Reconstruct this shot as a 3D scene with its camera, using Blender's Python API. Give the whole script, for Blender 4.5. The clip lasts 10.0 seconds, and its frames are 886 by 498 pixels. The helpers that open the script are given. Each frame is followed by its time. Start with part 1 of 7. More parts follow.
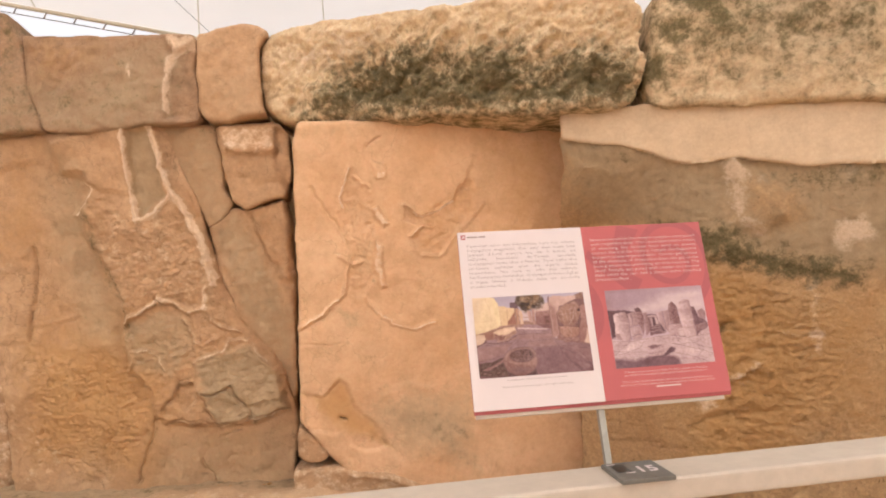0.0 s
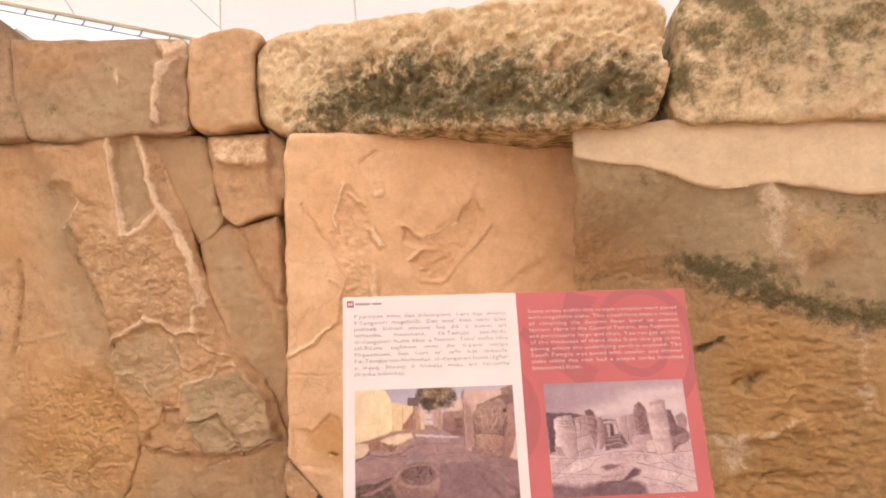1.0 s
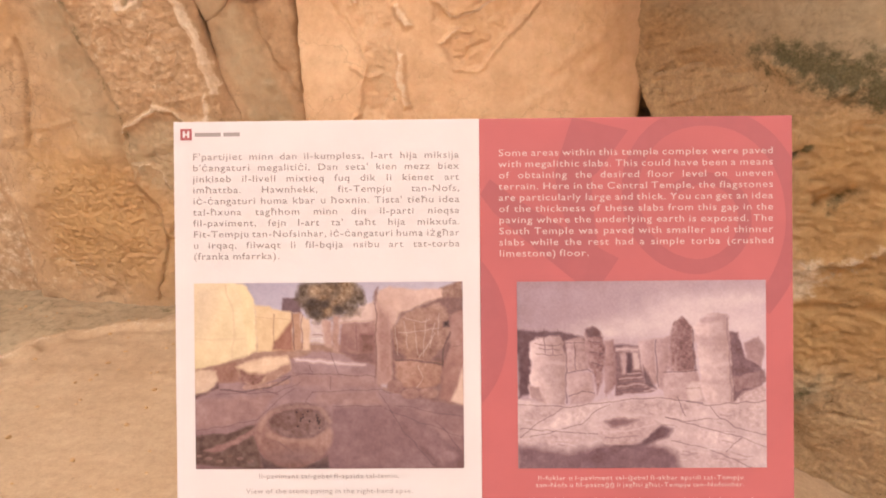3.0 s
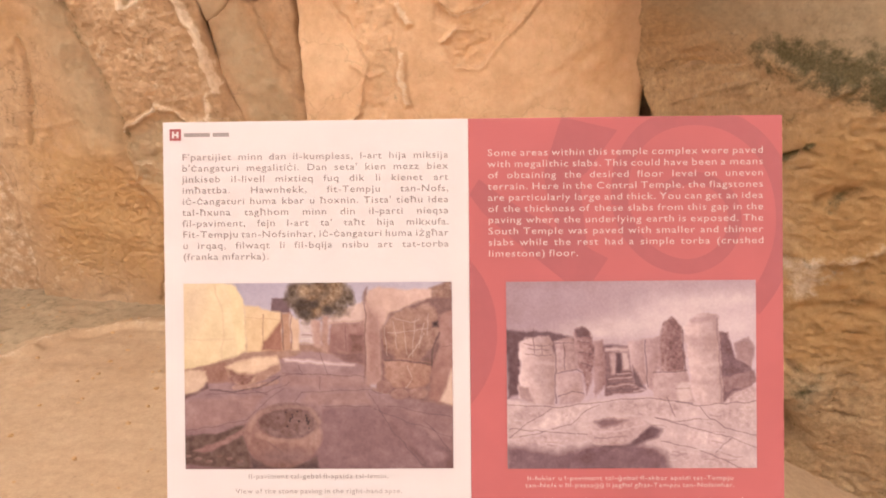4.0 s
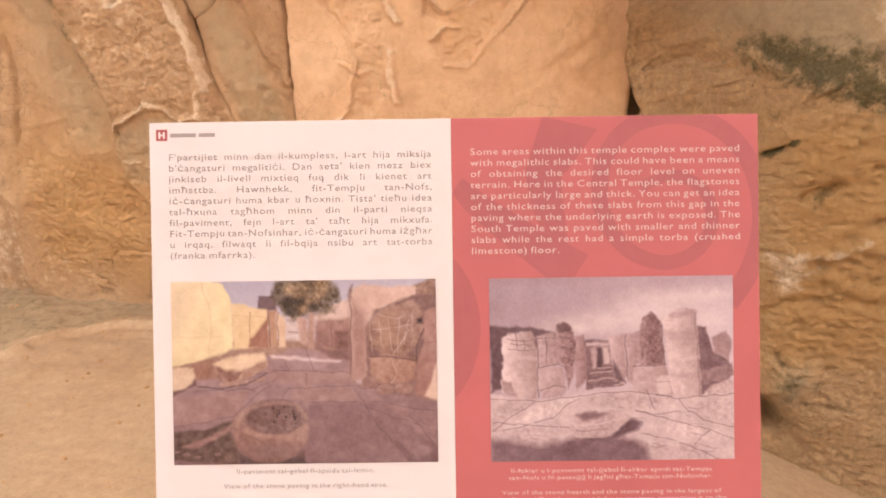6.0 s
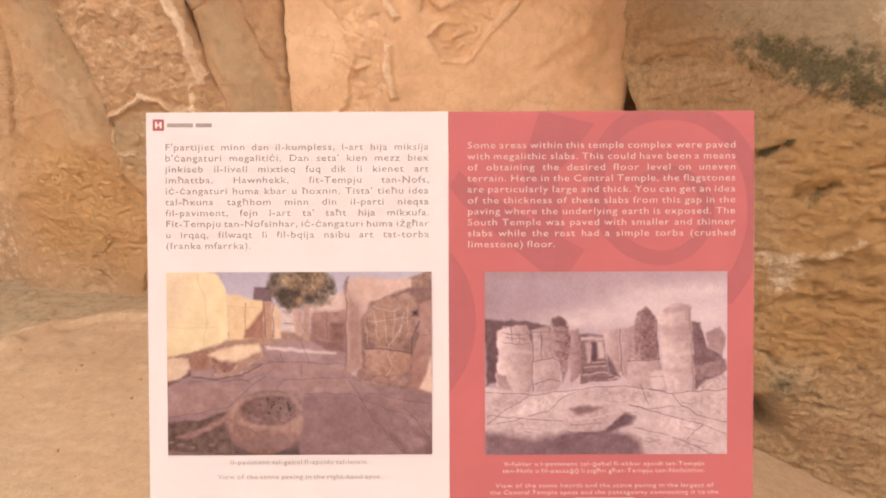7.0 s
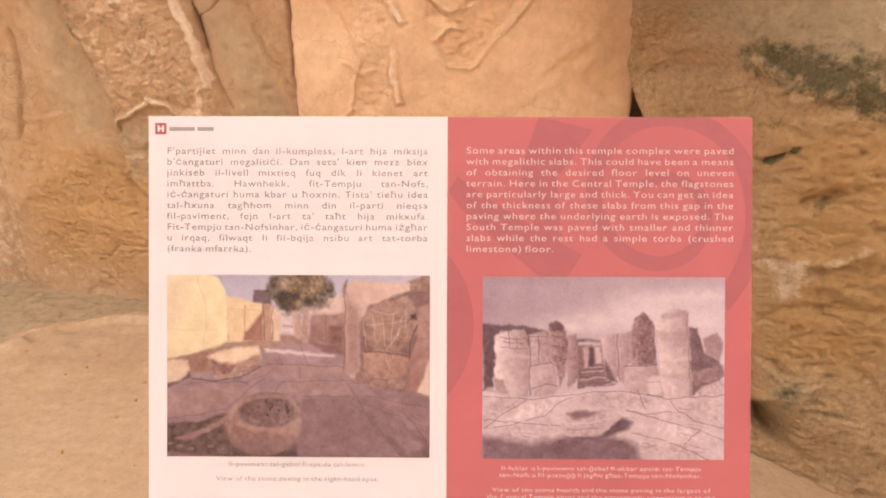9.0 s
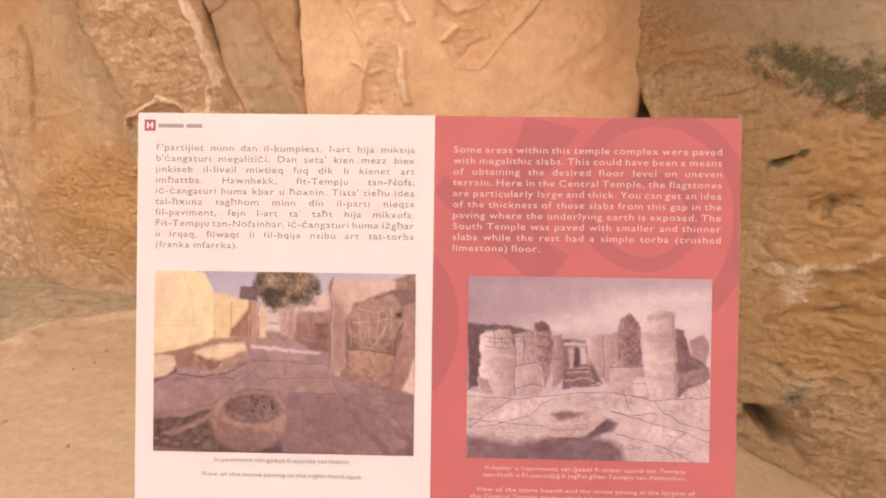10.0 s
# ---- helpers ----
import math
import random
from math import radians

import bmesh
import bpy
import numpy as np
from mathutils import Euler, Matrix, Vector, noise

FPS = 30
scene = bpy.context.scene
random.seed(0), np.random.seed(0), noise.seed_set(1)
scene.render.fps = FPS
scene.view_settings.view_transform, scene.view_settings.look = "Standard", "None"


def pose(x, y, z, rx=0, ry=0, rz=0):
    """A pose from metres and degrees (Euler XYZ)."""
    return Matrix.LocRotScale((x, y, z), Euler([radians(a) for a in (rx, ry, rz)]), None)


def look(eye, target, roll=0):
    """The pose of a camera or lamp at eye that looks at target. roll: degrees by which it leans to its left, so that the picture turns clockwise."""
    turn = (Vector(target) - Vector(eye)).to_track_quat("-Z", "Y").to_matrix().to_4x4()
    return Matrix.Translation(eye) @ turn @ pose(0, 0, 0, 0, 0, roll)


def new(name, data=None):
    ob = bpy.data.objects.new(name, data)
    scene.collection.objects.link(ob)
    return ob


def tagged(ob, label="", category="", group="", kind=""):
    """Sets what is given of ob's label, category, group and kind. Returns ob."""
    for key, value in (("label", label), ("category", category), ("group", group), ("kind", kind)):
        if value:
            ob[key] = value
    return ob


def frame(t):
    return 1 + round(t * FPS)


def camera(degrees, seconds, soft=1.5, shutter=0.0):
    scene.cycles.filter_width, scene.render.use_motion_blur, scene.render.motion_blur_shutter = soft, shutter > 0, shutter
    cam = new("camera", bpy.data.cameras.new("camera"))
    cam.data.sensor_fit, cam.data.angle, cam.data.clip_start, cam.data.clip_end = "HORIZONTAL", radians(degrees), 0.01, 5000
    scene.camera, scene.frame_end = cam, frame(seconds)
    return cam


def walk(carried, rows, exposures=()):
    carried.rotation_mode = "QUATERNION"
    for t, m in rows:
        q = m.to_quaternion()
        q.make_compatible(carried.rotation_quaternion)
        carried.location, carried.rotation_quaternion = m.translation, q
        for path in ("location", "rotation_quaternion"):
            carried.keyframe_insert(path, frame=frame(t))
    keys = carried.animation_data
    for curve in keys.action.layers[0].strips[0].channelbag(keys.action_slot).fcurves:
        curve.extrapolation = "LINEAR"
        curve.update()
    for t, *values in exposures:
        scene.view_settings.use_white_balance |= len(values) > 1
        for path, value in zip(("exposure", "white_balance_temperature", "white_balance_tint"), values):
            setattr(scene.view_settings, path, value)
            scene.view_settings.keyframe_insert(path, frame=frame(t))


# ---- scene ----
cam = camera(64.5, 10.0, 1.85)
METRES, EYE, TILT, LEAN, TURN = 1.21, 1.52, -15.0, -2.3, -7.5
ROWS = [
    (0.0, 0.0, 0.0, 0.0, 1.48, 16.14, 5.13),
    (0.5, 0.1502, 0.1769, 0.1006, 3.09, 17.85, 3.85),
    (1.0, 0.2372, 0.3358, 0.1678, 4.64, 17.13, 2.68),
    (1.5, 0.242, 0.5365, 0.2683, 4.24, 17.12, 2.06),
    (2.0, 0.2543, 0.6553, 0.3114, 6.45, 13.22, 2.67),
    (2.5, 0.2989, 0.7334, 0.3028, 9.71, 3.54, 1.72),
    (3.0, 0.3339, 0.7629, 0.2964, 9.34, -0.13, 0.64),
    (4.5, 0.3467, 0.7659, 0.2982, 9.72, -0.36, 0.7),
    (5.0, 0.3499, 0.7669, 0.2992, 9.18, -0.56, 1.1),
    (5.5, 0.3526, 0.7594, 0.2994, 8.99, -0.38, 1.16),
    (7.0, 0.3517, 0.7559, 0.2954, 8.5, -0.81, 0.37),
    (7.5, 0.3518, 0.7549, 0.2951, 8.25, -0.71, 0.18),
    (8.0, 0.3542, 0.751, 0.2938, 8.4, -0.43, 0.02),
    (8.5, 0.3549, 0.7512, 0.2947, 8.64, -0.28, 0.03),
    (9.0, 0.3582, 0.7534, 0.2946, 8.99, -0.38, -0.05),
    (9.5, 0.3654, 0.7552, 0.2945, 9.09, -0.42, -0.2),
    (10.0, 0.3776, 0.7564, 0.2938, 9.82, -0.39, -0.65),
]
EXPOSURE = -0.54
walk(cam, [(t, pose(0, 0, EYE, TILT, LEAN, TURN) @ pose(METRES * x, METRES * y, METRES * z, 90 + pitch, roll, yaw)) for t, x, y, z, yaw, pitch, roll in ROWS],
     [(0.0, EXPOSURE - 0.15), (0.5, EXPOSURE), (10.0, EXPOSURE)])

# ---- light: a high sun and sky above a translucent tent roof ----
world = bpy.data.worlds.new("world")
scene.world = world
world.use_nodes = True
wn = world.node_tree
sky = wn.nodes.new("ShaderNodeTexSky")
sky.sky_type, sky.sun_disc = "NISHITA", False
sky.sun_elevation, sky.sun_rotation = radians(38), radians(200)
sky.dust_density = 8.0
haze = wn.nodes.new("ShaderNodeHueSaturation")
haze.inputs["Saturation"].default_value, haze.inputs["Value"].default_value = 0.25, 2.2
wn.links.new(sky.outputs[0], haze.inputs["Color"])
wn.links.new(haze.outputs[0], wn.nodes["Background"].inputs[0])
wn.nodes["Background"].inputs[1].default_value = 0.15
sun_lamp = new("sun", bpy.data.lights.new("sun", "SUN"))
sun_lamp.data.energy, sun_lamp.data.angle, sun_lamp.data.color = 5.0, radians(3), (1.0, 0.93, 0.84)
sun_lamp.matrix_world = look((0, 0, 30), (-math.sin(radians(200)) * 1.28, -math.cos(radians(200)) * 1.28, 29))


# ---- materials ----
def material(name, rough=0.8, metal=0.0):
    m = bpy.data.materials.new(name)
    m.use_nodes = True
    b = m.node_tree.nodes["Principled BSDF"]
    b.inputs["Roughness"].default_value, b.inputs["Metallic"].default_value = rough, metal
    b.inputs["Specular IOR Level"].default_value = 0.35
    return m, m.node_tree, b


def noise_node(nt, scale, detail=6.0, rough=0.6, coord=None, distort=0.0):
    n = nt.nodes.new("ShaderNodeTexNoise")
    n.inputs["Scale"].default_value, n.inputs["Detail"].default_value = scale, detail
    n.inputs["Roughness"].default_value, n.inputs["Distortion"].default_value = rough, distort
    if coord:
        nt.links.new(coord, n.inputs["Vector"])
    return n.outputs[0]


def ramp(nt, fac, stops):
    r = nt.nodes.new("ShaderNodeValToRGB")
    while len(r.color_ramp.elements) < len(stops):
        r.color_ramp.elements.new(0.5)
    for e, (p, c) in zip(r.color_ramp.elements, stops):
        e.position, e.color = p, (*c, 1.0)
    nt.links.new(fac, r.inputs[0])
    return r.outputs[0]


def mix(nt, fac, a, b, mode="MIX"):
    n = nt.nodes.new("ShaderNodeMix")
    n.data_type, n.blend_type = "RGBA", mode
    for sock, v in ((0, fac), (6, a), (7, b)):
        if isinstance(v, (int, float)):
            n.inputs[sock].default_value = v
        elif isinstance(v, tuple):
            n.inputs[sock].default_value = (*v, 1.0)
        else:
            nt.links.new(v, n.inputs[sock])
    return n.outputs[2]


def maths(nt, op, a, b=0.5, c=None):
    n = nt.nodes.new("ShaderNodeMath")
    n.operation = op
    n.use_clamp = op in ("MULTIPLY_ADD", "ADD", "SUBTRACT")
    for i, v in enumerate((a, b, c)):
        if v is None:
            continue
        if isinstance(v, (int, float)):
            n.inputs[i].default_value = v
        else:
            nt.links.new(v, n.inputs[i])
    return n.outputs[0]


def bump(nt, bsdf, height, strength, distance, normal=None):
    n = nt.nodes.new("ShaderNodeBump")
    n.inputs["Strength"].default_value, n.inputs["Distance"].default_value = strength, distance
    nt.links.new(height, n.inputs["Height"])
    if normal:
        nt.links.new(normal, n.inputs["Normal"])
    if bsdf:
        nt.links.new(n.outputs[0], bsdf.inputs["Normal"])
    return n.outputs[0]


def limestone(name, light, deep, grain=1.0, relief=1.0, cracks=0.35, pits=0.3, mottle=0.16):
    """Weathered globigerina limestone. The mesh layer read below gives lichen and painted shade (red), pale crust
    (green), grey patina and painted shade (blue) and iron stain (alpha).
    """
    m, nt, b = material(name, 0.95)
    light, deep = tuple(c * k for c, k in zip(light, (1.0, 1.01, 1.10))), tuple(c * k for c, k in zip(deep, (1.0, 1.01, 1.10)))
    b.inputs["Specular IOR Level"].default_value = 0.15
    co = nt.nodes.new("ShaderNodeTexCoord").outputs["Object"]
    big = noise_node(nt, 1.7, 6, 0.6, co, 0.1)
    mid = noise_node(nt, 9.0 * grain, 10, 0.68, co, 0.0)
    grit = noise_node(nt, 24.0 * grain, 10, 0.75, co, 0.0)
    fine = noise_node(nt, 42.0 * grain, 7, 0.68, co)
    col = ramp(nt, big, [(0.32, deep), (0.66, light)])
    col = mix(nt, ramp(nt, mid, [(0.40, (0.0,) * 3), (0.68, (0.45,) * 3)]), col, tuple(c * 0.7 for c in deep))
    col = mix(nt, 0.13, col, ramp(nt, fine, [(0.3, (0.25,) * 3), (0.7, (0.85,) * 3)]), "OVERLAY")
    col = mix(nt, mottle, col, ramp(nt, grit, [(0.36, (0.2,) * 3), (0.64, (0.85,) * 3)]), "OVERLAY")
    # fine cracks and small pits
    vo = nt.nodes.new("ShaderNodeTexVoronoi")
    vo.feature = "DISTANCE_TO_EDGE"
    vo.inputs["Scale"].default_value = 5.0 * grain
    wob = nt.nodes.new("ShaderNodeVectorMath")
    wob.operation = "MULTIPLY_ADD"
    wn_ = nt.nodes.new("ShaderNodeTexNoise")
    wn_.inputs["Scale"].default_value, wn_.inputs["Detail"].default_value = 6.0, 5.0
    nt.links.new(co, wn_.inputs["Vector"])
    nt.links.new(wn_.outputs["Color"], wob.inputs[0])
    wob.inputs[1].default_value = (0.35, 0.35, 0.35)
    nt.links.new(co, wob.inputs[2])
    nt.links.new(wob.outputs[0], vo.inputs["Vector"])
    hair = maths(nt, "MULTIPLY", ramp(nt, vo.outputs["Distance"], [(0.0, (1.0,) * 3), (0.022, (0.0,) * 3)]), ramp(nt, big, [(0.46, (0.0,) * 3), (0.60, (cracks,) * 3)]))
    col = mix(nt, hair, col, tuple(c * 0.35 for c in deep))
    pv = nt.nodes.new("ShaderNodeTexVoronoi")
    pv.inputs["Scale"].default_value = 26.0
    nt.links.new(wob.outputs[0], pv.inputs["Vector"])
    pit = maths(nt, "MULTIPLY", ramp(nt, pv.outputs["Distance"], [(0.12, (1.0,) * 3), (0.24, (0.0,) * 3)]), ramp(nt, mid, [(0.50, (0.0,) * 3), (0.60, (pits,) * 3)]))
    col = mix(nt, pit, col, tuple(c * 0.3 for c in deep))
    att = nt.nodes.new("ShaderNodeAttribute")
    att.attribute_name = "wear_shade"
    sep = nt.nodes.new("ShaderNodeSeparateColor")
    nt.links.new(att.outputs["Color"], sep.inputs[0])
    speck = noise_node(nt, 12.0, 10, 0.76, co, 0.1)

    # each mask is broken up by noise and then cut off, so that its edge is ragged
    def eaten(chan, lo, hi, spread):
        n = nt.nodes.new("ShaderNodeMath")
        n.operation = "MULTIPLY_ADD"
        nt.links.new(maths(nt, "ADD", speck, 0.0), n.inputs[0])
        n.inputs[1].default_value = spread
        nt.links.new(chan, n.inputs[2])
        r = nt.nodes.new("ShaderNodeMapRange")
        r.interpolation_type = "SMOOTHSTEP"
        r.inputs["From Min"].default_value, r.inputs["From Max"].default_value = lo + spread * 0.5, hi + spread * 0.5
        nt.links.new(n.outputs[0], r.inputs["Value"])
        return r.outputs["Result"]
    iron = maths(nt, "MULTIPLY", eaten(att.outputs["Alpha"], 0.1, 1.0, 1.2), 0.7)
    col = mix(nt, iron, col, ramp(nt, mid, [(0.3, (0.41, 0.22, 0.078)), (0.7, (0.60, 0.36, 0.155))]))
    grey = maths(nt, "MULTIPLY", eaten(sep.outputs[2], 0.1, 1.05, 1.4), 0.85)
    col = mix(nt, grey, col, ramp(nt, mid, [(0.3, (0.31, 0.235, 0.148)), (0.7, (0.50, 0.385, 0.25))]))
    pale = maths(nt, "MULTIPLY", eaten(sep.outputs[1], 0.30, 0.75, 1.9), 0.8)
    col = mix(nt, pale, col, ramp(nt, fine, [(0.3, (0.66, 0.50, 0.345)), (0.7, (0.86, 0.71, 0.55))]))
    dark = maths(nt, "MULTIPLY", eaten(sep.outputs[0], 0.28, 1.0, 2.8), 0.92)
    col = mix(nt, dark, col, ramp(nt, fine, [(0.3, (0.075, 0.064, 0.030)), (0.7, (0.18, 0.148, 0.075))]))
    nt.links.new(col, b.inputs["Base Color"])
    n0 = bump(nt, None, maths(nt, "SUBTRACT", 1.0, maths(nt, "MAXIMUM", hair, pit)), 0.6, 0.012)
    n1 = bump(nt, None, mid, 0.40 * relief, 0.030, n0)
    n1 = bump(nt, None, grit, 0.45 * relief, 0.014, n1)
    bump(nt, b, fine, 0.38 * relief, 0.007, n1)
    return m


M_STONE = limestone("limestone_ochre", (0.56, 0.375, 0.215), (0.45, 0.275, 0.142), 1.0, 0.8, 0.5, 0.4, 0.10)
M_BROWN = limestone("limestone_brown", (0.41, 0.262, 0.152), (0.28, 0.175, 0.10), 1.2, 0.8, 0.4, 0.5, 0.15)
M_SLAB = limestone("limestone_smooth", (0.73, 0.485, 0.285), (0.655, 0.405, 0.218), 0.7, 0.5, 0.25, 0.15, 0.06)
M_CAP = limestone("limestone_weathered", (0.70, 0.535, 0.325), (0.61, 0.44, 0.25), 1.3, 1.0, 0.2, 0.9, 0.3)
M_PALE = limestone("restoration_mortar", (0.61, 0.47, 0.305), (0.575, 0.43, 0.27), 1.0, 0.3, 0.1, 0.1, 0.05)
M_EARTHY = limestone("limestone_eroded", (0.57, 0.385, 0.20), (0.45, 0.28, 0.135), 1.8, 2.0, 0.4, 0.9, 0.25)
M_SAND = limestone("sandy_earth", (0.55, 0.385, 0.228), (0.52, 0.35, 0.20), 2.2, 0.5, 0.0, 0.25, 0.08)


def plain(name, colour, rough=0.5, metal=0.0, scale=40.0, vary=0.12, relief=0.1):
    m, nt, b = material(name, rough, metal)
    co = nt.nodes.new("ShaderNodeTexCoord").outputs["Object"]
    n = noise_node(nt, scale, 5, 0.6, co)
    lo, hi = tuple(c * (1 - vary) for c in colour), tuple(min(1.0, c * (1 + vary)) for c in colour)
    nt.links.new(ramp(nt, n, [(0.35, lo), (0.65, hi)]), b.inputs["Base Color"])
    bump(nt, b, n, relief, 0.002)
    return m


M_RAIL = plain("cream_paint", (0.47, 0.41, 0.345), 0.45, 0.0, 30, 0.05, 0.05)
M_STEEL = plain("grey_paint", (0.30, 0.29, 0.26), 0.4, 0.3, 60, 0.08, 0.05)
M_PLATE = plain("grey_plate", (0.13, 0.125, 0.112), 0.5, 0.1, 80, 0.1, 0.05)
M_PAGE = plain("white_print", (0.61, 0.545, 0.55), 0.6, 0.0, 14, 0.015, 0.0)
M_RED = plain("red_print", (0.41, 0.102, 0.108), 0.55, 0.0, 10, 0.04, 0.0)
M_SHADE = plain("dark_red_print", (0.33, 0.075, 0.078), 0.55, 0.0, 10, 0.04, 0.0)
M_DARK = plain("black_enamel", (0.025, 0.024, 0.023), 0.4, 0.0, 60, 0.1, 0.0)
M_BEAM = plain("beam_paint", (0.62, 0.58, 0.48), 0.5, 0.0, 5, 0.05, 0.0)
M_WIRE = plain("steel_cable", (0.30, 0.28, 0.27), 0.5, 0.2, 5, 0.05, 0.0)
M_HOUSE = plain("white_plaster", (0.75, 0.74, 0.75), 0.8, 0.0, 2, 0.05, 0.0)

fab, fnt, fb = material("tent_fabric", 0.6)
fb.inputs["Base Color"].default_value = (0.82, 0.79, 0.76, 1)
tl = fnt.nodes.new("ShaderNodeBsdfTranslucent")
fco = fnt.nodes.new("ShaderNodeTexCoord").outputs["Object"]
fnt.links.new(ramp(fnt, noise_node(fnt, 0.3, 4, 0.5, fco), [(0.3, (0.87, 0.815, 0.785)), (0.7, (0.93, 0.875, 0.85))]), tl.inputs[0])
mx = fnt.nodes.new("ShaderNodeMixShader")
mx.inputs[0].default_value = 0.75
fnt.links.new(fb.outputs[0], mx.inputs[1])
fnt.links.new(tl.outputs[0], mx.inputs[2])
fnt.links.new(mx.outputs[0], fnt.nodes["Material Output"].inputs[0])
M_FABRIC = fab


# ---- mesh helpers ----
def mesh_object(name, bm, mat, parent=None, label="", smooth=False):
    me = bpy.data.meshes.new(name)
    bm.to_mesh(me)
    bm.free()
    if mat:
        me.materials.append(mat)
    if smooth:
        me.polygons.foreach_set("use_smooth", [True] * len(me.polygons))
    ob = new(name, me)
    if parent:
        ob.parent = parent
    if label:
        tagged(ob, label)
    return ob


part = mesh_object


def box(bm, x0, x1, y0, y1, z0, z1, bev=0.0, m=None):
    r = bmesh.ops.create_cube(bm, size=1.0, matrix=Matrix.LocRotScale(((x0 + x1) / 2, (y0 + y1) / 2, (z0 + z1) / 2), None, (x1 - x0, y1 - y0, z1 - z0)))
    vs = r["verts"]
    if bev:
        es = {e for v in vs for e in v.link_edges}
        vs = bmesh.ops.bevel(bm, geom=list(es), offset=bev, segments=3, profile=0.6, affect="EDGES")["verts"]
    if m:
        bmesh.ops.transform(bm, matrix=m, verts=list({v for v in vs}))
    return bm


def tube(bm, a, b, r, sides=10):
    a, b = Vector(a), Vector(b)
    q = (b - a).to_track_quat("Z", "Y").to_matrix().to_4x4()
    bmesh.ops.create_cone(bm, cap_ends=True, segments=sides, radius1=r, radius2=r, depth=(b - a).length, matrix=Matrix.Translation((a + b) / 2) @ q)
    return bm


# smooth lattice noise for arrays, about -1 to 1
def lattice(x, z, size, seed):
    x, z = np.asarray(x) / size, np.asarray(z) / size
    xi, zi = np.floor(x).astype(np.int64), np.floor(z).astype(np.int64)
    fx, fz = x - xi, z - zi
    fx, fz = fx * fx * (3 - 2 * fx), fz * fz * (3 - 2 * fz)

    def h(i, j):
        v = np.sin(i * 127.1 + j * 311.7 + seed * 74.7) * 43758.5453
        return (v - np.floor(v)) * 2 - 1
    return (h(xi, zi) * (1 - fx) + h(xi + 1, zi) * fx) * (1 - fz) + (h(xi, zi + 1) * (1 - fx) + h(xi + 1, zi + 1) * fx) * fz


def fbm(x, z, size, seed, octaves=4, gain=0.5):
    s, a = 0.0, 1.0
    for o in range(octaves):
        s = s + a * lattice(x + o * 3.7, z - o * 1.9, size, seed + o)
        size, a = size * 0.5, a * gain
    return s


def eased(v):
    v = np.clip(v, 0, 1)
    return v * v * (3 - 2 * v)


def flakes(x, z, size, seed):
    """Thin layers broken off along wandering edges: flat treads with steep risers, about -1 to 1."""
    out = 0.0
    for k, (amp, part_size) in enumerate(((0.62, size), (0.38, size * 0.4))):
        f = fbm(x * 0.75 + z * 0.30, z * 1.15 - x * 0.20, part_size, seed + 9 * k, 5, 0.6) * 2.2
        base = np.floor(f)
        out = out + amp * (base + eased((f - base - 0.70) / 0.30)) / 2.2
    return out


def crumbs(x, z, seed):
    """Crumbling rock: sharp crests between small hollows, broken at several sizes."""
    out, size, amp = 0.0, 0.055, 1.0
    for k in range(4):
        n = fbm(x + 0.4 * z, 1.3 * z - 0.2 * x, size, seed + 5 * k, 2, 0.5)
        out = out + amp * (0.35 - np.abs(n))
        size, amp = size * 0.5, amp * 0.6
    pit = np.clip(fbm(x, 1.5 * z, 0.06, seed + 31, 3, 0.6) - 0.55, 0, 0.4)
    return out - 3.5 * pit


def segs_distance(px, pz, pts, closed):
    """Distance of points from a line of straight pieces, and the nearest place on it."""
    best = np.full(px.shape, 1e9)
    nx, nz = px.copy(), pz.copy()
    n = len(pts)
    for i in range(n if closed else n - 1):
        (ax, az), (bx, bz) = pts[i], pts[(i + 1) % n]
        dx, dz = bx - ax, bz - az
        k = np.clip(((px - ax) * dx + (pz - az) * dz) / max(dx * dx + dz * dz, 1e-12), 0, 1)
        qx, qz = ax + k * dx, az + k * dz
        d = np.hypot(px - qx, pz - qz)
        m = d < best
        best, nx, nz = np.where(m, d, best), np.where(m, qx, nx), np.where(m, qz, nz)
    return best, nx, nz


def inside(px, pz, pts):
    r = np.zeros(px.shape, bool)
    n = len(pts)
    for i in range(n):
        (ax, az), (bx, bz) = pts[i], pts[(i + 1) % n]
        if az == bz:
            continue
        r ^= ((az > pz) != (bz > pz)) & (px < (bx - ax) * (pz - az) / (bz - az) + ax)
    return r


def worn_outline(pts, step, jag, seed):
    """The outline cut into short pieces, its corners eased and its edge made uneven."""
    out = []
    n = len(pts)
    for i in range(n):
        (ax, az), (bx, bz) = pts[i], pts[(i + 1) % n]
        k = max(1, int(math.hypot(bx - ax, bz - az) / step))
        out += [(ax + (bx - ax) * j / k, az + (bz - az) * j / k) for j in range(k)]
    a = np.array(out)
    for _ in range(2):
        a = 0.5 * a + 0.25 * (np.roll(a, 1, 0) + np.roll(a, -1, 0))
    a[:, 0] += jag * 0.5 * fbm(a[:, 0] + 3, a[:, 1], 0.05, seed + 2)
    a[:, 0] += jag * fbm(a[:, 0], a[:, 1], 0.16, seed)
    a[:, 1] += jag * fbm(a[:, 0] + 9, a[:, 1], 0.16, seed + 5)
    return [tuple(p) for p in a]


WEAR_SHADE = {"dark": 0, "pale": 1, "grey": 2, "rust": 3}


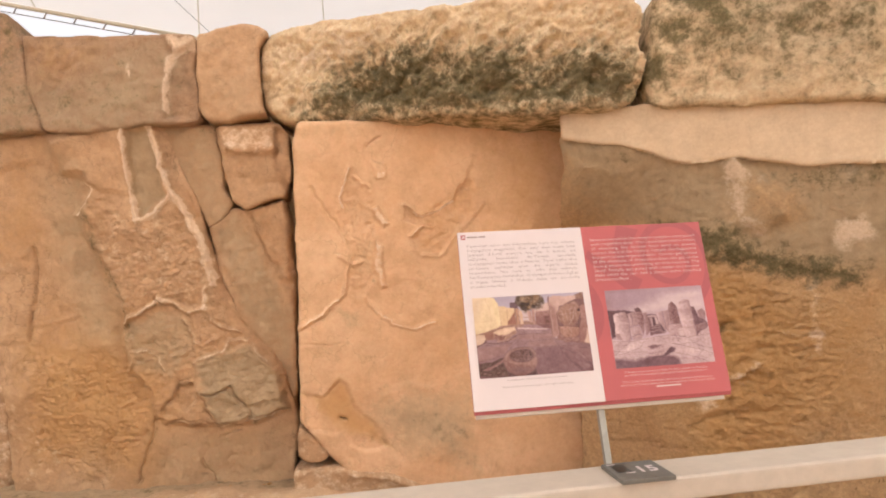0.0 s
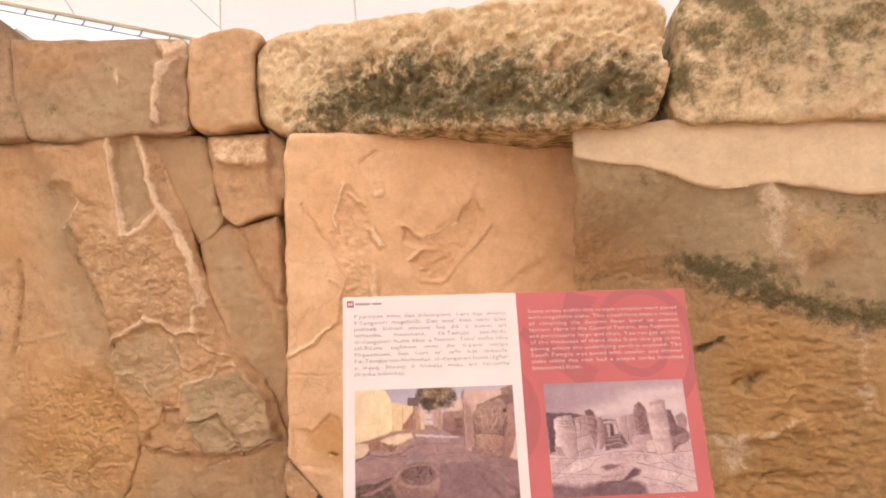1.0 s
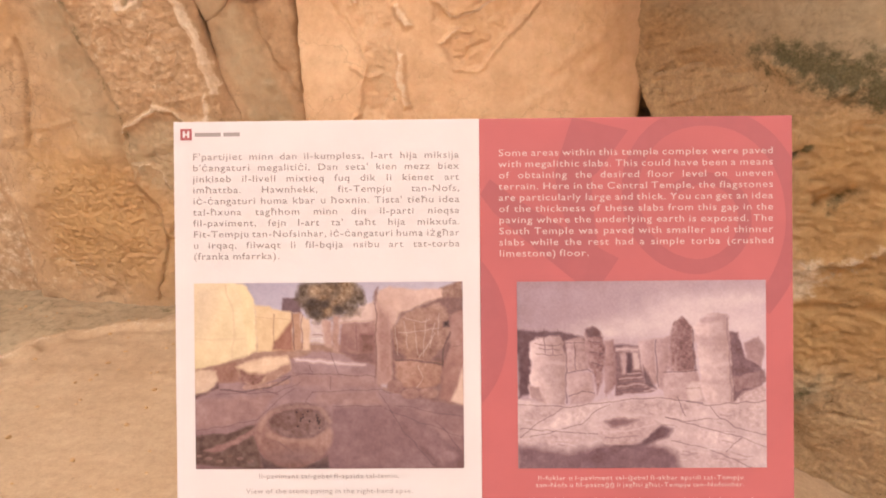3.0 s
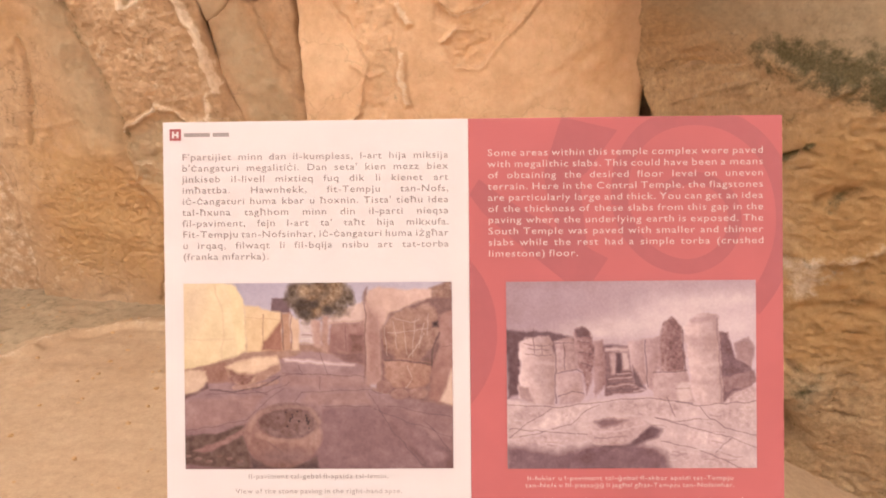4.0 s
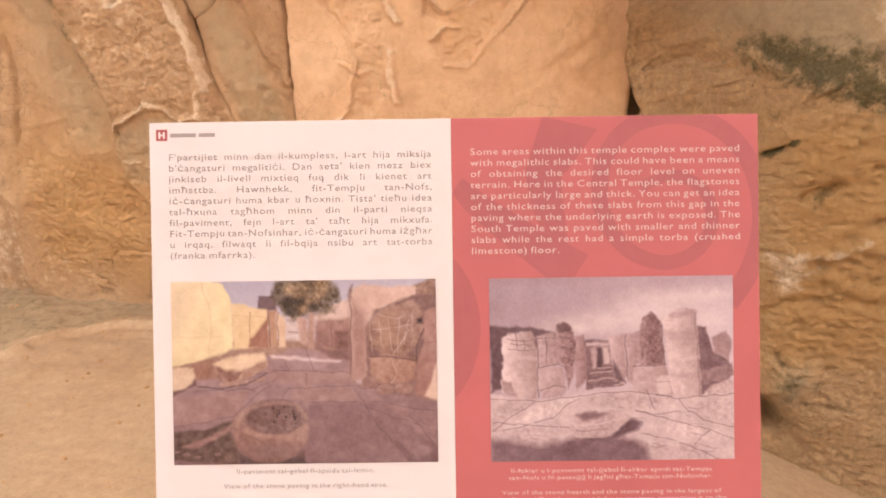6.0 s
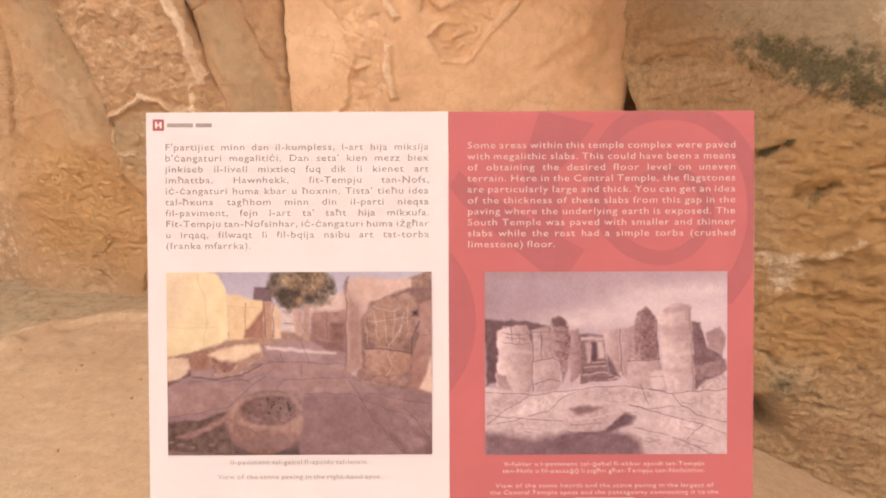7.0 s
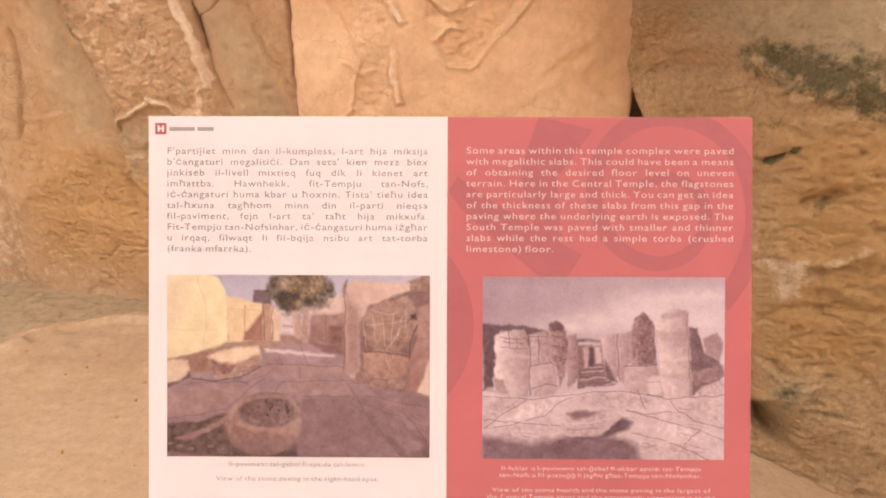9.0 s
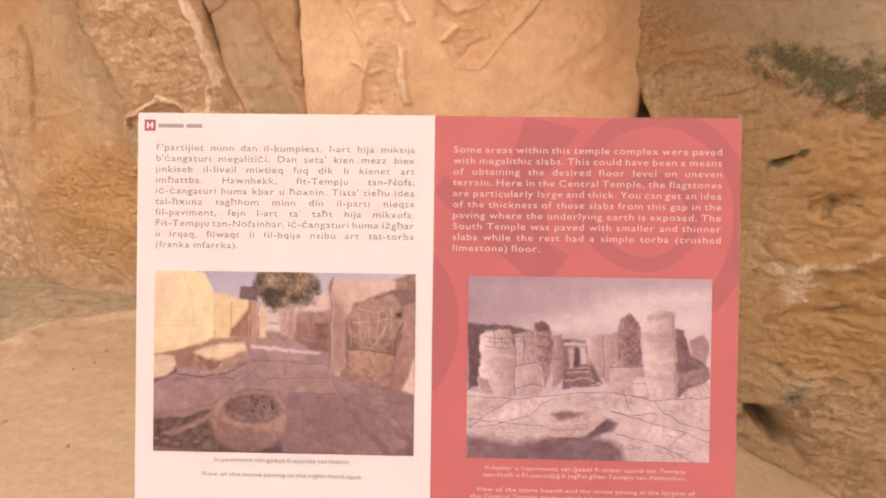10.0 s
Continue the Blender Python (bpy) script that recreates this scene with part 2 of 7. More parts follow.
def stone(name, mat, plane, outline, depth, label, res=0.013, edge=0.024, rough=((0.016, 0.35), (0.012, 0.12), (0.006, 0.045), (0.002, 0.022)), jag=0.010, relief=(), wear_shade=(), seed=1, hump=0.0, shear=0.0, category="stone", group="stones of the temple wall"):
    """One block of the wall: a worn outline filled with a fine net, rounded at its edge, with its own relief, stains
    and some painted shade.
    relief: ("line", points, width, height), ("area", points, soft, height), ("lump", (x, z, rx, rz), 0, height)
    wear: (kind, amount, "line"/"area"/"lump"/"all", shape, soft)"""
    out = worn_outline(outline, 0.02, jag, seed)
    xs, zs = [p[0] for p in out], [p[1] for p in out]
    nx, nz = int((max(xs) - min(xs)) / res) + 3, int((max(zs) - min(zs)) / res) + 3
    gx, gz = np.meshgrid(min(xs) - res + np.arange(nx) * res, min(zs) - res + np.arange(nz) * res, indexing="ij")
    px, pz = gx.ravel(), gz.ravel()
    d, qx, qz = segs_distance(px, pz, out, True)
    ins = inside(px, pz, out)
    sd = np.where(ins, d, -d)
    snap = sd < res * 0.45
    px, pz = np.where(snap, qx, px), np.where(snap, qz, pz)
    keep = (sd > -res * 0.75).reshape(nx, nz)
    cell = keep[:-1, :-1] & keep[1:, :-1] & keep[1:, 1:] & keep[:-1, 1:]
    sdc = np.clip(np.where(snap, 0.0, sd), 0, None)
    y = plane[0] + plane[1] * px + plane[2] * pz
    k = 1 - np.clip(sdc / edge, 0, 1)
    y = y + edge * (1 - np.sqrt(np.clip(1 - k * k, 0, 1))) * 0.9
    if hump:
        y = y - hump * np.clip(sdc / 0.3, 0, 1) ** 0.6 + hump
    for i, (amp, size) in enumerate(rough):
        y = y + amp * fbm(px, pz, size, seed * 13 + i * 7)
    wx, wz = px + 0.011 * fbm(px, pz, 0.09, seed + 31, 4, 0.65), pz + 0.011 * fbm(px + 5, pz, 0.09, seed + 32, 4, 0.65)

    def shape_mask(kind, shape, soft):
        if kind == "all":
            return np.ones(px.shape)
        if kind == "lump":
            cx, cz, rx, rz = shape
            return np.exp(-(((wx - cx) / rx) ** 2 + ((wz - cz) / rz) ** 2))
        if kind == "line":
            return np.exp(-(segs_distance(wx, wz, shape, False)[0] / max(soft, 1e-4)) ** 2)
        dd = segs_distance(wx, wz, shape, True)[0]
        return np.clip(0.5 + np.where(inside(wx, wz, shape), dd, -dd) / max(soft, 1e-4) * 0.5, 0, 1)
    for kind, shape, soft, h in relief:
        if kind == "crag":
            rid = np.abs(fbm(px + pz * 0.5, pz - px * 0.4, 0.13, seed + 50, 5, 0.7))
            step = np.floor(fbm(px * 0.8 - pz * 0.5, pz * 0.8 + px * 0.5, 0.16, seed + 61, 4, 0.6) * 2.5) / 2.5
            y = y - h * (0.5 - rid + 0.8 * step) * shape_mask("area", shape, soft)
            continue
        if kind == "flake":
            y = y - h * flakes(px, pz, 0.16, seed + 71) * shape_mask("area", shape, soft)
            continue
        if kind == "crumb":
            y = y - h * crumbs(px, pz, seed + 83) * shape_mask("area", shape, soft)
            continue
        if kind == "corner":
            y = y - h * eased((shape[0] + shape[2] - px) / shape[2]) * eased((shape[1] - pz) / shape[3])
            continue
        y = y - h * shape_mask(kind, shape, soft)
    col = np.zeros((px.size, 4), np.float32)
    for chan, amount, kind, shape, soft in wear_shade:
        c = WEAR_SHADE[chan]
        col[:, c] = np.clip(col[:, c] + amount * shape_mask(kind, shape, soft), 0, 1)
    ids = np.full(nx * nz, -1)
    used = np.zeros((nx, nz), bool)
    used[:-1, :-1] |= cell
    used[1:, :-1] |= cell
    used[1:, 1:] |= cell
    used[:-1, 1:] |= cell
    u = used.ravel()
    ids[u] = np.arange(u.sum())
    idg = ids.reshape(nx, nz)
    ci, cj = np.nonzero(cell)
    faces = np.stack([idg[ci, cj], idg[ci + 1, cj], idg[ci + 1, cj + 1], idg[ci, cj + 1]], 1)
    cx, cz = (min(xs) + max(xs)) / 2, min(zs)
    cy = plane[0] + plane[1] * cx + plane[2] * cz
    co = np.stack([px[u] - cx, y[u] - cy, pz[u] - cz], 1)
    # the sides run back from the rim, and a back closes the block
    he = {}
    for f in faces:
        for a, b in zip(f, np.roll(f, -1)):
            he[(int(a), int(b))] = 1
    rim = [(a, b) for (a, b) in he if (b, a) not in he]
    rv = sorted({a for e in rim for a in e})
    n0 = len(co)
    mid = np.array([co[rv][:, 0].mean(), 0, co[rv][:, 2].mean()])
    rings, idx = [co], []
    for j, (back, shrink) in enumerate(((0.35, 0.995), (1.0, 0.96))):
        q = co[rv].copy()
        q[:, 0] = mid[0] + (q[:, 0] - mid[0]) * shrink
        q[:, 2] = mid[2] + (q[:, 2] - mid[2]) * shrink
        q[:, 1] += depth * back
        q[:, 0] += shear * depth * back
        rings.append(q)
        idx.append({v: n0 + j * len(rv) + i for i, v in enumerate(rv)})
    centre = mid.copy()
    centre[1] = co[rv][:, 1].mean() + depth
    rings.append(centre[None])
    last = n0 + 2 * len(rv)
    allco = np.concatenate(rings)
    fl = [tuple(int(v) for v in f) for f in faces]
    for a, b in rim:
        fl += [(b, a, idx[0][a], idx[0][b]), (idx[0][b], idx[0][a], idx[1][a], idx[1][b]), (idx[1][b], idx[1][a], last)]
    me = bpy.data.meshes.new(name)
    me.from_pydata(allco.tolist(), [], fl)
    me.materials.append(mat)
    me.polygons.foreach_set("use_smooth", [True] * len(fl))
    cols = np.zeros((len(allco), 4), np.float32)
    cols[:n0] = col[u]
    for j in range(2):
        cols[n0 + j * len(rv):n0 + (j + 1) * len(rv)] = cols[rv]
    at = me.attributes.new("wear_shade", "FLOAT_COLOR", "POINT")
    at.data.foreach_set("color", cols.ravel())
    me.update()
    ob = new(name, me)
    ob.location = (cx, cy, cz)
    return tagged(ob, label, category, group)


UPRIGHT = (5.275, -0.55, -0.15)
LEFT, SLAB, RIGHT, UPPER, CAP, RTOP, BLOCK, WEDGE, FAR = ((5.675, -0.12, -0.22), (5.345, -0.05, -0.22), (4.917, -0.55, 0.0), (4.97, -0.12, 0.0), (4.786, -0.593, 0.0), (4.82, -0.55, 0.0),
                                                         (5.30, -0.05, -0.05), (5.70, -0.12, -0.22), (5.85, -0.12, -0.2))

# ---- ground ----
def build_ground():
    n = 300
    ax = np.concatenate([[-3000, -600, -120, -40, -15, -8], np.linspace(-4.5, 4.0, n), [8, 15, 40, 120, 600, 3000]])
    ay = np.concatenate([[-3000, -600, -120, -40, -15, -6, -3], np.linspace(0.5, 6.6, n), [9, 15, 40, 120, 600, 3000]])
    gx, gy = np.meshgrid(ax, ay, indexing="ij")
    near = (np.abs(gx) < 5) & (gy > 0) & (gy < 7)
    z = np.where(near, 0.02 * fbm(gx, gy, 0.9, 3) + 0.003 * fbm(gx, gy, 0.14, 8) + 0.002 * fbm(gx, gy, 0.05, 9), -0.03) - 0.16 - np.where(near, 0.08 * np.clip((gx - 1.0) / 0.5, 0, 1) + 0.26 * np.clip((gx - 1.7) / 0.8, 0, 1), 0)
    # a broken crust of trodden earth in front of the wall, and loose clods behind it
    edge = np.minimum(5.34 + 0.9 * (gx + 1.88), 5.36) + 0.10 * fbm(gx, gy, 0.35, 21) + 0.03 * fbm(gx, gy, 0.08, 23)
    lip = np.clip((gy - edge) / 0.05, 0, 1) * near * (gx < 0.2)
    behind = np.clip((gy - edge - 0.12) / 0.2, 0, 1) * near * (gx < 0.4)
    z = z + 0.045 * lip - 0.03 * behind + 0.009 * behind * crumbs(gx, 0.8 * gy, 77)
    z = z + near * (gx < 0) * 0.02 * np.clip((gy - edge + 0.75) / 0.06, 0, 1) * np.clip(fbm(gx, gy, 0.3, 29) * 2, 0, 1)
    me = bpy.data.meshes.new("ground")
    na, nb = gx.shape
    idx = np.arange(na * nb).reshape(na, nb)
    f = np.stack([idx[:-1, :-1], idx[1:, :-1], idx[1:, 1:], idx[:-1, 1:]], -1).reshape(-1, 4)
    me.from_pydata(np.stack([gx, gy, z], -1).reshape(-1, 3).tolist(), [], f.tolist())
    me.materials.append(M_SAND)
    me.polygons.foreach_set("use_smooth", [True] * len(f))
    c = np.zeros((na * nb, 4), np.float32)
    c[:, 2] = (0.9 * behind).ravel()
    c[:, 0] = (0.30 * behind).ravel()
    c[:, 1] = (0.35 * lip * (1 - behind)).ravel()
    me.attributes.new("wear_shade", "FLOAT_COLOR", "POINT").data.foreach_set("color", c.ravel())
    # crumbs of earth and small stones lying about
    verts, quads = [], []
    for _ in range(130):
        x, y, r = random.uniform(-3.0, -0.6), random.uniform(3.0, 5.9), random.uniform(0.004, 0.016)
        i, j = np.abs(ax - x).argmin(), np.abs(ay - y).argmin()
        bm = bmesh.new()
        bmesh.ops.create_icosphere(bm, subdivisions=1, radius=r, matrix=pose(x, y, z[i, j] + r * 0.2, 0, 0, random.uniform(0, 360)) @ Matrix.Diagonal((random.uniform(0.8, 1.6), 1.0, random.uniform(0.4, 0.7), 1)))
        n0 = len(verts)
        bm.verts.index_update()
        verts += [tuple(v.co + Vector((random.uniform(-0.2, 0.2) * r for _ in range(3)))) for v in bm.verts]
        quads += [tuple(n0 + v.index for v in f.verts) for f in bm.faces]
        bm.free()
    clods = bpy.data.meshes.new("loose_clods")
    clods.from_pydata(verts, [], quads)
    clods.materials.append(M_SAND)
    tagged(new("loose_clods", clods), "small brown crumbs of earth on the sandy ground", "clods", "", "stuff")
    return tagged(new("ground", me), "pale sandy earth trodden bare below the wall", "ground", "", "structure")


build_ground()

# ---- the wall: upper course ----
stone("coping_stone", M_BROWN, UPPER, [(-2.94, 3.45), (-2.54, 3.47), (-2.31, 3.44), (-2.29, 3.34), (-2.24, 3.28), (-2.22, 3.06), (-2.16, 2.79), (-2.11, 2.59), (-2.31, 2.58), (-2.94, 2.58)], 0.5, "brown limestone block at the end of the upper course", seed=11,
      # grey and dark hold brown stain and painted shade together, stronger low down
      wear_shade=[("grey", 0.25, "all", None, 0), ("dark", 0.4, "all", None, 0), ("grey", 0.4, "area", [(-2.94, 2.98), (-2.19, 2.94), (-2.12, 2.60), (-2.94, 2.59)], 0.2)])
stone("coping_stone", M_BROWN, UPPER, [(-2.23, 3.27), (-1.72, 3.25), (-1.02, 3.22), (-1.01, 3.13), (-1.04, 3.01), (-1.02, 2.85), (-1.02, 2.61), (-1.30, 2.59), (-1.42, 2.60), (-1.54, 2.57), (-1.93, 2.56), (-2.10, 2.58), (-2.16, 2.77), (-2.21, 2.92)], 0.55, "brown limestone block with a broken pale corner", seed=12,
      relief=[("line", [(-1.22, 3.22), (-1.16, 3.11), (-1.22, 2.98), (-1.24, 2.82), (-1.27, 2.65)], 0.02, 0.02), ("area", [(-1.18, 3.11), (-1.02, 3.15), (-1.03, 2.62), (-1.25, 2.63)], 0.02, -0.05)],
      # the darker lower half is part stain, part shade put into the colour
      wear_shade=[("grey", 0.7, "area", [(-2.16, 2.88), (-1.84, 2.83), (-1.53, 3.11), (-1.24, 3.10), (-1.30, 2.63), (-1.54, 2.59), (-2.08, 2.59)], 0.25), ("grey", 0.15, "all", None, 0), ("dark", 0.42, "area", [(-2.2, 2.92), (-1.75, 2.98), (-1.5, 3.10), (-1.26, 3.05), (-1.30, 2.62), (-2.1, 2.58)], 0.25), ("rust", 0.5, "area", [(-2.2, 3.25), (-1.5, 3.22), (-1.7, 2.95), (-2.2, 2.9)], 0.2), ("pale", 0.9, "area", [(-1.22, 3.22), (-1.02, 3.21), (-1.02, 3.11), (-1.14, 3.09)], 0.04), ("pale", 0.8, "line", [(-1.16, 3.11), (-1.22, 2.96), (-1.25, 2.69)], 0.03), ("pale", 0.9, "area", [(-1.51, 2.97), (-1.48, 3.03), (-1.46, 2.97), (-1.48, 2.92)], 0.03)])
stone("coping_stone", M_STONE, UPPER, [(-1.00, 3.22), (-0.89, 3.24), (-0.69, 3.29), (-0.56, 3.27), (-0.49, 3.22), (-0.54, 3.16), (-0.59, 3.11), (-0.59, 2.91), (-0.57, 2.73), (-0.55, 2.63), (-0.81, 2.58), (-0.98, 2.61), (-1.01, 2.75), (-1.02, 2.93)], 0.55, "rounded tan limestone block in the upper course", edge=0.03, seed=13,
      wear_shade=[("grey", 0.55, "area", [(-0.91, 2.94), (-0.64, 2.93), (-0.61, 2.68), (-0.92, 2.65)], 0.2), ("pale", 0.3, "area", [(-0.98, 3.22), (-0.52, 3.26), (-0.60, 2.99), (-0.97, 3.01)], 0.2)])
stone("capstone", M_CAP, CAP, [(-0.58, 3.14), (-0.49, 3.23), (-0.20, 3.24), (0.10, 3.23), (0.46, 3.19), (0.69, 3.16), (0.95, 3.16), (1.18, 3.13), (1.54, 3.06), (1.67, 3.00), (1.72, 2.90), (1.72, 2.69), (1.70, 2.43), (1.64, 2.38), (1.51, 2.37), (1.25, 2.39), (1.09, 2.39), (0.85, 2.42), (0.63, 2.47), (0.37, 2.47), (0.01, 2.52), (-0.30, 2.55), (-0.46, 2.60), (-0.57, 2.68), (-0.59, 2.82)], 0.8,
      "long rough limestone capstone blotched with dark lichen", edge=0.08, seed=14, res=0.011, rough=((0.035, 0.45), (0.04, 0.16), (0.022, 0.06), (0.01, 0.028)), jag=0.014, relief=[("crag", [(-0.29, 3.08), (0.39, 3.05), (1.71, 2.87), (1.69, 2.37), (1.27, 2.39), (-0.15, 2.56)], 0.15, 0.05)],
      wear_shade=[("dark", 0.95, "area", [(-0.34, 2.56), (-0.14, 2.78), (0.16, 2.81), (0.34, 2.85), (0.52, 2.92), (0.68, 2.73), (0.81, 2.80), (1.02, 2.79), (1.13, 2.60), (1.33, 2.67), (1.47, 2.67), (1.70, 2.57), (1.69, 2.37), (1.27, 2.39), (0.86, 2.43), (0.37, 2.48)], 0.2), ("dark", 0.35, "area", [(-0.13, 3.05), (0.39, 3.05), (1.71, 2.87), (1.69, 2.37), (1.27, 2.39), (-0.15, 2.56)], 0.3), ("pale", 0.5, "area", [(-0.57, 3.17), (0.10, 3.22), (0.39, 3.18), (0.17, 2.88), (-0.30, 2.77), (-0.56, 2.81)], 0.2), ("grey", 0.1, "all", None, 0)])
stone("coping_stone", M_CAP, RTOP, [(1.81, 3.02), (2.03, 2.99), (2.20, 2.96), (2.47, 2.95), (2.79, 2.94), (3.34, 2.89), (3.41, 2.47), (3.37, 2.18), (2.69, 2.26), (2.44, 2.29), (2.10, 2.32), (1.85, 2.35), (1.77, 2.38), (1.75, 2.50), (1.77, 2.77)], 0.7,
      "pitted golden limestone block with dark moss specks", edge=0.025, seed=15, rough=((0.02, 0.4), (0.018, 0.12), (0.012, 0.05)), shear=0.15,
      wear_shade=[("dark", 0.32, "all", None, 0), ("grey", 0.55, "all", None, 0), ("dark", 0.42, "area", [(1.79, 3.00), (2.78, 2.86), (2.76, 2.45), (2.56, 2.57), (2.18, 2.58), (1.96, 2.53), (1.77, 2.49)], 0.25), ("dark", 0.9, "line", [(1.96, 2.98), (2.05, 2.90), (2.08, 2.81)], 0.04), ("dark", 0.9, "area", [(1.76, 2.60), (1.81, 2.61), (1.80, 2.52), (1.76, 2.51)], 0.05), ("dark", 0.8, "area", [(1.86, 2.80), (1.94, 2.80), (1.93, 2.74), (1.87, 2.74)], 0.05), ("grey", 0.6, "area", [(2.13, 2.95), (2.78, 2.86), (2.76, 2.53), (2.30, 2.59)], 0.3)])

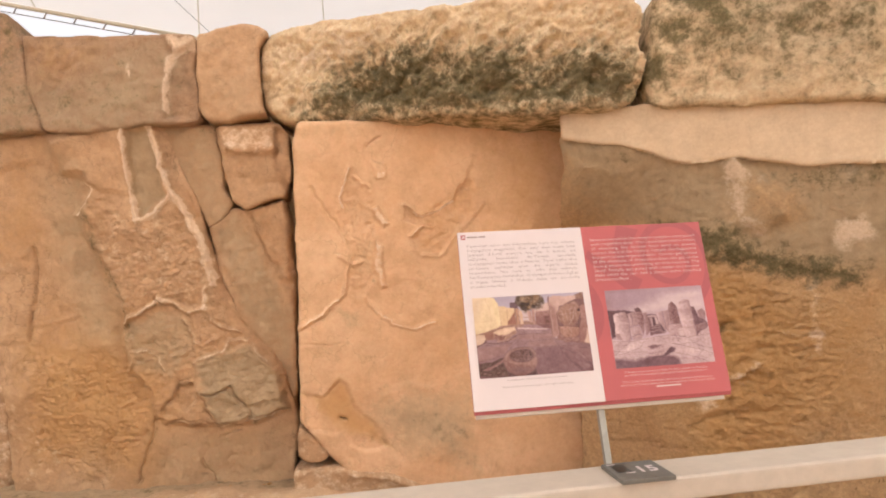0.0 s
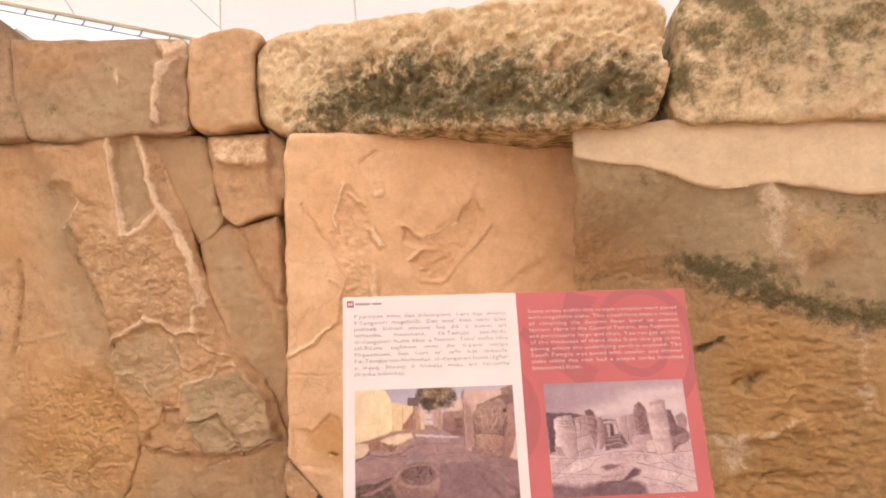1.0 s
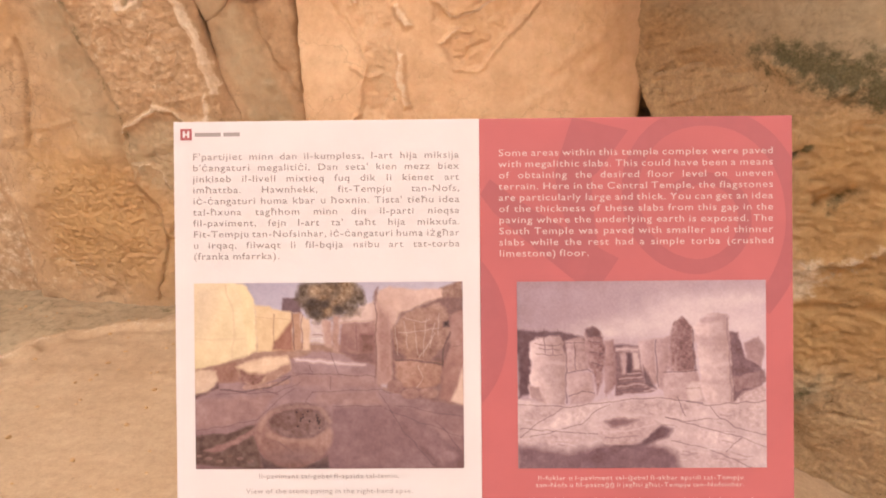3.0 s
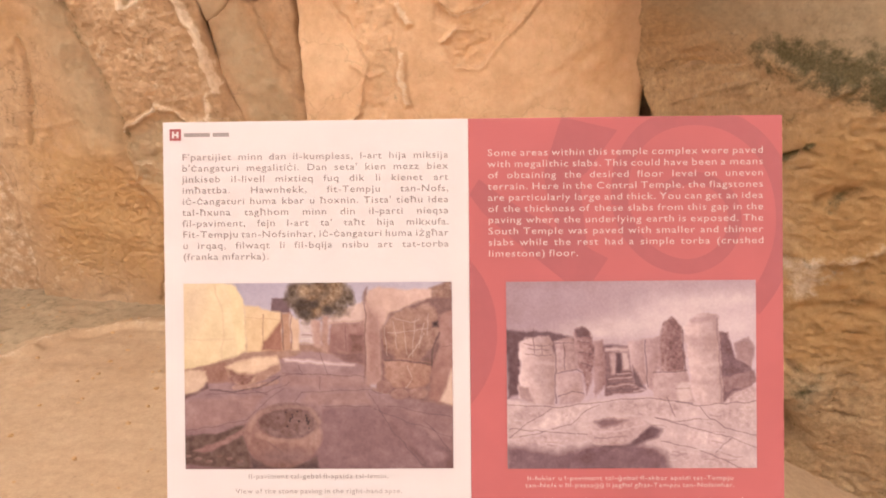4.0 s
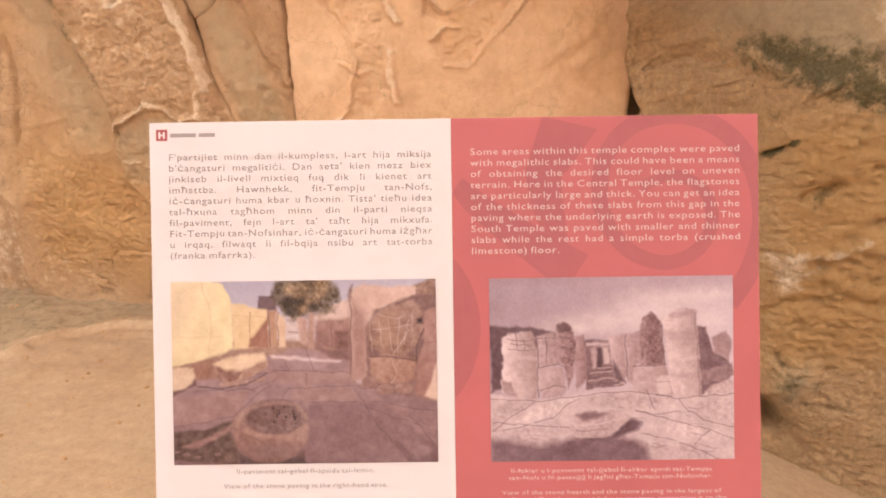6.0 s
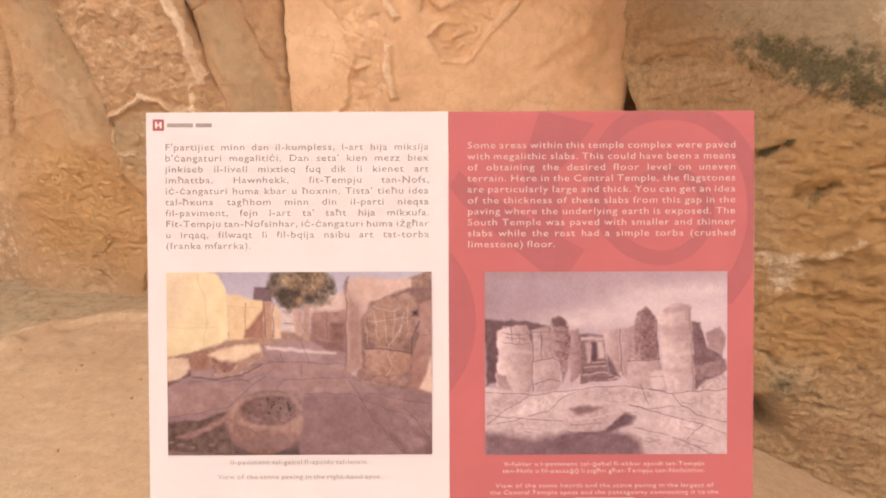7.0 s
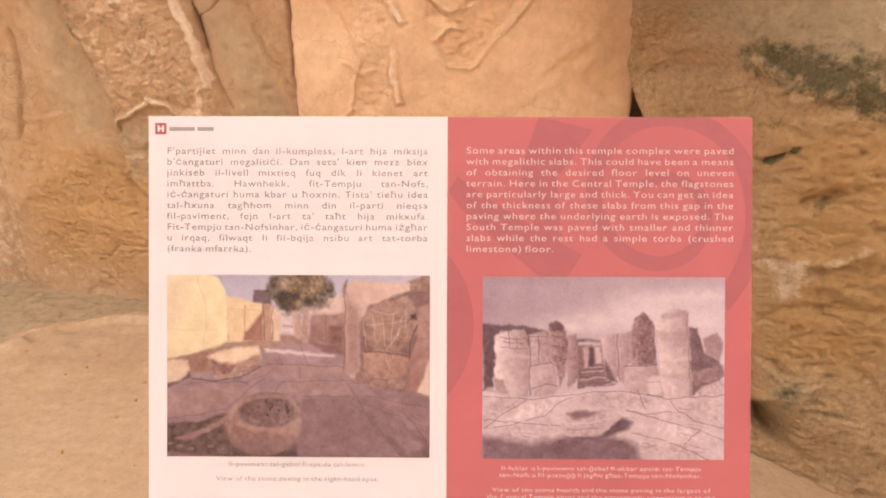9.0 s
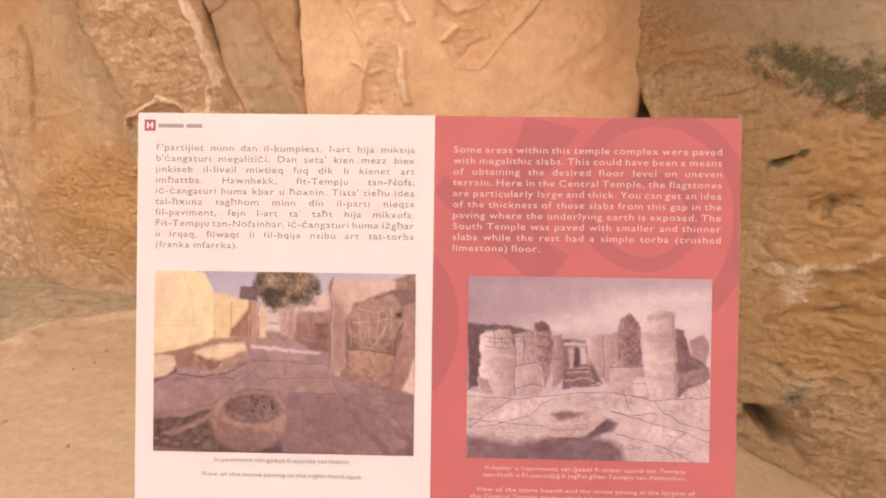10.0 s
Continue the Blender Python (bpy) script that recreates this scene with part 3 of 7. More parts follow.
# ---- the wall: right face ----
stone("mortar_course", M_PALE, RIGHT, [(1.33, 2.42), (1.57, 2.41), (1.78, 2.39), (2.14, 2.34), (2.74, 2.27), (3.46, 2.18), (3.44, 1.83), (2.72, 1.93), (2.47, 1.95), (2.36, 1.99), (2.19, 2.02), (2.10, 2.01), (1.95, 2.01), (1.82, 2.08), (1.69, 2.14), (1.56, 2.17), (1.32, 2.24)], 0.5,
      "smooth pale course of restoration mortar", edge=0.010, seed=16, rough=((0.006, 0.5), (0.003, 0.12), (0.0015, 0.03)), jag=0.013, shear=0.42)
stone("leaning_upright", M_EARTHY, UPRIGHT, [(1.32, 2.27), (1.56, 2.20), (1.77, 2.15), (1.96, 2.05), (2.21, 2.04), (2.49, 1.99), (2.74, 1.96), (3.47, 1.89), (4.12, 0.48), (4.23, -1.09), (2.91, -1.38), (2.17, -1.44), (1.70, -1.87), (1.60, 0.01), (1.56, 1.18), (1.56, 1.33), (1.52, 1.43), (1.48, 1.55), (1.40, 1.80)], 0.7,
      "big limestone upright, grey and mossy above, crumbling orange below", edge=0.03, seed=18, res=0.009, rough=((0.030, 0.55), (0.008, 0.17), (0.006, 0.06), (0.003, 0.025)), jag=0.012, shear=0.42,
      relief=([("corner", (1.5, 2.15, 0.6, 0.7), 0, -0.6), ("area", [(1.35, 2.26), (2.51, 2.05), (3.07, 1.99), (3.11, 1.24), (2.54, 1.33), (2.31, 1.39), (2.17, 1.47), (2.00, 1.51), (1.85, 1.61), (1.66, 1.72), (1.43, 1.80)], 0.05, 0.02), ("crumb", [(1.51, 1.71), (1.87, 1.62), (2.11, 1.47), (2.65, 1.17), (2.97, -0.31), (2.02, -0.75), (1.70, -0.33)], 0.12, 0.016), ("flake", [(1.51, 1.71), (1.87, 1.62), (2.11, 1.47), (2.65, 1.17), (2.97, -0.31), (2.02, -0.75), (1.70, -0.33)], 0.12, 0.006), ("area", [(2.25, 1.87), (2.38, 1.87), (2.49, 1.81), (2.48, 1.66), (2.36, 1.64), (2.23, 1.67)], 0.05, 0.04), ("line", [(2.18, 2.02), (2.21, 1.87), (2.20, 1.67), (2.32, 1.61)], 0.03, 0.02), ("line", [(2.08, -0.10), (2.12, -0.14), (2.18, -0.21)], 0.045, -0.24), ("line", [(1.96, 1.17), (2.02, 1.21)], 0.02, -0.05)]
      + [("line", [(2.10, 1.01), (2.17, 1.07)], 0.03, -0.06), ("area", [(2.07, 0.15), (2.23, 0.16), (2.25, 0.09), (2.16, -0.04), (2.08, -0.01)], 0.06, 0.06), ("line", [(2.05, 0.42), (2.14, 0.50), (2.40, 0.54)], 0.03, -0.03)]
      + [("flake", [(1.37, 2.23), (1.81, 2.15), (1.99, 2.04), (2.53, 1.98), (2.56, 1.36), (2.29, 1.38), (2.07, 1.49), (1.85, 1.60), (1.68, 1.71), (1.41, 1.92)], 0.08, 0.01), ("line", [(1.62, 1.67), (1.74, 1.71), (1.84, 1.61), (1.93, 1.54), (2.02, 1.45)], 0.03, 0.03), ("line", [(1.57, 1.55), (1.70, 1.61), (1.83, 1.55)], 0.018, -0.035), ("area", [(2.19, 2.03), (2.28, 1.97), (2.40, 1.87), (2.41, 1.69), (2.32, 1.61), (2.21, 1.65)], 0.02, 0.025)]
      + [("line", [(1.87, 1.61), (1.91, 1.57), (1.94, 1.49)], 0.016, 0.035), ("line", [(2.02, 1.53), (2.06, 1.45), (2.11, 1.49)], 0.014, 0.03), ("line", [(1.98, 1.18), (2.01, 1.20), (2.02, 1.25)], 0.009, -0.035), ("line", [(1.95, 1.13), (1.98, 1.17)], 0.008, -0.025)]
      + [("line", [(2.13, 0.96), (2.15, 1.02), (2.19, 1.07)], 0.01, -0.03), ("line", [(2.11, 0.19), (2.13, 0.15)], 0.014, -0.05), ("line", [(2.02, 0.76), (2.07, 0.70), (2.12, 0.73), (2.22, 0.76), (2.31, 0.84)], 0.025, 0.03), ("line", [(1.58, 1.59), (1.63, 1.61), (1.69, 1.60)], 0.012, -0.03)]
      + [("line", [(1.62, 1.39), (1.70, 1.44), (1.79, 1.47), (1.85, 1.51)], 0.014, 0.025), ("line", [(2.01, -0.19), (2.06, -0.15), (2.15, -0.19), (2.21, -0.25)], 0.022, -0.16), ("line", [(2.22, -0.27), (2.32, -0.34)], 0.03, -0.03)]),
      wear_shade=([("grey", 0.98, "area", [(1.26, 2.35), (2.51, 2.10), (3.07, 2.03), (3.11, 1.27), (2.54, 1.35), (2.31, 1.42), (2.16, 1.50), (2.01, 1.55), (1.88, 1.62), (1.65, 1.75), (1.42, 1.85)], 0.12), ("grey", -0.7, "area", [(2.23, 1.92), (2.38, 1.86), (2.49, 1.81), (2.48, 1.64), (2.36, 1.64), (2.23, 1.67)], 0.1), ("pale", 0.55, "line", [(2.18, 2.02), (2.21, 1.87), (2.20, 1.67), (2.32, 1.60)], 0.05), ("pale", 0.4, "line", [(2.20, 1.97), (2.31, 1.89)], 0.04), ("pale", 0.85, "area", [(2.64, 1.63), (2.76, 1.68), (2.82, 1.53), (2.70, 1.48), (2.63, 1.53)], 0.07), ("pale", 0.85, "area", [(2.64, 1.88), (2.71, 1.93), (2.74, 1.88), (2.68, 1.84)], 0.05)]
      + [("dark", 0.95, "area", [(1.80, 1.68), (1.88, 1.70), (2.00, 1.68), (2.18, 1.62), (2.35, 1.50), (2.78, 1.37), (2.78, 1.25), (2.53, 1.30), (2.32, 1.36), (2.17, 1.42), (2.01, 1.46), (1.89, 1.54)], 0.07), ("pale", 0.4, "line", [(2.00, 1.54), (2.08, 1.49), (2.16, 1.46)], 0.03), ("dark", 0.6, "area", [(1.56, 2.21), (1.77, 2.15), (1.85, 2.09), (1.66, 2.09)], 0.1), ("dark", 0.75, "area", [(2.37, 1.92), (2.55, 1.95), (2.84, 1.93), (2.85, 1.83), (2.53, 1.83)], 0.1), ("dark", 0.08, "area", [(1.26, 2.35), (2.51, 2.10), (3.07, 2.03), (3.11, 1.27), (2.54, 1.35), (2.16, 1.50), (1.42, 1.85)], 0.1), ("pale", 0.4, "line", [(2.56, 1.39), (2.58, 1.10), (2.61, 0.90)], 0.04)]
      + [("pale", 0.4, "line", [(2.30, 1.06), (2.46, 1.00), (2.59, 1.01)], 0.03), ("dark", 0.55, "area", [(2.07, 0.15), (2.23, 0.16), (2.25, 0.09), (2.16, -0.04), (2.08, -0.01)], 0.06), ("pale", 0.4, "area", [(2.03, 0.70), (2.34, 0.86), (2.37, 0.74), (2.07, 0.55)], 0.1), ("dark", 0.35, "area", [(2.18, 0.71), (2.35, 0.78), (2.40, 0.50), (2.26, 0.48)], 0.15), ("dark", 0.6, "area", [(1.91, 1.40), (1.98, 1.39), (1.98, 1.33), (1.93, 1.30)], 0.06), ("pale", 0.25, "area", [(1.46, 1.72), (1.93, 1.50), (2.01, 1.34), (1.52, 1.29)], 0.15)]
      # both dark lines follow the narrow cuts of the relief
      + [("dark", 0.9, "line", [(1.98, 1.17), (2.01, 1.20), (2.03, 1.25)], 0.018), ("dark", 0.6, "line", [(2.13, 0.96), (2.15, 1.02), (2.19, 1.07)], 0.02), ("grey", 0.9, "area", [(2.10, 0.11), (2.21, 0.17), (2.26, 0.07), (2.20, -0.04), (2.14, -0.08)], 0.06), ("pale", 0.6, "area", [(2.01, 0.70), (2.09, 0.69), (2.13, 0.56), (2.06, 0.53)], 0.05)]
      + [("pale", 0.25, "line", [(2.11, 0.72), (2.22, 0.76), (2.31, 0.84)], 0.025), ("rust", 0.8, "area", [(1.94, 1.32), (2.24, 1.32), (2.44, 0.22), (2.08, 0.18)], 0.2), ("rust", 0.7, "area", [(2.11, 1.32), (2.89, 1.22), (2.92, 0.45), (2.20, 0.32)], 0.2), ("rust", 0.4, "area", [(1.62, 0.35), (1.97, 0.54), (2.09, 0.31), (1.61, -0.03)], 0.2)]))

# ---- the wall: tall slab and the left stones ----
stone("upright_slab", M_SLAB, SLAB, [(-0.36, 2.21), (-0.35, 2.45), (-0.32, 2.53), (-0.19, 2.53), (0.12, 2.52), (0.58, 2.52), (0.93, 2.53), (1.32, 2.60), (1.54, 2.59), (1.55, 2.21), (1.56, 1.81)] + [(1.56, 1.68), (1.57, 1.52), (1.55, 1.43), (1.55, 1.26), (1.60, 1.04)] + [(1.68, 0.72), (1.70, 0.28), (1.76, -0.71), (1.11, -0.65), (0.24, -0.38), (-0.23, 0.10), (-0.43, 0.40), (-0.40, 1.19), (-0.38, 1.83)], 0.6,
      "tall smooth orange limestone upright with flaking patches", edge=0.035, seed=19, res=0.008, rough=((0.030, 0.7), (0.007, 0.2), (0.002, 0.06), (0.0008, 0.025)),
      relief=([("flake", [(-0.09, 2.02), (0.02, 2.20), (0.14, 2.10), (0.18, 1.92), (0.15, 1.70), (0.18, 1.47), (0.07, 1.31), (-0.07, 1.35), (0.00, 1.63), (-0.04, 1.77), (-0.09, 1.91)], 0.03, 0.022), ("flake", [(0.39, 1.92), (0.50, 1.86), (0.69, 1.95), (0.83, 2.10), (0.90, 2.03), (0.86, 1.86), (0.73, 1.69), (0.61, 1.57), (0.50, 1.58), (0.42, 1.70), (0.50, 1.79), (0.38, 1.83)], 0.03, 0.02), ("area", [(0.15, 1.92), (0.20, 1.94), (0.27, 1.81), (0.23, 1.79)], 0.01, 0.03), ("area", [(0.17, 1.69), (0.21, 1.67), (0.23, 1.37), (0.19, 1.35), (0.16, 1.49)], 0.01, 0.032)]
              + [("line", [(0.02, 2.20), (-0.07, 2.01), (-0.04, 1.93)], 0.01, 0.022), ("line", [(-0.25, 2.07), (-0.14, 1.89), (-0.05, 1.74), (-0.00, 1.63)], 0.012, -0.018), ("line", [(-0.00, 1.63), (-0.04, 1.49), (-0.07, 1.32)], 0.012, 0.02), ("area", [(-0.09, 2.01), (0.05, 2.20), (0.18, 1.92), (0.15, 1.70), (0.17, 1.47), (0.07, 1.31), (-0.06, 1.35), (0.00, 1.63), (-0.05, 1.79)], 0.016, -0.016)]
              + [("area", [(0.16, 2.25), (0.26, 2.23), (0.28, 2.14), (0.20, 2.12)], 0.008, 0.02), ("line", [(0.14, 2.33), (0.24, 2.40)], 0.01, -0.022), ("line", [(0.05, 2.15), (0.09, 2.09), (0.14, 2.06)], 0.01, 0.018), ("area", [(0.39, 1.92), (0.50, 1.86), (0.69, 1.95), (0.83, 2.10), (0.90, 2.03), (0.86, 1.86), (0.73, 1.69), (0.61, 1.57), (0.50, 1.58), (0.42, 1.70), (0.50, 1.79), (0.38, 1.83)], 0.014, -0.03)]
              + [("line", [(0.37, 1.93), (0.45, 1.90), (0.50, 1.86), (0.62, 1.89), (0.72, 1.96), (0.77, 2.05)], 0.01, 0.02), ("line", [(0.42, 1.71), (0.50, 1.79), (0.59, 1.77)], 0.01, 0.022), ("line", [(0.50, 1.57), (0.62, 1.57), (0.70, 1.66), (0.84, 1.79), (0.94, 1.92)], 0.012, 0.018), ("line", [(0.52, 1.63), (0.59, 1.69), (0.69, 1.73)], 0.012, -0.018)]
              + [("line", [(0.85, 2.22), (0.79, 2.06), (0.73, 1.96)], 0.02, 0.012), ("line", [(0.94, 1.48), (1.11, 1.62), (1.28, 1.72)], 0.035, 0.012), ("line", [(0.87, 1.38), (1.14, 1.51), (1.38, 1.65)], 0.035, 0.01), ("line", [(1.08, 2.29), (1.18, 2.19), (1.20, 2.02)], 0.05, -0.01)]
              + [("line", [(-0.37, 1.10), (-0.25, 1.17), (-0.10, 1.29), (-0.05, 1.37)], 0.012, 0.022), ("line", [(-0.38, 1.07), (-0.24, 1.15), (-0.10, 1.27)], 0.016, -0.016), ("line", [(0.09, 1.29), (0.19, 1.16), (0.29, 1.09), (0.43, 1.05), (0.58, 1.09)], 0.012, 0.022), ("area", [(0.09, 1.28), (0.19, 1.15), (0.29, 1.07), (0.43, 1.02), (0.58, 1.06), (0.67, 1.29), (0.30, 1.43)], 0.03, -0.012)]
              + [("line", [(-0.43, 0.98), (-0.12, 0.97)], 0.006, -0.012), ("area", [(-0.40, 0.62), (-0.26, 0.59), (-0.13, 0.70), (-0.07, 0.66), (-0.04, 0.51), (0.10, 0.37), (0.22, 0.17), (0.04, 0.13), (-0.16, 0.28), (-0.38, 0.34)], 0.014, -0.02), ("line", [(-0.13, 0.41), (-0.11, 0.40)], 0.012, -0.03), ("line", [(-0.09, 1.60), (0.01, 1.53), (0.07, 1.55)], 0.01, 0.016)]
              + [("line", [(0.19, 0.56), (0.36, 0.64), (0.52, 0.58)], 0.03, 0.01), ("line", [(0.62, 1.29), (0.70, 0.96), (0.82, 0.69)], 0.05, 0.01)]),
      wear_shade=([("pale", 0.6, "area", [(0.15, 1.92), (0.20, 1.94), (0.27, 1.81), (0.23, 1.79)], 0.014), ("pale", 0.6, "area", [(0.17, 1.69), (0.21, 1.67), (0.23, 1.37), (0.19, 1.35), (0.16, 1.49)], 0.014), ("pale", 0.8, "line", [(0.02, 2.20), (-0.07, 2.01), (-0.04, 1.93)], 0.01), ("pale", 0.75, "line", [(0.45, 1.89), (0.50, 1.85), (0.62, 1.88), (0.72, 1.95)], 0.012)]
              # the grey strip along the top is the capstone's shade, painted in
              + [("pale", 0.6, "line", [(0.42, 1.71), (0.50, 1.79)], 0.01), ("pale", 0.5, "area", [(0.20, 2.17), (0.28, 2.18), (0.27, 2.13), (0.21, 2.12)], 0.012), ("grey", 0.5, "area", [(-0.27, 2.48), (0.06, 2.49), (0.03, 2.42), (-0.24, 2.39)], 0.08), ("rust", 0.6, "area", [(0.99, 2.36), (1.46, 2.42), (1.53, 1.40), (1.29, 1.30), (1.07, 1.69)], 0.3)]
              + [("rust", 0.35, "area", [(0.39, 1.92), (0.89, 2.06), (0.73, 1.66), (0.50, 1.58)], 0.06), ("grey", 0.35, "area", [(0.04, 1.77), (0.18, 1.73), (0.17, 1.46), (-0.00, 1.35)], 0.05), ("pale", 0.7, "line", [(-0.37, 1.11), (-0.25, 1.18), (-0.10, 1.30)], 0.009), ("pale", 0.7, "line", [(0.13, 1.22), (0.29, 1.09), (0.43, 1.05), (0.58, 1.09)], 0.009)]
              + [("grey", 0.6, "area", [(-0.11, 1.23), (0.05, 1.20), (0.03, 1.08), (-0.07, 1.07)], 0.04), ("rust", 0.9, "area", [(-0.40, 0.62), (-0.26, 0.59), (-0.13, 0.70), (-0.07, 0.66), (-0.04, 0.51), (0.10, 0.37), (0.22, 0.17), (-0.15, 0.33)], 0.05), ("grey", 0.85, "area", [(0.06, 0.49), (0.36, 0.59), (0.82, 0.52), (0.89, -0.07), (0.26, 0.16)], 0.18), ("dark", 0.3, "area", [(0.43, 0.41), (0.81, 0.43), (0.89, -0.02), (0.51, 0.10)], 0.18)]
              # darker along the small cut low on the left
              + [("dark", 0.9, "line", [(-0.13, 0.41), (-0.11, 0.40)], 0.012)]))
stone("packing_stone", M_STONE, BLOCK, [(-0.93, 2.59), (-0.73, 2.60), (-0.48, 2.60), (-0.41, 2.52), (-0.40, 2.26), (-0.45, 2.05), (-0.60, 2.03), (-0.74, 1.97), (-0.84, 2.05), (-0.88, 2.23)], 0.5, "small squarish limestone packing block with a ledge", edge=0.022, seed=20,
      relief=[("area", [(-0.91, 2.58), (-0.50, 2.58), (-0.51, 2.39), (-0.70, 2.37), (-0.88, 2.41)], 0.015, 0.045), ("area", [(-0.51, 2.57), (-0.40, 2.50), (-0.43, 2.07), (-0.51, 2.26)], 0.02, -0.04)], wear_shade=[("pale", 0.5, "area", [(-0.91, 2.58), (-0.50, 2.58), (-0.51, 2.39), (-0.70, 2.37), (-0.88, 2.41)], 0.05)])
stone("packing_stone", M_STONE, WEDGE, [(-1.32, 2.62), (-0.94, 2.60), (-0.91, 2.33), (-0.89, 2.12), (-0.84, 2.03), (-0.97, 1.90), (-1.06, 1.86), (-1.12, 2.09), (-1.25, 2.38)], 0.5, "smooth greyish limestone packing block", edge=0.022, seed=21, wear_shade=[("grey", 0.6, "all", None, 0), ("dark", 0.6, "area", [(-1.07, 2.63), (-0.93, 2.61), (-0.94, 2.53), (-1.04, 2.55)], 0.06)])
stone("packing_stone", M_STONE, WEDGE, [(-1.06, 1.86), (-0.85, 2.02), (-0.76, 1.98), (-0.46, 2.04), (-0.43, 1.85), (-0.43, 1.56), (-0.44, 1.17), (-0.47, 0.54), (-0.47, 0.31), (-0.56, 0.61), (-0.69, 0.94), (-0.85, 1.12), (-0.98, 1.46)], 0.5, "split wedge of limestone packed beside the upright", edge=0.025, seed=22, wear_shade=[("grey", 0.7, "area", [(-1.05, 1.87), (-0.82, 2.00), (-0.75, 1.87), (-0.57, 1.48), (-0.46, 1.17), (-0.48, 0.54), (-0.58, 0.73), (-0.84, 1.19)], 0.06)],
      relief=[("area", [(-0.76, 1.98), (-0.46, 2.04), (-0.45, 1.43), (-0.52, 1.47), (-0.64, 1.65)], 0.012, 0.05), ("area", [(-0.56, 1.44), (-0.45, 1.38), (-0.45, 0.99), (-0.50, 1.17)], 0.012, 0.03), ("line", [(-0.74, 1.95), (-0.64, 1.65), (-0.46, 1.43)], 0.012, -0.03)])
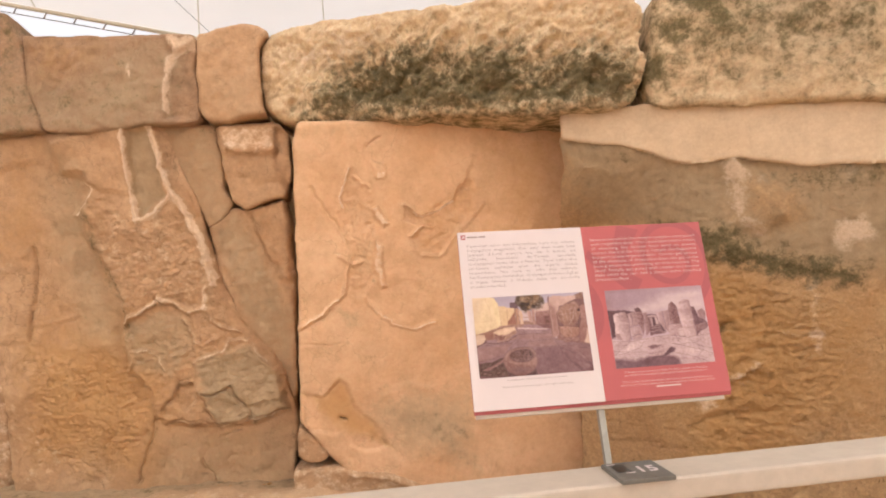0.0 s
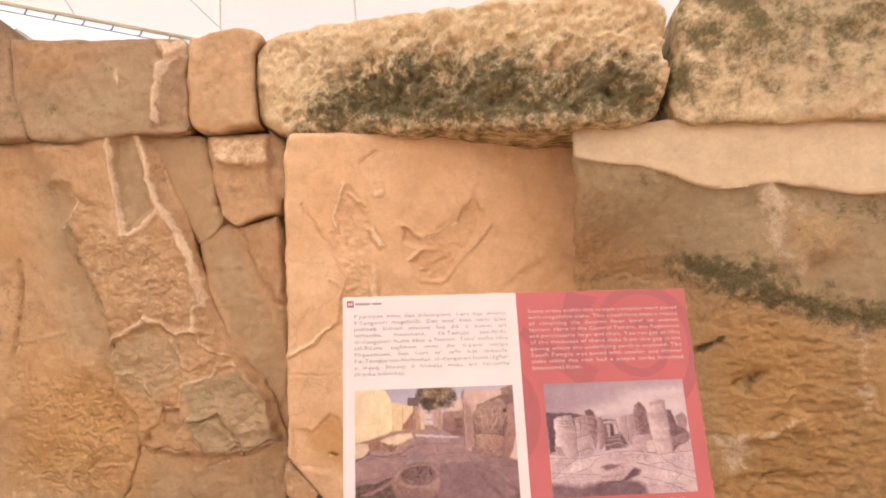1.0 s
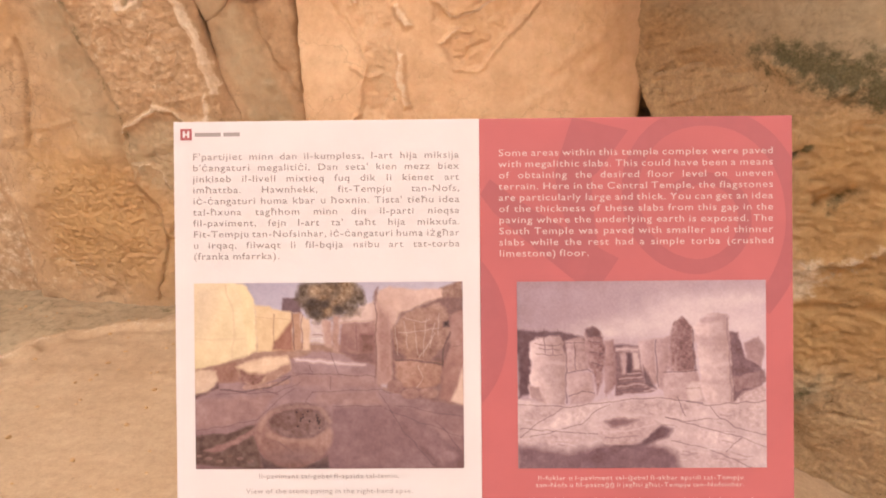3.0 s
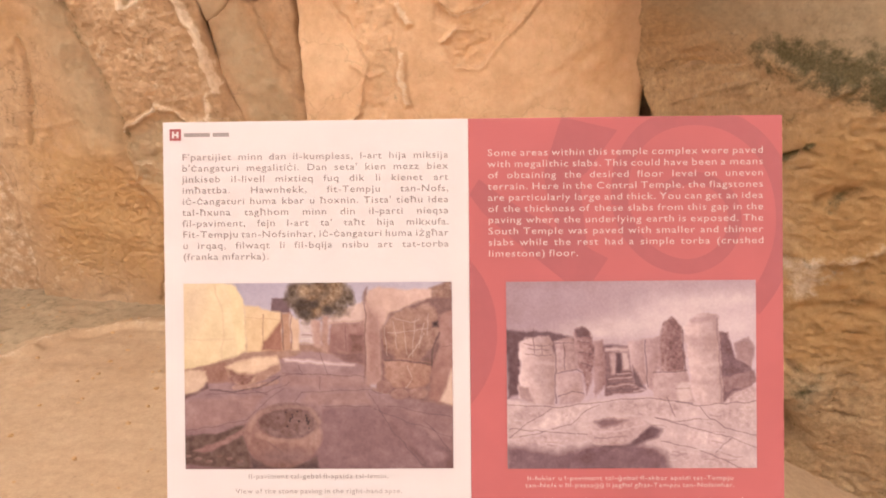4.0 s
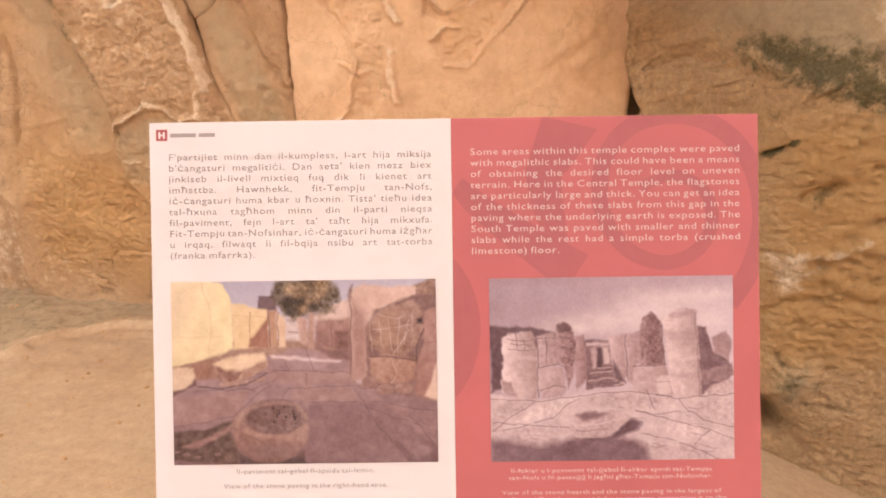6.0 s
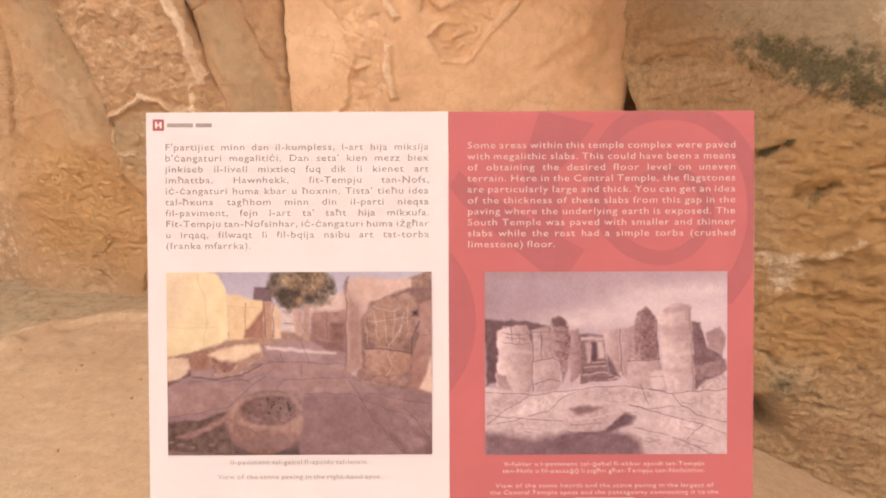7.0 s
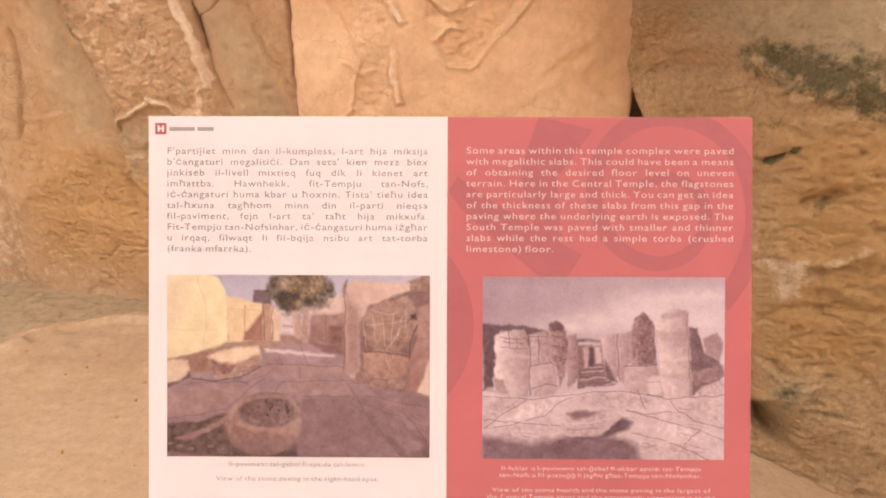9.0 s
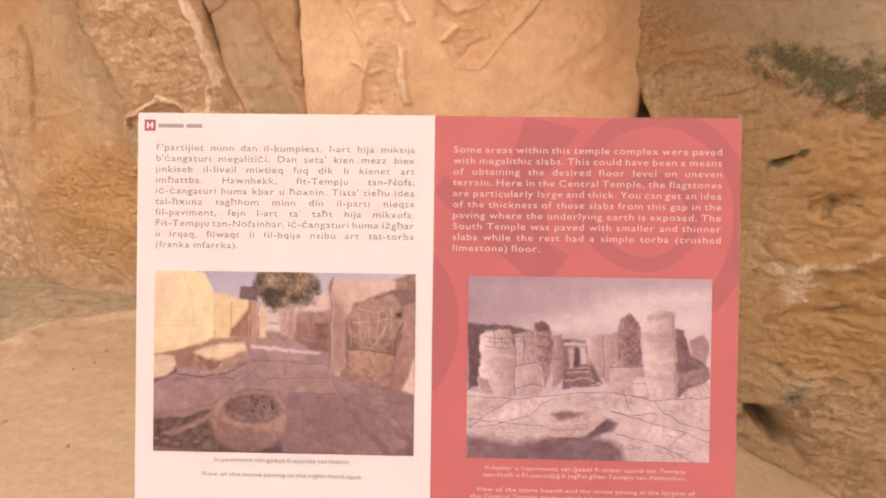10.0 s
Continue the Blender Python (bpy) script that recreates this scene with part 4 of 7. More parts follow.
stone("standing_stone", M_STONE, LEFT, [(-2.46, 2.60), (-2.22, 2.60), (-1.81, 2.61), (-1.59, 2.63), (-1.40, 2.67), (-1.29, 2.60), (-1.23, 2.38), (-1.10, 2.05), (-1.02, 1.63), (-0.96, 1.43), (-0.84, 1.15), (-0.68, 1.00), (-0.56, 0.78), (-0.49, 0.45), (-0.48, 0.26), (-0.54, -0.21), (-0.61, -0.85), (-1.61, -0.89), (-2.85, -0.81), (-2.76, 0.02), (-2.73, 0.67), (-2.81, 1.12), (-2.85, 1.64), (-2.78, 2.62)], 0.6,
      "huge cracked limestone upright with a pale raised vein", edge=0.03, seed=23, res=0.008, rough=((0.035, 0.6), (0.012, 0.2), (0.004, 0.06), (0.0015, 0.025)),
      relief=([("crumb", [(-2.01, 2.01), (-1.85, 2.19), (-1.53, 1.94), (-1.30, 2.10), (-1.17, 1.95), (-1.05, 1.67), (-1.01, 1.42), (-0.96, 1.24), (-1.26, 1.25), (-1.44, 1.35), (-1.73, 1.20), (-1.73, 1.45), (-1.88, 1.76)], 0.05, 0.009), ("flake", [(-2.01, 2.01), (-1.85, 2.19), (-1.53, 1.94), (-1.30, 2.10), (-1.17, 1.95), (-1.05, 1.67), (-1.01, 1.42), (-0.85, 1.08), (-0.59, 0.75), (-0.54, 0.45), (-0.80, 0.35), (-1.09, 0.34), (-1.48, 0.38), (-1.58, 0.44), (-1.58, 0.65), (-1.73, 0.82), (-1.73, 1.17), (-1.73, 1.45), (-1.88, 1.76)], 0.06, 0.02), ("crumb", [(-2.45, 0.93), (-1.85, 0.98), (-1.58, 0.65), (-1.58, 0.44), (-1.67, 0.15), (-2.18, -0.01), (-2.55, 0.20)], 0.12, 0.012), ("area", [(-1.53, 2.65), (-1.37, 2.65), (-1.28, 2.45), (-1.28, 2.30), (-1.17, 2.01), (-1.05, 1.78), (-1.03, 1.54), (-0.96, 1.26), (-0.85, 1.08), (-0.69, 0.92), (-0.59, 0.75), (-0.55, 0.45), (-0.80, 0.35), (-1.09, 0.34), (-1.48, 0.38), (-1.58, 0.44), (-1.58, 0.65), (-1.73, 0.82), (-1.73, 1.06), (-1.73, 1.32), (-1.80, 1.59), (-1.90, 1.76), (-2.01, 2.01), (-1.85, 2.19), (-1.90, 2.29), (-2.07, 2.32), (-2.11, 2.54)], 0.03, 0.07)]
              + [("area", [(-2.46, 2.58), (-1.55, 2.61), (-1.55, 2.13), (-1.85, 2.19), (-1.90, 2.29), (-2.07, 2.32), (-2.25, 2.41), (-2.50, 2.36)], 0.02, 0.02), ("area", [(-1.54, 2.57), (-1.39, 2.60), (-1.35, 2.47), (-1.35, 2.31), (-1.32, 2.12), (-1.50, 1.97), (-1.54, 2.13), (-1.55, 2.36)], 0.02, -0.05), ("line", [(-1.42, 2.66), (-1.36, 2.51), (-1.32, 2.30), (-1.26, 2.12), (-1.17, 1.95), (-1.10, 1.80), (-1.06, 1.63), (-1.04, 1.46)], 0.03, 0.04), ("line", [(-1.57, 2.56), (-1.57, 2.32), (-1.55, 2.11), (-1.53, 1.94)], 0.016, 0.03)]
              + [("line", [(-1.53, 1.94), (-1.42, 1.98), (-1.30, 2.10)], 0.016, 0.03), ("line", [(-1.74, 1.19), (-1.62, 1.25), (-1.51, 1.31), (-1.44, 1.36)], 0.018, 0.045), ("line", [(-1.44, 1.36), (-1.33, 1.32), (-1.24, 1.25), (-1.12, 1.27)], 0.018, 0.03), ("area", [(-1.73, 1.19), (-1.44, 1.34), (-1.24, 1.25), (-1.22, 1.01), (-1.43, 0.82), (-1.57, 0.96), (-1.70, 0.97)], 0.015, -0.02)]
              + [("line", [(-1.74, 1.19), (-1.74, 1.06), (-1.70, 0.88), (-1.73, 0.82)], 0.014, 0.025), ("line", [(-1.69, 0.97), (-1.57, 0.96), (-1.50, 0.91), (-1.44, 0.80)], 0.012, 0.022), ("line", [(-1.23, 0.86), (-1.12, 0.89), (-1.01, 0.92), (-0.96, 1.00), (-0.81, 1.01)], 0.014, 0.028), ("line", [(-1.28, 1.19), (-1.22, 1.01), (-1.16, 0.98), (-1.06, 1.03)], 0.012, 0.022)]
              + [("line", [(-1.11, 1.43), (-1.11, 1.29), (-1.05, 1.15), (-0.85, 1.06)], 0.014, 0.025), ("line", [(-0.81, 1.01), (-0.70, 0.83), (-0.58, 0.73)], 0.016, 0.025), ("area", [(-1.24, 0.85), (-0.99, 0.92), (-0.81, 1.00), (-0.60, 0.73), (-0.55, 0.46), (-0.81, 0.37), (-0.90, 0.54), (-0.97, 0.66), (-1.15, 0.59), (-1.23, 0.63)], 0.012, 0.028), ("area", [(-1.21, 0.62), (-1.04, 0.64), (-0.92, 0.51), (-0.83, 0.40), (-1.09, 0.34), (-1.15, 0.48)], 0.01, 0.022)]
              + [("line", [(-1.36, 0.72), (-1.29, 0.73), (-1.23, 0.63), (-1.15, 0.59), (-1.04, 0.63), (-0.97, 0.66)], 0.007, -0.03), ("line", [(-0.97, 0.66), (-0.90, 0.54), (-0.83, 0.45), (-0.81, 0.35)], 0.007, -0.04), ("line", [(-1.23, 0.63), (-1.17, 0.49), (-1.09, 0.34)], 0.007, -0.03), ("line", [(-1.10, 0.33), (-0.86, 0.39), (-0.54, 0.45)], 0.007, -0.03)]
              + [("line", [(-1.48, 0.38), (-1.34, 0.40), (-1.19, 0.38), (-1.10, 0.33)], 0.007, -0.03), ("line", [(-1.36, 0.72), (-1.40, 0.60), (-1.47, 0.53), (-1.51, 0.46)], 0.009, -0.03), ("area", [(-1.38, 0.68), (-1.25, 0.69), (-1.24, 0.56), (-1.33, 0.49), (-1.42, 0.55)], 0.015, -0.05), ("line", [(-1.58, 0.44), (-1.62, 0.28), (-1.69, 0.10), (-1.76, -0.11)], 0.008, -0.03)]
              + [("line", [(-1.46, 1.36), (-1.45, 1.35)], 0.016, -0.07), ("line", [(-1.09, 0.24), (-0.94, 0.29)], 0.006, -0.02), ("line", [(-1.25, 0.05), (-1.19, -0.07), (-1.13, -0.27)], 0.006, -0.02), ("line", [(-2.38, 0.15), (-2.17, 0.08), (-2.07, 0.04), (-2.01, -0.07)], 0.009, -0.02)]
              + [("line", [(-2.00, 0.21), (-1.92, 0.30), (-1.75, 0.27), (-1.65, 0.31)], 0.009, -0.015), ("area", [(-2.58, 1.80), (-2.40, 1.74), (-2.38, 1.53), (-2.44, 1.28), (-2.51, 1.11), (-2.68, 1.09)], 0.05, 0.025), ("line", [(-2.44, 1.20), (-2.24, 1.22), (-2.07, 1.27)], 0.02, 0.01), ("line", [(-2.05, 2.34), (-1.98, 1.93), (-1.90, 1.59), (-1.77, 1.24), (-1.75, 0.98)], 0.09, -0.07)]
              + [("line", [(-2.34, 1.78), (-2.37, 1.45), (-2.47, 1.10)], 0.015, -0.03)]),
      wear_shade=([("grey", 0.12, "all", None, 0), ("pale", 1.0, "line", [(-1.42, 2.66), (-1.36, 2.51), (-1.32, 2.30), (-1.26, 2.12), (-1.17, 1.95), (-1.10, 1.80), (-1.06, 1.63), (-1.04, 1.46)], 0.032), ("pale", 0.85, "line", [(-1.57, 2.56), (-1.57, 2.32), (-1.55, 2.11), (-1.53, 1.94)], 0.02), ("pale", 0.85, "line", [(-1.53, 1.94), (-1.42, 1.98), (-1.30, 2.10)], 0.02)]
              + [("pale", 0.75, "line", [(-1.74, 1.19), (-1.62, 1.25), (-1.51, 1.31), (-1.44, 1.36)], 0.014), ("pale", 0.4, "line", [(-1.44, 1.36), (-1.33, 1.32), (-1.24, 1.25), (-1.12, 1.27)], 0.016), ("pale", 0.5, "line", [(-1.69, 0.97), (-1.57, 0.96), (-1.50, 0.91), (-1.44, 0.80)], 0.012), ("pale", 0.5, "line", [(-1.23, 0.86), (-1.12, 0.89), (-1.01, 0.92), (-0.96, 1.00), (-0.81, 1.01), (-0.68, 0.83)], 0.016)]
              + [("pale", 0.4, "line", [(-1.28, 1.19), (-1.22, 1.01), (-1.16, 0.98), (-1.06, 1.03)], 0.014), ("pale", 0.4, "line", [(-1.11, 1.43), (-1.11, 1.29), (-1.05, 1.15), (-0.85, 1.06)], 0.018), ("pale", 0.6, "line", [(-1.89, 2.26), (-1.85, 2.19), (-1.92, 2.08), (-2.00, 2.01)], 0.014), ("pale", 0.5, "line", [(-1.10, 0.31), (-0.86, 0.38), (-0.54, 0.44)], 0.01)]
              + [("pale", 0.28, "area", [(-1.99, 2.01), (-1.31, 2.06), (-1.06, 1.63), (-0.96, 1.24), (-1.26, 1.26), (-1.71, 1.32), (-1.88, 1.76)], 0.1), ("grey", 0.95, "area", [(-1.54, 2.57), (-1.39, 2.60), (-1.35, 2.47), (-1.35, 2.31), (-1.32, 2.12), (-1.50, 1.97), (-1.54, 2.13), (-1.55, 2.36)], 0.03), ("grey", 0.9, "area", [(-1.24, 0.85), (-0.99, 0.92), (-0.79, 0.97), (-0.60, 0.73), (-0.55, 0.46), (-0.81, 0.37), (-0.90, 0.54), (-1.14, 0.59)], 0.04), ("grey", 0.85, "area", [(-1.19, 0.61), (-0.97, 0.64), (-0.83, 0.40), (-1.09, 0.34)], 0.03)]
              # down the left hollow, grey paints its shadow band and dark adds algae smudges
              + [("grey", 0.55, "area", [(-1.71, 1.17), (-1.43, 1.29), (-1.24, 1.21), (-1.22, 0.99), (-1.40, 0.73), (-1.71, 0.84)], 0.05), ("grey", 0.6, "area", [(-2.11, 2.50), (-1.90, 2.29), (-1.88, 1.76), (-1.72, 1.24), (-1.75, 0.98), (-2.05, 1.08), (-2.15, 1.60), (-2.20, 2.15)], 0.15), ("grey", 0.4, "area", [(-1.57, 0.33), (-1.10, 0.30), (-0.54, 0.41), (-0.55, -0.26), (-1.67, -0.19)], 0.1), ("dark", 0.5, "line", [(-1.93, 2.01), (-1.87, 1.67), (-1.74, 1.33), (-1.73, 1.06)], 0.06)]
              + [("rust", 0.35, "area", [(-2.57, 1.84), (-1.66, 1.49), (-0.57, 0.82), (-0.57, -0.25), (-2.86, -0.12)], 0.3), ("rust", 0.5, "area", [(-2.48, 1.02), (-1.83, 1.11), (-1.58, 0.65), (-1.58, 0.44), (-1.72, 0.01), (-2.56, 0.15)], 0.25), ("rust", 0.4, "area", [(-2.47, 2.56), (-2.11, 2.50), (-2.21, 1.78), (-2.58, 1.80)], 0.15), ("pale", 0.3, "area", [(-2.75, 0.67), (-2.48, 0.70), (-2.37, 0.28), (-2.20, -0.11), (-2.78, -0.12)], 0.12)]
              + [("pale", 0.2, "area", [(-2.58, 1.80), (-2.40, 1.74), (-2.38, 1.53), (-2.44, 1.28), (-2.51, 1.11), (-2.68, 1.09)], 0.06)]))
stone("standing_stone", M_STONE, FAR, [(-3.81, 2.70), (-2.86, 2.66), (-2.88, 1.64), (-2.79, 1.01), (-2.81, 0.45), (-2.83, -0.08), (-2.92, -0.93), (-4.45, -0.83)], 0.6, "limestone upright beyond a narrow joint", edge=0.05, seed=24, wear_shade=[("pale", 0.4, "all", None, 0)])
stone("packing_stone", M_STONE, SLAB, [(-0.45, 0.38), (-0.32, 0.25), (-0.23, 0.12), (-0.27, 0.08), (-0.42, 0.09), (-0.47, 0.15)], 0.3, "small wedge of stone under the upright", edge=0.02, seed=25, wear_shade=[("pale", 0.3, "all", None, 0)])
stone("footing_stone", M_STONE, SLAB, [(-0.50, 0.03), (-0.17, 0.04), (-0.00, -0.02), (0.25, -0.05), (0.50, -0.13), (1.11, -0.41), (1.83, -0.55), (1.84, -1.01), (-0.56, -0.78)], 0.5, "flat footing stone under the upright", edge=0.03, seed=26, wear_shade=[("grey", 0.35, "all", None, 0), ("pale", 0.4, "all", None, 0)],
      relief=[("line", [(-0.05, -0.02), (0.20, -0.08), (0.50, -0.22)], 0.03, 0.06)])
stone("core_fill", M_EARTHY, (6.15, -0.35, 0.0), [(-4.0, -0.3), (3.0, -0.3), (3.0, 3.0), (1.0, 3.05), (-4.0, 3.0)], 0.3, "dark earth and rubble behind the wall stones", res=0.08, seed=27, category="wall", group="")

# ---- panel stand ----
bo, bu, bv = Vector((0.2455, 1.608, 1.586)), Vector((0.99992, 0.0124, -0.0012)), Vector((0.0, -0.2592, -0.9658))
bn = bu.cross(bv).normalized()
bv = bn.cross(bu).normalized()
BOARD = Matrix(((bu.x, -bv.x, -bn.x, bo.x), (bu.y, -bv.y, -bn.y, bo.y), (bu.z, -bv.z, -bn.z, bo.z), (0, 0, 0, 1)))
PW, PH, PM = 0.597, 0.407, 0.2967
sign = tagged(new("information_panel"), "tilted visitor panel, one page white and one red, with photographs", "sign")
sign.matrix_world = BOARD
bm = bmesh.new()
box(bm, 0, PM, -PH, 0, -0.004, 0, 0.0008)
page_white = part("white_page", bm, M_PAGE, sign, "white printed page")
bm = bmesh.new()
box(bm, PM, PW, -PH, 0, -0.004, 0, 0.0008)
page_red = part("red_page", bm, M_RED, sign, "red printed page")
bm = bmesh.new()
box(bm, 0.0, PW, -PH - 0.0075, -0.01, -0.009, -0.004, 0.001)
part("core_board", bm, M_SHADE, sign, "dark red core")
bm = bmesh.new()
box(bm, 0.004, PW - 0.015, -PH - 0.016, -0.02, -0.018, -0.009, 0.002)
part("backing_tray", bm, M_RAIL, sign, "cream backing tray")
bm = bmesh.new()
box(bm, 0.283, 0.298, -0.548, -0.2, -0.034, -0.019, 0.002)
part("stem", bm, M_STEEL, sign, "slim grey stem")

# ---- printing on the panel ----
def print_ink(name, colour, rough=0.45):
    return plain(name, colour, rough, 0.0, 60, 0.03, 0.0)


M_INK = print_ink("grey_ink", (0.30, 0.245, 0.24))
M_CREAM = print_ink("cream_ink", (0.55, 0.42, 0.41))
M_ORNAMENT = print_ink("ornament_red_ink", (0.335, 0.087, 0.097), 0.55)


def words_mesh(word, size, tracking, weight=0.0):
    """A word as flat letters: its vertices, faces and width."""
    cu = bpy.data.curves.new("word", "FONT")
    cu.body, cu.size, cu.space_character, cu.resolution_u, cu.offset = word, 1.0, tracking, 3, weight
    ob = bpy.data.objects.new("word", cu)
    me = bpy.data.meshes.new_from_object(ob)
    v = np.array([tuple(p.co) for p in me.vertices]).reshape(-1, 3) * size
    f = [tuple(p.vertices) for p in me.polygons]
    bpy.data.objects.remove(ob)
    bpy.data.curves.remove(cu)
    bpy.data.meshes.remove(me)
    return v, f, (v[:, 0].max() if len(v) else 0.0)


def text_line(text, u0, u1, base, size, mat, page, stretch=1.0, justify=True, centre=False, tracking=1.12):
    """One printed line; justified lines fill the column from u0 to u1."""
    got = [words_mesh(w, size, tracking) for w in text.split(" ")]
    widths = [g[2] * stretch for g in got]
    gap = size * 0.34 * stretch
    if justify:
        gap = (u1 - u0 - sum(widths)) / max(1, len(got) - 1)
    elif centre:
        k = (u1 - u0) / (sum(widths) + gap * (len(got) - 1))
        stretch, gap, widths = stretch * k, gap * k, [w * k for w in widths]
    x, verts, faces = u0, [], []
    for (v, f, _), w in zip(got, widths):
        n = len(verts)
        verts += [(x + p[0] * stretch, -base + p[1], 0.0008) for p in v]
        faces += [tuple(i + n for i in q) for q in f]
        x += w + gap
    me = bpy.data.meshes.new("text_line")
    me.from_pydata(verts, [], faces)
    me.materials.append(mat)
    ob = new("text_line", me)
    ob.parent = page
    return ob


MALTESE = ["F'partijiet minn dan il-kumpless, l-art hija miksija", "b'ċangaturi megalitiċi. Dan seta' kien mezz biex", "jinkiseb il-livell mixtieq fuq dik li kienet art",
           "imħattba. Hawnhekk, fit-Tempju tan-Nofs,", "iċ-ċangaturi huma kbar u ħoxnin. Tista' tieħu idea", "tal-ħxuna tagħhom minn din il-parti nieqsa", "fil-paviment, fejn l-art ta' taħt hija mikxufa.",
           "Fit-Tempju tan-Nofsinhar, iċ-ċangaturi huma iżgħar", "u irqaq, filwaqt li fil-bqija nsibu art tat-torba", "(franka mfarrka)."]
ENGLISH = ["Some areas within this temple complex were paved", "with megalithic slabs. This could have been a means", "of obtaining the desired floor level on uneven", "terrain. Here in the Central Temple, the flagstones",
           "are particularly large and thick. You can get an idea", "of the thickness of these slabs from this gap in the", "paving where the underlying earth is exposed. The", "South Temple was paved with smaller and thinner",
           "slabs while the rest had a simple torba (crushed", "limestone) floor."]
SIZE = 0.0092
for lines, u0, u1, v0, step, ink, page in ((MALTESE, 0.0185, 0.2770, 0.0374, 0.01073, M_INK, page_white), (ENGLISH, 0.3150, 0.5780, 0.0364, 0.01078, M_CREAM, page_red)):
    full = max(sum(words_mesh(w, SIZE, 1.12)[2] for w in s.split(" ")) + 0.0030 * s.count(" ") for s in lines)
    k = (u1 - u0) / full
    for i, s in enumerate(lines):
        text_line(s, u0, u1, v0 + i * step, SIZE, ink, page, k, justify=i < len(lines) - 1)
for s, u0, u1, v, size, ink, page in (
        ("Il-paviment tal-gebel fl-apsida tal-lemin.", 0.080, 0.2165, 0.3470, 0.0066, M_INK, page_white), ("View of the stone paving in the right-hand apse.", 0.0675, 0.2295, 0.3615, 0.0066, M_INK, page_white),
        ("Il-fuklar u l-paviment tal-ġebel fl-akbar apsidi tat-Tempju", 0.3505, 0.5480, 0.3495, 0.0060, M_CREAM, page_red), ("tan-Nofs u fil-passaġġ li jagħti għat-Tempju tan-Nofsinhar.", 0.3488, 0.5490, 0.3563, 0.0060, M_CREAM, page_red),
        ("View of the stone hearth and the stone paving in the largest of", 0.3420, 0.5575, 0.3710, 0.0060, M_CREAM, page_red), ("the Central Temple apses and the passageway connecting it to the", 0.3365, 0.5620, 0.3778, 0.0060, M_CREAM, page_red)):
    text_line(s, u0, u1, v, size, ink, page, 1.0, justify=False, centre=True)


def flat(name, outline, lift, mat, page, label=""):
    bm = bmesh.new()
    bm.faces.new([bm.verts.new((u, -v, lift)) for u, v in outline])
    bmesh.ops.triangulate(bm, faces=bm.faces[:])
    for f in bm.faces:
        if f.normal.z < 0:
            f.normal_flip()
    return part(name, bm, mat, page, label)


def rect(u0, u1, v0, v1):
    return [(u0, v0), (u1, v0), (u1, v1), (u0, v1)]


# small emblem and its name as plain bars, and the last caption line
flat("emblem", rect(0.0068, 0.0180, 0.0068, 0.0180), 0.0003, M_SHADE, page_white, "small red square emblem")
for u in (0.0092, 0.0136):
    flat("emblem_bar", rect(u, u + 0.0020, 0.0092, 0.0156), 0.0005, M_PAGE, page_white)
flat("emblem_bar", rect(0.0110, 0.0138, 0.0116, 0.0132), 0.0005, M_PAGE, page_white)
flat("name_bar", rect(0.0208, 0.0462, 0.0108, 0.0146), 0.0003, M_INK, page_white)
flat("name_bar", rect(0.0488, 0.0648, 0.0108, 0.0146), 0.0003, M_INK, page_white)
flat("caption_bar", rect(0.4200, 0.4790, 0.3815, 0.3848), 0.0003, M_CREAM, page_red)


# pale spiral ornament in a darker red
def clip(u, v):
    return min(max(u, PM + 0.0004), PW - 0.0004), min(max(v, 0.0004), PH - 0.0004)


LIFTS = iter(0.00008 * k for k in range(1, 9))


def band(name, centre_line, widths):
    """A flat band along a smooth line, with its width changing on the way."""
    bm = bmesh.new()
    rows = []
    lift = next(LIFTS)
    n = len(centre_line)
    for i, (u, v) in enumerate(centre_line):
        (au, av), (bu_, bv_) = centre_line[max(0, i - 1)], centre_line[min(n - 1, i + 1)]
        du, dv = bu_ - au, bv_ - av
        l = math.hypot(du, dv) or 1.0
        w = widths[0] + (widths[1] - widths[0]) * i / (n - 1)
        a, b = clip(u - dv / l * w, v + du / l * w), clip(u + dv / l * w, v - du / l * w)
        rows.append((bm.verts.new((a[0], -a[1], lift)), bm.verts.new((b[0], -b[1], lift))))
    for (a, b), (c, d) in zip(rows, rows[1:]):
        try:
            f = bm.faces.new((a, b, d, c))
        except ValueError:
            continue
    bmesh.ops.dissolve_degenerate(bm, dist=1e-6, edges=bm.edges[:])
    bm.normal_update()
    for f in bm.faces:
        if f.normal.z < 0:
            f.normal_flip()
    return part(name, bm, M_ORNAMENT, page_red, "darker red spiral ornament")


def arc(cu, cv, ru, rv, a0, a1, n=48):
    return [(cu + ru * math.cos(radians(a0 + (a1 - a0) * i / n)), cv + rv * math.sin(radians(a0 + (a1 - a0) * i / n))) for i in range(n + 1)]


def eased_line(pts, n=6):
    """A smooth line through the points."""
    p = [Vector(q) for q in (pts[0], *pts, pts[-1])]
    out = []
    for a, b, c, d in zip(p, p[1:], p[2:], p[3:]):
        out += [tuple(0.5 * (2 * b + (c - a) * k + (2 * a - 5 * b + 4 * c - d) * k * k + (3 * b - a - 3 * c + d) * k ** 3)) for k in (i / n for i in range(n))]
    return out + [tuple(p[-1])]


band("ornament", eased_line([(0.4822, 0.0709), (0.5016, 0.0614), (0.5239, 0.0613), (0.5451, 0.0769), (0.5514, 0.1014), (0.5443, 0.1237), (0.5266, 0.1394), (0.5021, 0.1445), (0.4742, 0.1351), (0.4530, 0.1140), (0.4417, 0.0850)]), (0.0052, 0.0082))
